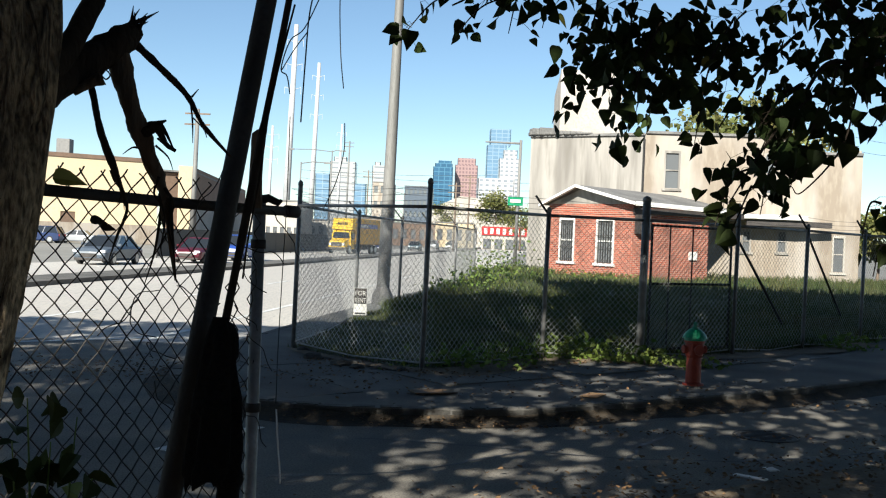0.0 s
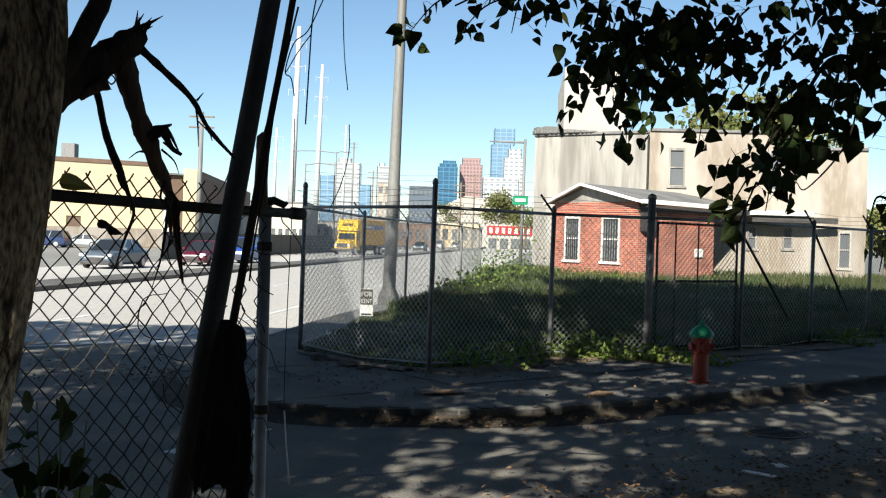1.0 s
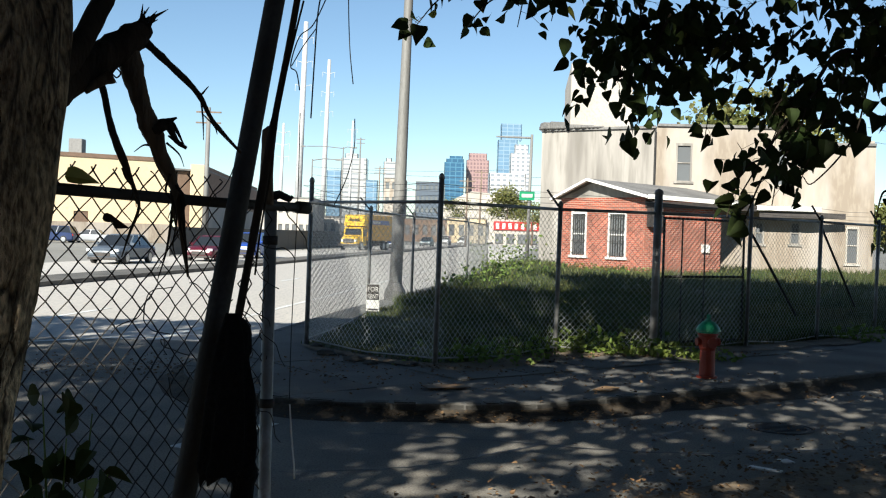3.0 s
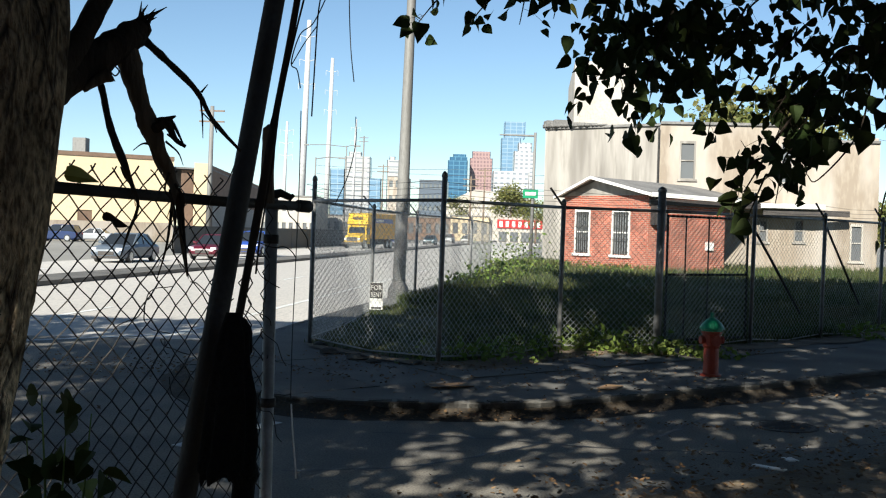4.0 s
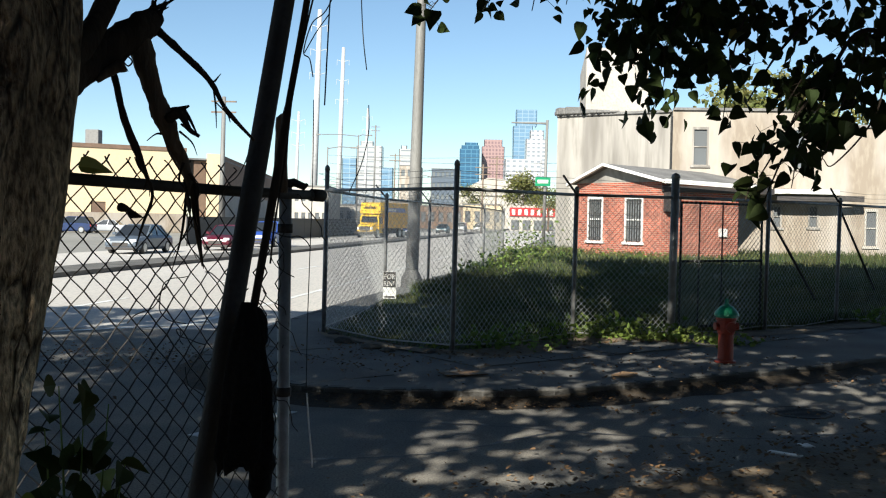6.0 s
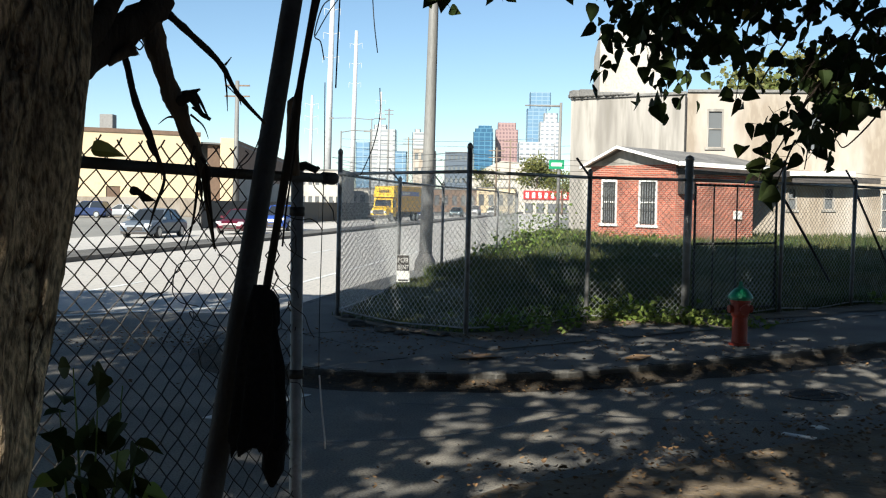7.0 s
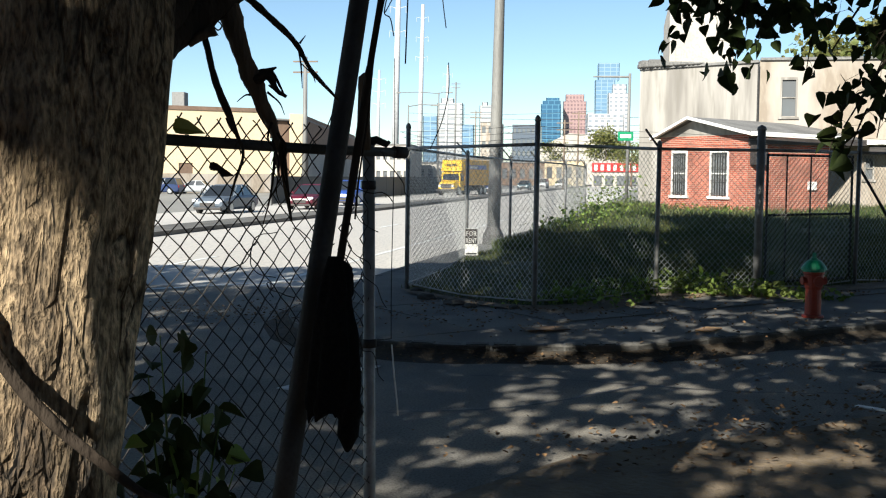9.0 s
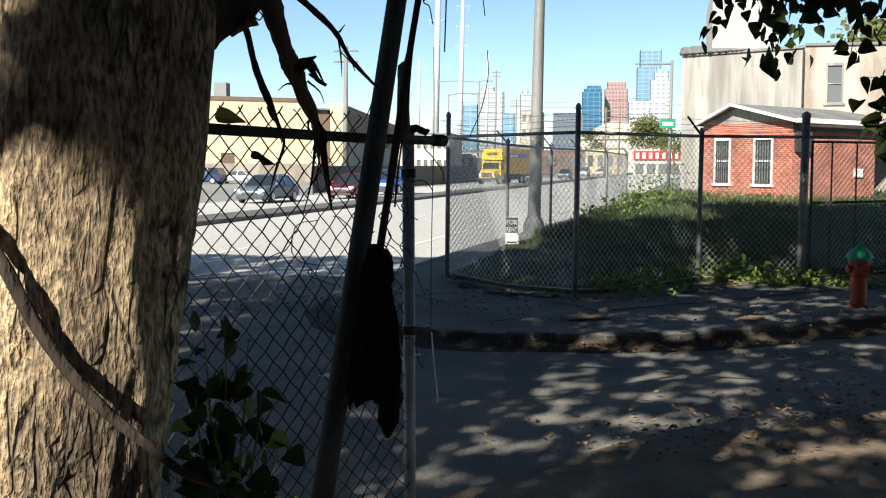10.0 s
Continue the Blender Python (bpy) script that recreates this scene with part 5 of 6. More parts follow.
# dead leaves caught in the near fence
for a, ln in (((-0.932, 2.860, 1.789), 0.05), ((-0.908, 2.880, 1.771), 0.045), ((-0.988, 2.720, 1.895), 0.09)):
    bm = bmesh.new()
    leaf_shape(bm, Matrix.Translation(a) @ Matrix.Rotation(radians(-70), 4, "Z") @ Matrix.Rotation(radians(60), 4, "Y"), ln, ln * 0.6, 0.5, 0.3)
    part("caught_leaf", bm, M["dead_wood"] if ln < 0.06 else M["leaf_yellow"], near_fence, "dead leaf caught in the mesh")

# ---- small leafy plant by the trunk ----
random.seed(8)
plant = thing("sapling", (-0.851, 2.350, 0.404), "young broad-leaved shoots at the foot of the trunk", "plant")
bm_s, bm_l, bm_lit = bmesh.new(), bmesh.new(), bmesh.new()
foot = Vector((-0.851, 2.350, 0.404))
for k, tip in enumerate(((-0.912, 2.400, 1.372), (-0.812, 2.450, 1.323), (-0.905, 2.300, 1.291), (-0.754, 2.400, 1.204), (-0.837, 2.350, 1.283), (-0.726, 2.400, 1.047), (-0.922, 2.300, 1.124), (-0.780, 2.300, 1.128), (-0.834, 2.250, 1.057))):
    tip = Vector(tip)
    pth = smooth_path([foot + Vector((random.uniform(-0.05, 0.05), 0, 0)), foot.lerp(tip, 0.6) + Vector((0, 0, 0.05)), tip], 8)
    tube(bm_s, pth, list(np.linspace(0.006, 0.0015, len(pth))), 5)
    for j in range(10):
        c = pth[min(len(pth) - 1, 7 + j)] + Vector((random.gauss(0, 0.035), random.gauss(0, 0.045), random.gauss(0, 0.025)))
        ln = random.uniform(0.045, 0.08)
        # sunlight put into the colour: some leaves take the brighter green
        leaf_shape(bm_lit if random.random() < 0.16 else bm_l, Matrix.Translation(c) @ leaf_turn(0.5), ln, ln * 0.9, 0.3, 0.2)
tagged(part("fine_stem", bm_s, M["weed"], plant), kind="stuff")
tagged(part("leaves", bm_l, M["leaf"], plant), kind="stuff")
tagged(part("young_leaves", bm_lit, M["weed"], plant, "leaves in a brighter green for the sun on them"), kind="stuff")
# ---- vehicles ----


def loft(bm, sections):
    """Joins closed outlines of equal length into a skin with end caps."""
    rings = [[bm.verts.new(p) for p in s] for s in sections]
    for a, b in zip(rings, rings[1:]):
        for k in range(len(a)):
            bm.faces.new((a[k], a[(k + 1) % len(a)], b[(k + 1) % len(a)], b[k]))
    bm.faces.new(rings[0][::-1])
    bm.faces.new(rings[-1])
    bmesh.ops.recalc_face_normals(bm, faces=bm.faces)


def wheel(parent, x, y, r, w):
    bm = bmesh.new()
    tube(bm, [(x, y - w / 2, r), (x, y - w / 2 + 0.03, r), (x, y + w / 2 - 0.03, r), (x, y + w / 2, r)], [r - 0.035, r, r, r - 0.035], 20)
    wh = part("wheel", bm, M["rubber"], parent, smooth=False)
    s = 1 if y > 0 else -1
    bm = bmesh.new()
    yo = y + s * w / 2
    tube(bm, [(x, yo - s * 0.02, r), (x, yo + s * 0.006, r), (x, yo + s * 0.012, r)], [r * 0.66, r * 0.66, r * 0.2], 14)
    part("rim", bm, M["rim"], wh)


def car(name, label, paint, L, W, H, kind="sedan"):
    ob = thing(name, (0, 0, 0), label, "car", "cars on the avenue")
    hw = W / 2
    tall = kind != "sedan"
    belt = 0.62 * H if tall else 0.64 * H
    hood = 0.60 * H if tall else 0.57 * H
    xs = (-0.5, -0.485, -0.40, -0.15, 0.12, 0.30, 0.44, 0.49, 0.5)
    tops = (0.42 * H, belt * 0.93, belt, belt, belt, hood * 1.02, hood * 0.95, hood * 0.78, 0.36 * H)
    wid = (0.82, 0.93, 0.98, 1, 1, 0.99, 0.94, 0.86, 0.76)
    sec = []
    for x, zt, w in zip(xs, tops, wid):
        zb = 0.2 if abs(x) < 0.45 else 0.28
        h = hw * w
        sec.append([(x * L, -h * 0.88, zb), (x * L, -h, zb + 0.14), (x * L, -h, zt - 0.16), (x * L, -h * 0.9, zt - 0.02), (x * L, 0, zt), (x * L, h * 0.9, zt - 0.02), (x * L, h, zt - 0.16), (x * L, h, zb + 0.14), (x * L, h * 0.88, zb)])
    bm = bmesh.new()
    loft(bm, sec)
    body = part("body", bm, M[paint], ob, smooth=False)
    gx = (-0.47, -0.40, 0.05, 0.20) if tall else (-0.36, -0.22, 0.04, 0.22)
    bm = bmesh.new()
    b0, b1 = belt - 0.06, H - 0.05
    loft(bm, [[(gx[0] * L, -hw * 0.9, b0), (gx[3] * L, -hw * 0.9, b0), (gx[3] * L, hw * 0.9, b0), (gx[0] * L, hw * 0.9, b0)], [(gx[1] * L, -hw * 0.72, b1), (gx[2] * L, -hw * 0.72, b1), (gx[2] * L, hw * 0.72, b1), (gx[1] * L, hw * 0.72, b1)]])
    part("glasshouse", bm, M["windscreen"], ob, "dark tinted windows")
    bm = bmesh.new()
    loft(bm, [[(gx[1] * L - 0.05, -hw * 0.74, b1 - 0.03), (gx[2] * L + 0.05, -hw * 0.74, b1 - 0.03), (gx[2] * L + 0.05, hw * 0.74, b1 - 0.03), (gx[1] * L - 0.05, hw * 0.74, b1 - 0.03)], [(gx[1] * L + 0.1, -hw * 0.6, H), (gx[2] * L - 0.15, -hw * 0.6, H), (gx[2] * L - 0.15, hw * 0.6, H), (gx[1] * L + 0.1, hw * 0.6, H)]])
    part("roof", bm, M[paint], ob)
    for s in (-1, 1):
        for q0, q1 in ((gx[0], gx[1]), (gx[3], gx[2]), ((gx[0] + gx[3]) / 2, (gx[1] + gx[2]) / 2)):
            bm = bmesh.new()
            tube(bm, [(q0 * L, s * hw * 0.91, b0), (q1 * L, s * hw * 0.735, b1)], 0.04, 4)
            part("pillar", bm, M[paint], ob)
        bm = bmesh.new()
        box(bm, (0.455 * L, s * hw * 0.72 - 0.18, hood * 0.72), (0.492 * L, s * hw * 0.72 + 0.14, hood * 0.88), bevel=0.02)
        part("headlight", bm, M["lamp_glass"], ob)
        bm = bmesh.new()
        box(bm, (-0.502 * L, s * hw * 0.74 - 0.12, belt * 0.66), (-0.47 * L, s * hw * 0.74 + 0.12, belt * 0.86), bevel=0.02)
        part("tail_light", bm, M["tail_red"], ob)
        bm = bmesh.new()
        box(bm, (gx[3] * L - 0.18, s * (hw + 0.03) - 0.09, belt - 0.02), (gx[3] * L - 0.05, s * (hw + 0.03) + 0.09, belt + 0.12), bevel=0.02)
        part("mirror", bm, M[paint], ob)
    bm = bmesh.new()
    box(bm, (0.485 * L, -hw * 0.45, 0.36), (0.503 * L, hw * 0.45, 0.56), bevel=0.02)
    part("grille", bm, M["dark_trim"], ob)
    bm = bmesh.new()
    box(bm, (0.49 * L, -hw * 0.8, 0.22), (0.508 * L, hw * 0.8, 0.34), bevel=0.02)
    part("bumper", bm, M["dark_trim"], ob)
    r = 0.36 if tall else 0.32
    for x in (-0.30 * L, 0.31 * L):
        for y in (-hw + 0.1, hw - 0.1):
            wheel(ob, x, y, r, 0.22)
    return ob


def on_road(ob, u, v, away=False, z=-0.15):
    x, y = ave(u, v)
    head = 90 - math.degrees(AVE) + (0 if away else 180)
    ob.matrix_world = pose(x, y, z, 0, 0, head)
    return ob


on_road(car("car", "slate blue saloon car on the far carriageway", "slate", 4.7, 1.82, 1.46), 50.8, -21.9)
on_road(car("car", "bright blue sport utility car on the far carriageway", "blue", 4.6, 1.86, 1.68, "suv"), 67.0, -20.0)
on_road(car("car", "dark maroon saloon car following on the avenue", "maroon", 4.6, 1.8, 1.45), 59.0, -20.0)
on_road(car("car", "dark navy saloon car behind the yellow truck", "navy", 4.7, 1.82, 1.46), 128, -20.0)
on_road(car("car", "dull teal saloon car far along the avenue", "teal", 4.6, 1.8, 1.46), 160, -20.0)
on_road(car("car", "grey silver sport utility car far along the avenue", "silver", 4.8, 1.9, 1.75, "suv"), 190, -20.4)
on_road(car("car", "white saloon car far along the avenue", "pearl", 4.6, 1.8, 1.46), 205, -15.0 - 3.6)
on_road(car("car", "dark sport utility car far along the avenue", "dark", 4.8, 1.9, 1.75, "suv"), 232, -20.5)
on_road(car("car", "white saloon car far down the avenue", "pearl", 4.6, 1.8, 1.46), 250, -10.0, True)
on_road(car("car", "maroon saloon car far down the avenue", "maroon", 4.6, 1.8, 1.46), 275, -6.5, True)
p1 = car("parked_car", "blue sport utility car parked by the warehouse", "navy", 4.7, 1.9, 1.72, "suv")
p1.matrix_world = pose(-39.2, 106.5, -0.2, 0, 0, 176)
p2 = car("parked_car", "silver grey saloon car parked by the warehouse", "silver", 4.6, 1.8, 1.42)
p2.matrix_world = pose(-36.9, 110.5, -0.2, 0, 0, 178)
for ob in (p1, p2):
    ob["group"] = "cars parked by the warehouse"

# yellow box truck
truck = thing("box_truck", (0, 0, 0), "yellow rental box truck with a blue stripe on its box", "truck")
bm = bmesh.new()
loft(bm, [[(2.3, -1.15, 0.5), (2.3, 1.15, 0.5), (2.3, 1.1, 2.45), (2.3, -1.1, 2.45)], [(3.2, -1.15, 0.5), (3.2, 1.15, 0.5), (3.05, 1.05, 2.4), (3.05, -1.05, 2.4)]])
cab = part("cab", bm, M["yellow"], truck)
bm = bmesh.new()
loft(bm, [[(3.1, -1.05, 0.55), (3.1, 1.05, 0.55), (3.1, 0.98, 1.55), (3.1, -0.98, 1.55)], [(4.3, -0.92, 0.6), (4.3, 0.92, 0.6), (4.2, 0.8, 1.3), (4.2, -0.8, 1.3)]])
part("bonnet", bm, M["yellow"], truck)
bm = bmesh.new()
loft(bm, [[(3.17, -0.95, 1.6), (3.17, 0.95, 1.6), (3.1, 0.95, 1.6), (3.1, -0.95, 1.6)], [(3.09, -0.88, 2.25), (3.09, 0.88, 2.25), (3.0, 0.88, 2.25), (3.0, -0.88, 2.25)]])
part("windscreen", bm, M["windscreen"], cab)
for s in (-1, 1):
    bm = bmesh.new()
    box(bm, (2.4, s * 1.13 - 0.02, 1.5), (3.0, s * 1.13 + 0.02, 2.2))
    part("side_window", bm, M["windscreen"], cab)
    bm = bmesh.new()
    box(bm, (4.2, s * 0.75 - 0.14, 0.85), (4.29, s * 0.75 + 0.14, 1.1), bevel=0.02)
    part("headlight", bm, M["lamp_glass"], truck)
    bm = bmesh.new()
    tube(bm, [(3.0, s * 1.15, 1.9), (3.1, s * 1.4, 1.9)], 0.02, 5)
    box(bm, (3.05, s * 1.42 - 0.1, 1.55), (3.12, s * 1.42 + 0.1, 2.1))
    part("mirror", bm, M["dark_trim"], truck)
bm = bmesh.new()
box(bm, (4.26, -0.6, 0.75), (4.34, 0.6, 1.2), bevel=0.02)
part("grille", bm, M["dark_trim"], truck)
bm = bmesh.new()
box(bm, (4.2, -1.15, 0.4), (4.45, 1.15, 0.68), bevel=0.04)
part("bumper", bm, M["dark_trim"], truck)
bm = bmesh.new()
box(bm, (-4.6, -1.22, 1.05), (2.2, 1.22, 3.75), bevel=0.04)
cargo = part("cargo_box", bm, M["yellow_deep"], truck)
bm = bmesh.new()
loft(bm, [[(2.2, -1.22, 2.5), (2.2, 1.22, 2.5), (2.2, 1.22, 3.75), (2.2, -1.22, 3.75)], [(2.95, -1.18, 2.55), (2.95, 1.18, 2.55), (2.8, 1.1, 3.68), (2.8, -1.1, 3.68)]])
part("attic", bm, M["yellow"], cargo)
for k in range(6):
    bm = bmesh.new()
    y = -0.55 + k * 0.2
    vs = box(bm, (2.955, y, 3.05), (2.975, y + 0.13, 3.3))
    part("letter_bar", bm, M["dark_trim"], cargo)
for s in (-1, 1):
    bm = bmesh.new()
    box(bm, (-3.8, s * 1.225 - 0.006, 2.75), (1.4, s * 1.225 + 0.006, 3.2))
    part("stripe", bm, M["signblue"], cargo, "blue painted stripe")
    bm = bmesh.new()
    box(bm, (-1.2, s * 1.232 - 0.006, 2.85), (0.9, s * 1.232 + 0.006, 3.1))
    part("letter_bar", bm, M["white_paint"], cargo)
bm = bmesh.new()
box(bm, (-4.5, -0.5, 0.62), (2.4, 0.5, 1.04))
part("chassis", bm, M["dark_trim"], truck)
for x, y in ((3.35, -1.0), (3.35, 1.0), (-2.6, -0.98), (-2.6, 0.98), (-3.7, -0.98), (-3.7, 0.98)):
    wheel(truck, x, y, 0.46, 0.28)
on_road(truck, 111.0, -20.6)
truck.matrix_world = truck.matrix_world @ pose(0, 0, 0, 0, 0, -13)

# ---- across the avenue ----
WA, WB, WC = Vector((-52.07, 110.00, -0.470)[:2]), Vector((-27.55, 124.00, -0.055)[:2]), Vector((-32.29, 185.00, -0.755)[:2])
W1, W2 = WA.lerp(WB, 0.842), WA.lerp(WB, 0.93)
warehouse = thing("warehouse", (WB.x, WB.y, -0.2), "long low beige warehouse across the avenue", "building")
zt = 9.597
door = ((W1 - WA).length * 0.55, (W1 - WA).length * 0.55 + 1.6, 0.0, 3.2)
bm = bmesh.new()
wall_faces(bm, WA, W1, -0.2, zt, 0.4, [door])
wall = part("wall", bm, M["beige_wall"], warehouse)
bm = bmesh.new()
panel_on(bm, WA, W1, door[0], door[1], 0.0, 3.2, -0.1, 0.1)
part("door", bm, M["brown_wall"], warehouse, "brown steel door")
bm = bmesh.new()
panel_on(bm, WA, W1, 0, (W1 - WA).length, zt - 0.35, zt + 0.1, 0.12, 0.5)
part("coping", bm, M["brown_wall"], wall, "brown coping strip")
bm = bmesh.new()
panel_on(bm, WA, W1, 0, (W1 - WA).length, -0.15, 2.0, 0.05, 0.1)
part("plinth", bm, M["stucco"], wall)
bm = bmesh.new()
nb = Vector((0.6, 1.2))
wall_faces(bm, W1 + nb, W2 + nb, -0.2, zt - 1.3, 0.4)
part("recessed_bay", bm, M["brown_wall"], warehouse, "dark brown recessed bay")
bm = bmesh.new()
wall_faces(bm, W2, WB, -0.2, 9.177, 0.4)
part("wall", bm, M["beige_wall"], warehouse)
# side wall in a darker brown than the beige front
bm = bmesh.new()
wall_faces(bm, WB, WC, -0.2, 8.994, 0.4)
side = part("side_wall", bm, M["brown_wall"], warehouse, "darker brown side wall")
bm = bmesh.new()
panel_on(bm, WB, WC, 1.0, (WC - WB).length - 3, -0.2, 4.6, 0.08, 0.1)
part("shutter", bm, M["grey_wall"], side, "grey roller shutters")
bm = bmesh.new()
slab(bm, [(WA.x, WA.y + 0.3), (WB.x, WB.y + 0.3), (WC.x, WC.y), (WA.x, WA.y + 70)], zt - 1.2, zt - 1.0)
part("flat_roof", bm, M["roof"], warehouse)
ru = Vector((-41.25, 118.00, 9.902))
bm = bmesh.new()
box(bm, (ru.x - 0.75, ru.y, zt - 1.0), (ru.x + 0.75, ru.y + 1.4, 11.365), bevel=0.05)
part("roof_unit", bm, M["grey_wall"], warehouse, "grey rooftop plant box")

# dark screened fence along the far side of the avenue
screen = thing("screen_fence", (*ave(100, -25.2), -0.2), "black screened fence along the far kerb", "fence")
for k in range(14):
    u = 66 + k * 6.0
    a, b = ave(u, -25.2), ave(u + 5.95, -25.2)
    bm = bmesh.new()
    wall_faces(bm, b, a, -0.1, 1.75, 0.05)
    part("screen_panel", bm, M["rubber"], screen)
    bm = bmesh.new()
    tube(bm, [(*a, -0.2), (*a, 1.95)], 0.05, 6)
    part("post", bm, M["dull_steel"], screen)


def far_block(name, label, a, b, depth, z, material, flat=True, rows_=0, bays=0, glass="window", back_=14.0, z0=-0.2):
    """A plain building: front wall from a to b (x at the given depth), windows as set-back panes, flat roof."""
    ob = thing(name, ((a + b) / 2, depth, z0), label, "building")
    h = z - z0
    holes = []
    for r in range(rows_):
        for c in range(bays):
            w = (b - a) / bays
            holes.append((w * (c + 0.22), w * (c + 0.78), z0 + h * (r + 0.3) / rows_, z0 + h * (r + 0.75) / rows_))
    bm = bmesh.new()
    wall_faces(bm, (a, depth), (b, depth), z0, z, 0.4, holes)
    wall_faces(bm, (b, depth), (b + 1, depth + back_), z0, z, 0.4)
    wall_faces(bm, (a + 1, depth + back_), (a, depth), z0, z, 0.4)
    w_ = part("wall", bm, material, ob)
    for hl in holes:
        bm = bmesh.new()
        panel_on(bm, (a, depth), (b, depth), hl[0], hl[1], hl[2], hl[3], -0.2, 0.05)
        part("pane", bm, M[glass], w_)
    if flat:
        bm = bmesh.new()
        box(bm, (a - 0.15, depth - 0.15, z + 0.005), (b + 0.15, depth + back_, z + 0.3))
        part("roof_edge", bm, M["roof"], ob)
    return ob


far_block("industrial_building", "pale industrial building with rows of windows", -36.730, -25.594, 210, 8.112, M["white_wall"], rows_=2, bays=8)
far_block("industrial_building", "low white industrial shed along the avenue", -26.164, -16.582, 230, 4.796, M["white_wall"], rows_=1, bays=5)
far_block("industrial_building", "plain pale concrete shed along the avenue", -15.857, -9.770, 225, 5.624, M["stucco"], rows_=1, bays=3)
far_block("shop", "low brown brick shop building along the avenue", -8.897, 2.075, 260, 5.352, M["brown_wall"], rows_=1, bays=5)
far_block("shop", "low orange brown brick shop along the avenue", 2.059, 11.550, 258, 5.822, M["beige_wall"], rows_=1, bays=4)
far_block("office_block", "dark glazed low office block beyond the shops", -10.995, 1.463, 480, 25.556, M["slate"], rows_=5, bays=6)
far_block("office_block", "pale stepped industrial block beyond the avenue", -22.338, -14.617, 420, 23.587, M["stucco"], rows_=4, bays=3)

# white gabled hall
hall = thing("white_hall", (10.668, 330.0, 5.586), "broad white hall with a shallow white roof", "building")
hx0, hx1, hz0, hz1 = 0.411, 25.757, 10.066, 15.592
bm = bmesh.new()
wall_faces(bm, (hx0, 330), (hx1, 330), -0.2, hz0, 0.4)
part("wall", bm, M["white_wall"], hall)
bm = bmesh.new()
prof = [(hx0 - 0.4, hz0), (hx0 + (hx1 - hx0) * 0.2, hz0 + (hz1 - hz0) * 0.62), (hx0 + (hx1 - hx0) * 0.38, hz1), (hx0 + (hx1 - hx0) * 0.58, hz1 * 0.98), (hx0 + (hx1 - hx0) * 0.8, hz0 + (hz1 - hz0) * 0.55), (hx1 + 0.4, hz0)]
loft(bm, [[(x, 329.4, z) for x, z in prof], [(x, 350.0, z) for x, z in prof]])
part("roof", bm, M["white_wall"], hall)

# red shop front
shop = thing("red_shop", (17.940, 245.0, 1.513), "red fronted shop with a pale sign band", "shop")
rx0, rx1 = 12.886, 23.492
bm = bmesh.new()
wall_faces(bm, (rx0, 245), (rx1, 245), -0.2, 5.621, 0.4)
part("wall", bm, M["white_wall"], shop)
bm = bmesh.new()
box(bm, (rx0, 244.6, 3.236), (rx1, 244.9, 5.223))
band = part("sign_band", bm, M["signred"], shop, "red painted sign band")
for k in range(7):
    bm = bmesh.new()
    x = rx0 + 0.5 + (rx1 - rx0) * k / 7.2
    box(bm, (x, 244.5, 3.501), (x + 0.75, 244.58, 4.826))
    part("letter_bar", bm, M["white_paint"], band)
for k in range(4):
    bm = bmesh.new()
    x = rx0 + 0.4 + (rx1 - rx0) * k / 4
    box(bm, (x, 244.7, 0.1), (x + 1.8, 244.95, 2.3))
    part("shop_window", bm, M["window"], shop)

# ---- poles, lamps and wires along the avenue ----


def plain_pole(name, label, category, base, top, r0, r1, material, lean=0.0):
    ob = thing(name, base, label, category)
    bm = bmesh.new()
    tube(bm, [base, (base[0] + lean * (top - base[2]), base[1], top)], [r0, r1], 12)
    part("pole", bm, material, ob, smooth=True)
    return ob


MONO = "very tall pale steel transmission pole"
for px_, (bx, d, top, r) in enumerate(((-34.068, 250, 51.533, 0.95), (-37.110, 330, 55.762, 0.95), (-36.547, 420, 46.317, 0.7), (-45.914, 300, 32.335, 0.6))):
    ob = plain_pole("transmission_pole", MONO, "pole", (bx, d, -0.2), top, r, r * 0.55, M["pole_white"], 0.02)
    for k in range(3):
        z = top * (0.93 - 0.11 * k)
        for s in (-1, 1):
            bm = bmesh.new()
            xc = bx + 0.02 * z
            tube(bm, [(xc, d, z - 0.6), (xc + s * 1.9, d, z)], [0.1, 0.05], 6)
            tube(bm, [(xc + s * 1.9, d, z), (xc + s * 1.9, d, z - 1.6)], 0.06, 6)
            part("arm", bm, M["pole_white"], ob)


def davit(base, top, arms, label="slim grey street lamp with a long arm"):
    ob = plain_pole("street_lamp", label, "street lamp", base, top, 0.11, 0.07, M["pole_grey"], 0.01)
    for length in arms:
        bm = bmesh.new()
        x, y = base[0] + 0.01 * top, base[1]
        tube(bm, [(x, y, top - 0.15), (x + length * 0.5, y, top + 0.05), (x + length, y, top)], 0.05, 6)
        ar = part("arm", bm, M["pole_grey"], ob)
        bm = bmesh.new()
        s = 1 if length > 0 else -1
        box(bm, (x + length - 0.1, y - 0.15, top - 0.1), (x + length + s * 0.7, y + 0.15, top + 0.06))
        part("lamp_head", bm, M["pole_grey"], ar)


davit((-12.976, 105, -0.15), 8.970, (2.4,))
davit((-12.264, 130, -0.15), 12.241, (-4.6, 1.0))
davit((-3.530, 150, -0.15), 8.180, (-1.6,))
mast = plain_pole("traffic_mast", "grey traffic signal mast with a long arm", "traffic signal", (7.848, 92, -0.1), 10.793, 0.16, 0.12, M["pole_grey"], 0.012)
mx, mz = 7.857, 10.495
bm = bmesh.new()
tube(bm, [(mx, 92, mz), (4.833, 92, 10.527)], [0.1, 0.06], 8)
part("arm", bm, M["pole_grey"], mast)
bm = bmesh.new()
box(bm, (7.016, 91.78, 4.995), (8.344, 91.84, 5.781), bevel=0.02)
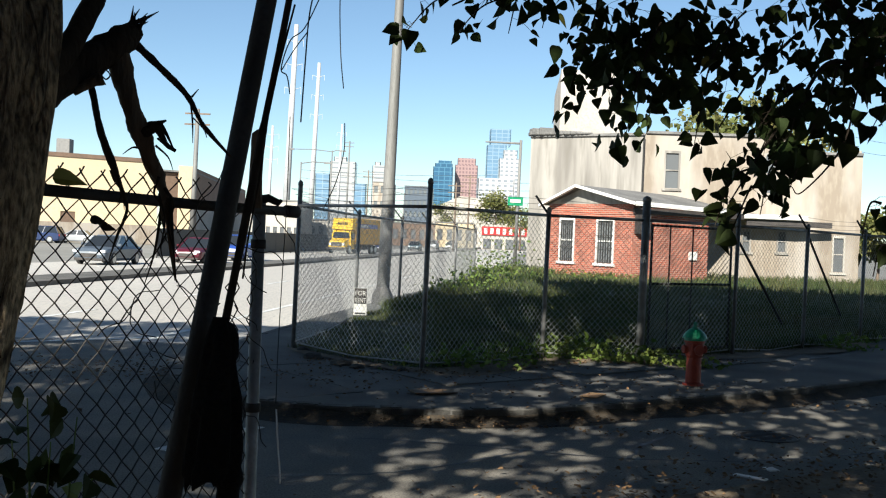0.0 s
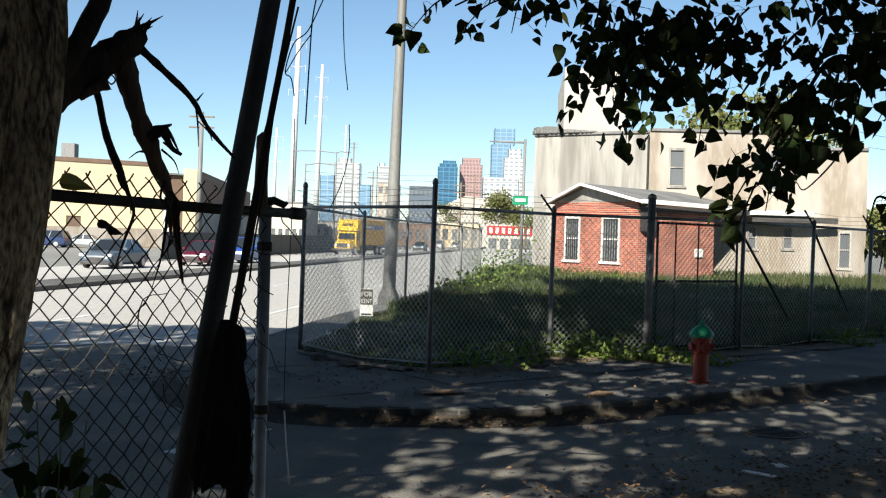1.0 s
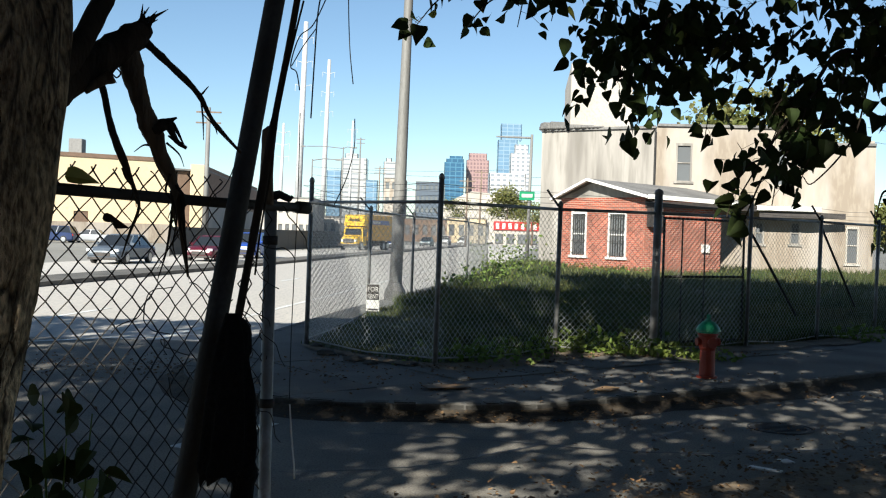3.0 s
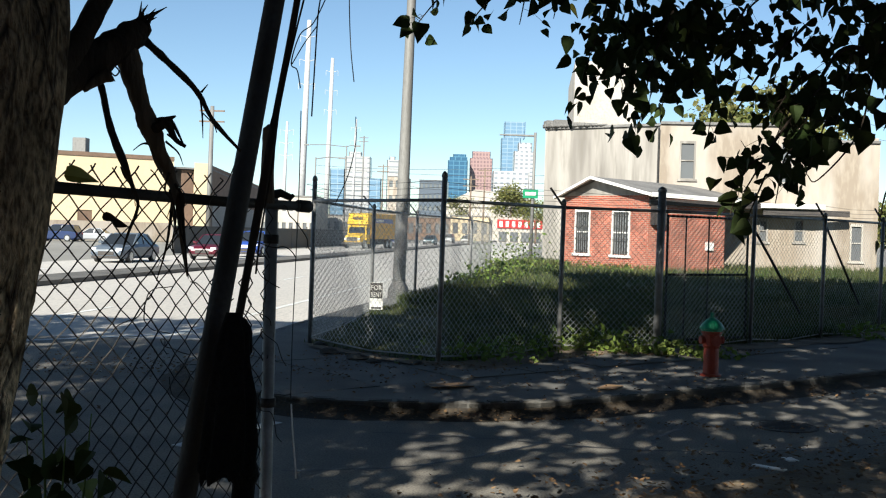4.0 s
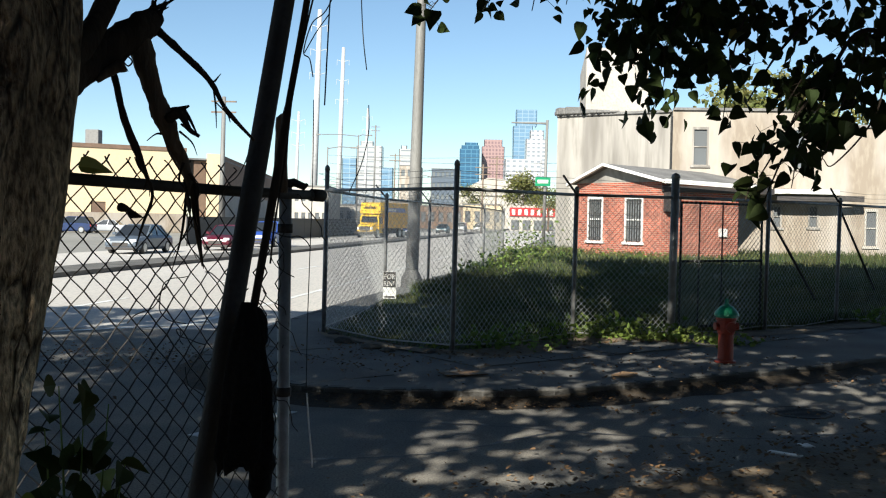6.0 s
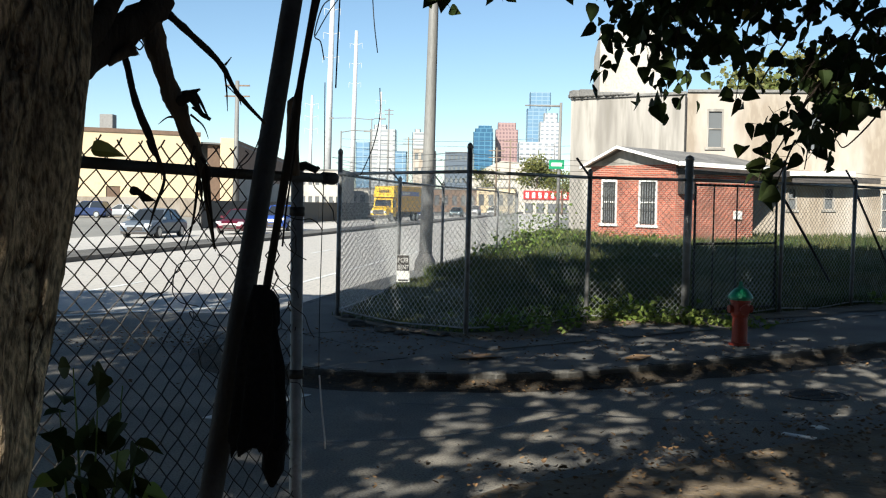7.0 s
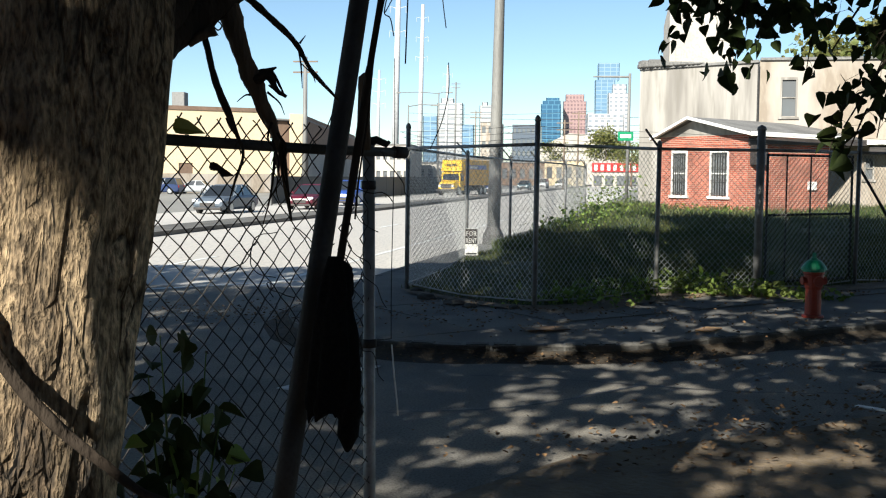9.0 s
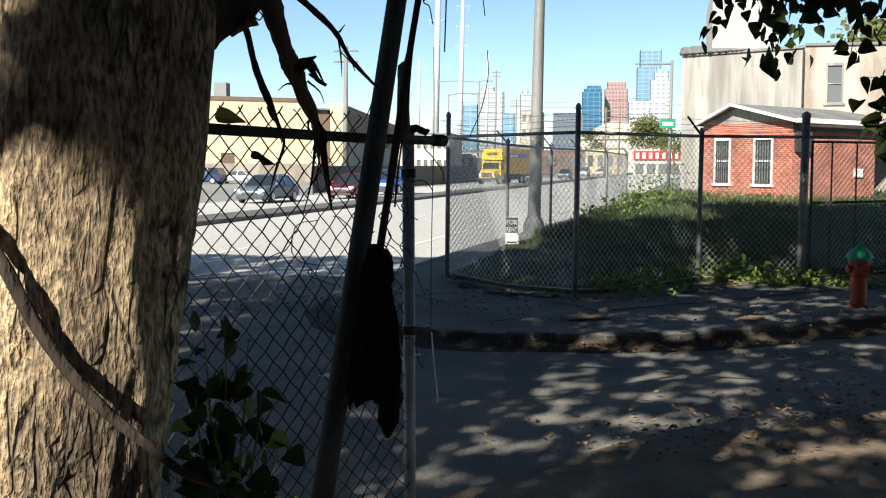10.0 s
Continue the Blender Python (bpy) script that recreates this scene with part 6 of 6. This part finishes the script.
name_sign = part("name_plate", bm, M["signgreen"], mast, "green street name plate")
bm = bmesh.new()
box(bm, (7.212, 91.75, 5.241), (8.147, 91.77, 5.536))
part("letter_bar", bm, M["white_paint"], name_sign)

UTIL = "timber utility pole with crossarms"
for bx, d, top in ((-24.232, 108, 14.172), (4.373, 170, 11.060), (7.743, 200, 14.377), (-14.090, 240, 17.028), (-23.458, 300, 28.839)):
    pale = bx < -20
    ob = plain_pole("utility_pole", "pale concrete utility pole" if pale else UTIL, "pole", (bx, d, -0.2), top, 0.3 if pale else 0.2, 0.2 if pale else 0.12, M["pole_grey"] if pale else M["pole_wood"], 0.012)
    for z in (top - 0.5, top - 1.6):
        bm = bmesh.new()
        box(bm, (bx - 1.3 + 0.012 * z, d - 0.06, z - 0.08), (bx + 1.3 + 0.012 * z, d + 0.06, z + 0.08))
        part("crossarm", bm, M["pole_wood"], ob)
random.seed(5)
for k, (x0, y0, d0, x1, y1, d1) in enumerate(((-13.162, 9.347, 130, 11.170, 8.088, 110), (-13.145, 8.506, 130, 11.190, 7.257, 110), (-13.128, 7.663, 130, 11.211, 6.425, 110), (-17.210, 10.316, 140, 7.301, 9.395, 120), (-17.189, 9.258, 140, 7.352, 7.258, 120), (23.006, 9.089, 60, 24.590, 7.318, 50), (23.031, 8.282, 60, 24.608, 6.779, 50))):
    bm = bmesh.new()
    a, b = Vector((x0, d0, y0)), Vector((x1, d1, y1))
    tube(bm, [a.lerp(b, t) - Vector((0, 0, 4 * 0.35 * t * (1 - t))) for t in np.linspace(0, 1, 9)], 0.022 if d0 > 100 else 0.012, 4)
    tagged(part("overhead_wire", bm, M["dull_steel"]), "dark overhead power line above the street", "cable", "overhead wires")

# ---- skyline ----


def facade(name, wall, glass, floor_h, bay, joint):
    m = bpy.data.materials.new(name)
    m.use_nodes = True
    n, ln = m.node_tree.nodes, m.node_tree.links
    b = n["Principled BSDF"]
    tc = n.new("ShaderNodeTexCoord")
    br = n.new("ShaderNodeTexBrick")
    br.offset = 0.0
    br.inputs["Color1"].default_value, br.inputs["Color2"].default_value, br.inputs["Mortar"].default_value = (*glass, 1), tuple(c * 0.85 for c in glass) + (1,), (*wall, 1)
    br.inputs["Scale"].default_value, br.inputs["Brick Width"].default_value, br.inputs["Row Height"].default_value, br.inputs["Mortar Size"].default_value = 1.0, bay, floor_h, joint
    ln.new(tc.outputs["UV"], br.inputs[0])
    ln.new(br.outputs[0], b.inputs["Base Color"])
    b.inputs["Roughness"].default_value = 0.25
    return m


# facade colours pale and close in tone: distance haze put into them
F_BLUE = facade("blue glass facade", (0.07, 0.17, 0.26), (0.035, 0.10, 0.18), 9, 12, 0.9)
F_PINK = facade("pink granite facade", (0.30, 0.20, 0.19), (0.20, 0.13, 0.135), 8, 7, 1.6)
F_GLASS = facade("haze-pale glass facade", (0.22, 0.30, 0.38), (0.14, 0.23, 0.33), 9, 14, 0.8)
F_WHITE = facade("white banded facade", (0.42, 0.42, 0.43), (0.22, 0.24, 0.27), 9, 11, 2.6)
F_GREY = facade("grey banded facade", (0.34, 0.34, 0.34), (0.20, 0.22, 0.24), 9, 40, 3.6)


def skyscraper(label, steps, depth, material):
    """steps: (x0, x1, z0, z1) boxes stacked on one another."""
    ob = thing("skyscraper", ((steps[0][0] + steps[0][1]) / 2, depth, -0.2), label, "skyscraper", "city skyline")
    for i, (x0, x1, z0, z1) in enumerate(steps):
        bm = bmesh.new()
        wall_faces(bm, (x0, depth), (x1, depth), z0, z1, 1.0)
        wall_faces(bm, (x1, depth), (x1, depth + (x1 - x0)), z0, z1, 1.0)
        wall_faces(bm, (x0, depth + (x1 - x0)), (x0, depth), z0, z1, 1.0)
        part("shaft" if i == 0 else "setback", bm, material, ob)
    return ob


D = 2200
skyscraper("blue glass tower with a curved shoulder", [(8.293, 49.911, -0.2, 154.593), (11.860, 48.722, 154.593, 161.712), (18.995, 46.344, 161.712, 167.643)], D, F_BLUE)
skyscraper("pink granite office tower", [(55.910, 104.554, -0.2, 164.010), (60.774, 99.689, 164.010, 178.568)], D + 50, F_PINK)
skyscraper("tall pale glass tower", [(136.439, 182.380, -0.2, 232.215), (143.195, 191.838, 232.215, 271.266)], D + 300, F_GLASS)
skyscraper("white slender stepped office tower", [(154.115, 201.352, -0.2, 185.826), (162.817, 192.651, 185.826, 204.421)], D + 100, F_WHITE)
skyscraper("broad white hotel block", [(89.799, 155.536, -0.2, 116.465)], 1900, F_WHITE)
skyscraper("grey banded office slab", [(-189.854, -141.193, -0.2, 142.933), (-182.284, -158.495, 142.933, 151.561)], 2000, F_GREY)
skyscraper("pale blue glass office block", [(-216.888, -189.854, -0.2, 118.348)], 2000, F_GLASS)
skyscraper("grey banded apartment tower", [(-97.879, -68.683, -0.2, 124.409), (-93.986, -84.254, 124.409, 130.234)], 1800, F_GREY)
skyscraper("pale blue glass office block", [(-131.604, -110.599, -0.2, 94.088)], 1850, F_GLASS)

# ---- trees behind ----


def far_tree(base, top, radius, leaves, label, seed, material, trunk_h=0.35):
    random.seed(seed)
    ob = thing("tree", base, label, "tree")
    h = top - base[2]
    limb("trunk", [base, (base[0] + 0.1, base[1], base[2] + h * trunk_h), (base[0], base[1], base[2] + h * 0.75)], [h * 0.025, h * 0.02, h * 0.008], M["pole_wood"], ob, 8)
    vs, fs = [], []
    centres = [(Vector((random.gauss(0, 0.42), random.gauss(0, 0.4), random.uniform(-0.55, 0.75)))) for _ in range(16)]
    for k in range(leaves):
        c = random.choice(centres)
        d = Vector((random.gauss(0, 0.2), random.gauss(0, 0.2), random.gauss(0, 0.16)))
        q = c + d
        p = Vector((base[0] + q.x * radius, base[1] + q.y * radius, base[2] + h * 0.64 + q.z * h * 0.36))
        m = Matrix.Translation(p) @ leaf_turn(0.3)
        ln = radius * 0.09 * random.uniform(0.6, 1.4)
        i = len(vs)
        vs += [m @ Vector(v) for v in ((0, 0, 0), (-0.45 * ln, 0.4 * ln, 0.1 * ln), (0, ln, 0), (0.45 * ln, 0.4 * ln, 0.1 * ln))]
        fs += [(i, i + 1, i + 2), (i, i + 2, i + 3)]
    me = bpy.data.meshes.new("crown")
    me.from_pydata([tuple(v) for v in vs], [], fs)
    me.materials.append(material)
    cr = new("crown", me)
    cr.parent = ob
    cr.matrix_parent_inverse = Matrix.Translation(-ob.location)
    tagged(cr, kind="stuff")


YG = "yellow-green tree showing above the rooftops"
far_tree((22.886, 78, 0.0), 13.735, 4.6, 4200, YG, 61, M["far_leaf"])
far_tree((20.879, 80, 0.0), 11.952, 2.6, 1800, YG, 62, M["far_leaf"])
far_tree((27.876, 79, 0.0), 11.978, 2.6, 1800, YG, 63, M["far_leaf"])
far_tree((18.213, 280, -0.2), 15.196, 6.5, 2600, "yellow-green street tree far along the avenue", 64, M["far_leaf"])
far_tree((20.561, 230, -0.2), 10.316, 4.5, 1600, "green street tree far along the avenue", 65, M["far_leaf"])
far_tree((5.230, 320, -0.2), 13.136, 4.5, 1500, "green street tree far along the avenue", 66, M["far_leaf"])
far_tree((26.138, 60, 0.2), 3.979, 2.4, 2200, "leafy green garden tree beside the house", 67, M["far_leaf"])
far_tree((26.208, 58, 0.2), 4.553, 2.6, 2200, "leafy green garden tree beside the house", 68, M["far_leaf"])
# ---- grass and weeds in the lot ----


def in_lot(x, y):
    """Behind the fence lines and in front of the houses."""
    if x < 0:
        if y < 14.04 + (16.13 - 14.04) * (-x / 2.0):
            return False
    left = np.interp(y, [14.0, 16.13, 22.08, 26.5, 29.4, 34.0, 41.8, 60], [0.0, -2.0, -1.46, -0.65, 0.05, 0.95, 1.95, 5.0])
    front = np.interp(x, [0.0, 1.84, 3.46, 5.3, 7.05, 8.9, 12.2, 15.5, 34], [14.04, 16.0, 16.55, 17.75, 19.25, 21.1, 24.3, 27.5, 41])
    return x > left and y > (front if x >= 0 else 0)


def lot_height(x, y):
    front = np.interp(x, [-2, 0.0, 1.84, 3.46, 5.3, 7.05, 8.9, 12.2, 15.5, 34], [16.1, 14.04, 16.0, 16.55, 17.75, 19.25, 21.1, 24.3, 27.5, 41])
    return 0.0 + 0.34 * min(1.0, max(0.0, (y - front) / (57 - front)) * 1.3)


def blades(name, count, seed, region, height, material, label, width=0.012, keep=None):
    random.seed(seed)
    vs, fs = [], []
    made = tries = 0
    while made < count and tries < count * 30:
        tries += 1
        x, y = random.uniform(*region[0]), random.uniform(*region[1])
        if keep and not keep(x, y):
            continue
        made += 1
        z = lot_height(x, y) - 0.02 if in_lot(x, y) else -0.01
        low = 0.3 if (x < 0.2 and y < 24) else 1.0
        dense = low * 0.6 + low * 0.8 * (noise.noise(Vector((x * 0.6, y * 0.6, 1))) + 0.5)
        for b in range(5):
            h = height * random.uniform(0.4, 1.2) * dense
            a = random.uniform(0, 2 * math.pi)
            dx, dy = math.cos(a), math.sin(a)
            lean = random.uniform(0.1, 0.6) * h
            px_, py_ = x + random.gauss(0, 0.05), y + random.gauss(0, 0.05)
            w = width * random.uniform(0.6, 1.5)
            i = len(vs)
            vs += [(px_ - dy * w, py_ + dx * w, z), (px_ + dy * w, py_ - dx * w, z), (px_ + dx * lean * 0.4 + dy * w * 0.7, py_ + dy * lean * 0.4 - dx * w * 0.7, z + h * 0.6), (px_ + dx * lean, py_ + dy * lean, z + h)]
            fs += [(i, i + 1, i + 2), (i, i + 2, i + 3)]
    me = bpy.data.meshes.new(name)
    me.from_pydata(vs, [], fs)
    me.materials.append(material)
    tagged(new(name, me), label, "grass", kind="stuff")


blades("lot_grass", 16000, 71, ((-2, 12), (14, 30)), 0.22, M["grass"], "long uncut grass in the vacant lot", 0.008, in_lot)
blades("lot_grass", 9000, 72, ((-1, 30), (26, 57)), 0.30, M["grass"], "long uncut grass in the vacant lot", 0.012, in_lot)


def weeds(name, count, seed, spots, material, label, size=0.07):
    random.seed(seed)
    bm = bmesh.new()
    for k in range(count):
        cx, cy, r, hgt = random.choice(spots)
        x, y = cx + random.gauss(0, r), cy + random.gauss(0, r * 0.5)
        z = max(lot_height(x, y) if in_lot(x, y) else 0.0, 0) + random.random() ** 1.5 * hgt
        ln = size * random.uniform(0.5, 1.3)
        leaf_shape(bm, Matrix.Translation((x, y, z)) @ leaf_turn(0.0), ln, ln * 0.6, 0.3, 0.3)
    tagged(part(name, bm, material), label, "weeds", kind="stuff")


weeds("weeds", 1500, 74, [(2.6, 16.1, 0.45, 0.4), (3.2, 15.9, 0.35, 0.25), (2.2, 16.2, 0.35, 0.35), (0.6, 14.5, 0.4, 0.25), (1.2, 15.3, 0.4, 0.3), (8.0, 19.6, 0.3, 0.3), (4.0, 15.7, 0.3, 0.15)], M["weed"], "bright broad-leaved weeds along the foot of the fence", 0.09)
weeds("weeds", 1500, 75, [(1.2, 33, 0.5, 0.6), (2.0, 36, 0.6, 0.8), (0.6, 30, 0.4, 0.5), (2.6, 40, 0.8, 1.6), (3.0, 43, 0.8, 1.4), (2.4, 38, 0.5, 1.2), (6.0, 45.0, 1.0, 0.4), (9.0, 44, 1.4, 0.3)], M["weed"], "tall pale weeds at the avenue end of the lot", 0.13)

# leaf litter and rubbish on the pavement, kerb and street
random.seed(77)


def litter(name, count, spots, material, label, size=0.04):
    bm = bmesh.new()
    for k in range(count):
        cx, cy, rx, ry, z = random.choice(spots)
        x, y = cx + random.gauss(0, rx), cy + random.gauss(0, ry)
        m = Matrix.Translation((x, y, z + random.uniform(0.004, 0.03))) @ Matrix.Rotation(random.uniform(0, 6.28), 4, "Z") @ Matrix.Rotation(random.uniform(-0.5, 0.5), 4, "X") @ Matrix.Rotation(random.uniform(-0.5, 0.5), 4, "Y")
        ln = size * random.uniform(0.6, 1.4)
        leaf_shape(bm, m, ln, ln * 0.8, 0.4, -0.2)
    tagged(part(name, bm, material), label, "leaf litter", kind="stuff")


M["dry_leaf"] = mat("dry fallen leaves", (0.20, 0.12, 0.055), (0.12, 0.07, 0.035), 6.0, 0.8, fine=20, random_tint=0.4)
litter("leaf_litter", 900, [(0.2, 12.6, 1.4, 0.8, 0.0), (2.5, 13.6, 1.2, 0.7, 0.0), (-1.0, 13.4, 0.8, 0.8, 0.0), (1.0, 10.7, 1.6, 0.12, -0.145), (4.8, 13.2, 1.2, 0.3, -0.145)], M["dry_leaf"], "dry brown leaves scattered over pavement and gutter")
hp_x, hp_y = (-3.973, 13.980, -0.150)[:2]
litter("leaf_litter", 1500, [(0.6, 7.0, 0.6, 0.35, -0.1), (1.7, 7.7, 0.6, 0.4, -0.1), (2.8, 8.5, 0.6, 0.45, -0.1), (3.6, 9.1, 0.6, 0.4, -0.1), (4.6, 9.8, 0.6, 0.4, -0.1), (2.4, 7.6, 0.9, 0.5, -0.1), (-4.2, 13.4, 0.9, 0.4, -0.12), (hp_x, hp_y, 0.9, 0.45, -0.09), (hp_x, hp_y, 1.2, 0.6, -0.1)], M["dry_leaf"], "dry brown leaves scattered over the near verge")

litter("leaf_litter", 700, [(0.3, 13.75, 0.35, 0.12, 0.0), (1.1, 14.7, 0.4, 0.15, 0.0), (1.9, 15.4, 0.4, 0.15, 0.0), (2.9, 15.8, 0.4, 0.15, 0.0), (-1.0, 14.5, 0.4, 0.2, 0.0), (4.6, 16.6, 0.5, 0.2, 0.0), (0.2, 10.75, 0.6, 0.1, -0.11), (1.6, 11.2, 0.5, 0.12, -0.11), (3.0, 12.1, 0.5, 0.12, -0.11)], M["dry_leaf"], "dry brown leaves gathered along fence and kerb")

# pale paving slabs of the corner, with open joints
random.seed(79)
for j in range(5):
    for i in range(9):
        x, y = -1.5 + i * 1.22 * math.cos(radians(38)) - j * 1.22 * math.sin(radians(38)), 12.0 + i * 1.22 * math.sin(radians(38)) + j * 1.22 * math.cos(radians(38))
        c = Vector((x, y))
        if in_lot(x, y + 0.2) or in_lot(x + 0.4, y + 0.6):
            continue
        near_kerb = min((Vector((p.x, p.y)) - c).length for p in CORNER)
        inside = y > np.interp(x, [-3.2, -2.9, -1.6, 0.1, 1.3, 2.6, 4.4, 6.2, 14], [15, 12.3, 11.0, 10.88, 11.2, 12.0, 13.2, 14.65, 21]) and x > np.interp(y, [11, 12.3, 15, 22.5, 32], [-1.6, -2.9, -3.2, -2.3, -0.75])
        if near_kerb < 0.9 or not inside:
            continue
        bm = bmesh.new()
        s = 0.6
        tl = Vector((random.gauss(0, 0.006), random.gauss(0, 0.006)))
        z = random.uniform(0.002, 0.014)
        rot = Matrix.Rotation(radians(38), 2)
        cs = [c + rot @ Vector(q) for q in ((-s, -s), (s, -s), (s, s), (-s, s))]
        top = [bm.verts.new((q.x, q.y, z + tl.x * k_[0] + tl.y * k_[1])) for q, k_ in zip(cs, ((-1, -1), (1, -1), (1, 1), (-1, 1)))]
        low = [bm.verts.new((q.x, q.y, -0.05)) for q in cs]
        bm.faces.new(top)
        for k in range(4):
            bm.faces.new((low[k], low[(k + 1) % 4], top[(k + 1) % 4], top[k]))
        part("paving_slab", bm, M["concrete"], walkway)

# storm drain grate by the kerb
grate = thing("storm_drain", (1.9, 11.2, -0.15), "rusty iron storm drain grate in the gutter", "drain")
gd = Vector((0.85, 0.5, 0)).normalized()
gn = Vector((-gd.y, gd.x, 0))
for k in range(12):
    c = Vector((1.3, 10.85, -0.142)) + gd * 0.09 * k
    bm = bmesh.new()
    tube(bm, [c, c + gn * 0.28], 0.014, 4)
    part("bar", bm, M["dull_steel"], grate)

# manhole cover and tar-filled cracks in the side street
bm = bmesh.new()
tube(bm, [(3.62, 10.81, -0.16), (3.62, 10.81, -0.138), (3.62, 10.81, -0.136)], [0.31, 0.31, 0.29], 28)
cover = part("manhole_cover", bm, M["dull_steel"])
tagged(cover, "round dark iron manhole cover set in the asphalt", "manhole cover")
bm = bmesh.new()
tube(bm, [(3.62 + 0.33 * math.cos(k * math.pi / 14), 10.81 + 0.33 * math.sin(k * math.pi / 14), -0.145) for k in range(29)], 0.012, 5)
part("ring", bm, M["dull_steel"], cover)
for k in range(-3, 4):
    bm = bmesh.new()
    w = math.sqrt(0.26 ** 2 - (k * 0.075) ** 2)
    box(bm, (3.62 - w, 10.81 + k * 0.075 - 0.012, -0.138), (3.62 + w, 10.81 + k * 0.075 + 0.012, -0.131))
    part("rib", bm, M["dull_steel"], cover)
M["tar"] = mat("tar seam", (0.018, 0.018, 0.019), (0.03, 0.029, 0.028), 3.0, 0.6, fine=30)
random.seed(83)
for pts in (((-0.6, 9.9), (0.14, 9.8), (1.0, 9.6), (1.9, 9.4), (3.0, 9.5), (4.4, 10.1), (7.0, 11.8)), ((1.9, 9.4), (2.2, 10.1), (2.9, 11.2)), ((-1.2, 8.2), (-0.2, 8.5), (0.6, 9.2), (1.0, 9.6))):
    bm = bmesh.new()
    line = smooth_path([(x, y, -0.143) for x, y in pts], 9)
    edge = []
    for p, q in zip(line, line[1:] + [line[-1] * 2 - line[-2]]):
        d = (q - p).normalized()
        n = Vector((-d.y, d.x, 0))
        mid_ = p + n * random.gauss(0, 0.012)
        w = random.uniform(0.012, 0.03)
        edge.append((bm.verts.new(mid_ - n * w), bm.verts.new(mid_ + n * w)))
    for (a0, a1), (b0, b1) in zip(edge, edge[1:]):
        bm.faces.new((a0, b0, b1, a1))
    tagged(part("tar_seam", bm, M["tar"]), "dark tar-filled crack across the asphalt", "road seam", kind="structure")

# bare earth between the paving and the fence
bm = bmesh.new()
random.seed(84)
inner, outer = [], []
for p in smooth_path([(x, y, 0) for x, y in ((-2.1, 15.9), (0.0, 13.95), (1.84, 15.9), (3.46, 16.45), (5.3, 17.65), (7.05, 19.15), (8.9, 21.0))], 8):
    w = 0.55 + 0.3 * noise.noise(p * 0.9)
    inner.append(bm.verts.new((p.x, p.y + 0.15, 0.03)))
    outer.append(bm.verts.new((p.x + 0.45 * w, p.y - 0.8 * w, 0.017 if p.x > -0.4 else 0.0165)))
for i in range(len(inner) - 1):
    bm.faces.new((outer[i], outer[i + 1], inner[i + 1], inner[i]))
tagged(part("fence_verge", bm, M["soil"], smooth=True), "strip of bare littered earth along the fence foot", "ground", kind="structure")

# near verge: earth and broken paving on the camera's side
bm = bmesh.new()
slab(bm, [(-12, -14), (-3.5, 1.0), (-0.9, 5.4), (0.3, 6.9), (1.6, 7.6), (2.6, 8.3), (4.2, 9.4), (9.0, 13.0), (30, 28.8), (34, 12), (8, -14)], -0.3, -0.10)
tagged(part("near_pavement", bm, M["soil"]), "littered earth and broken paving of the near pavement", "pavement", kind="structure")

# unseen wall added behind the camera to block light from the sky
bm = bmesh.new()
wall_faces(bm, (45, -14), (-40, -14), -0.2, 8.0, 0.4)
tagged(part("sky_block_wall", bm, M["brick"]), "unseen plain brick wall added behind the camera to block sky light", "wall", kind="structure")

# broken stones along the fence foot
random.seed(91)


def stone(place, size, seed):
    random.seed(seed)
    bm = bmesh.new()
    bmesh.ops.create_icosphere(bm, subdivisions=2, radius=1.0)
    for v in bm.verts:
        n = 1 + 0.35 * noise.noise(v.co * 1.3 + Vector((seed, 0, 0)))
        v.co = Vector((v.co.x * size[0], v.co.y * size[1], v.co.z * size[2])) * n + Vector(place)
    tagged(part("stone", bm, M["kerb"]), "broken lump of grey concrete by the fence", "stone", "broken concrete")


for k, (px_, sz) in enumerate((((-1.532, 14.822, 0.030), (0.16, 0.1, 0.07)), ((-1.083, 14.236, 0.030), (0.2, 0.1, 0.06)), ((-0.873, 13.979, 0.020), (0.1, 0.08, 0.05)), ((-0.263, 13.847, 0.020), (0.08, 0.06, 0.05)), ((-1.800, 15.750, 0.020), (0.1, 0.07, 0.06)))):
    stone(px_, sz, k)

# flattened cardboard scraps in the gutter and a pale paper scrap on the street
for k, (px_, sz, m) in enumerate((((0.136, 12.008, 0.012), (0.26, 0.14), "dry_leaf"), ((2.027, 12.207, 0.012), (0.18, 0.1), "dry_leaf"), ((3.086, 9.035, -0.120), (0.07, 0.05), "white_paint"), ((2.75, 8.55, -0.09), (0.14, 0.035), "white_paint"))):
    bm = bmesh.new()
    box(bm, (px_[0] - sz[0], px_[1] - sz[1], px_[2]), (px_[0] + sz[0], px_[1] + sz[1], px_[2] + 0.012), turn=20 + 40 * k, bevel=0.004)
    tagged(part("scrap", bm, M[m]), "crumpled scrap of brown card on the pavement" if m == "dry_leaf" else "small pale paper scrap on the street", "rubbish")
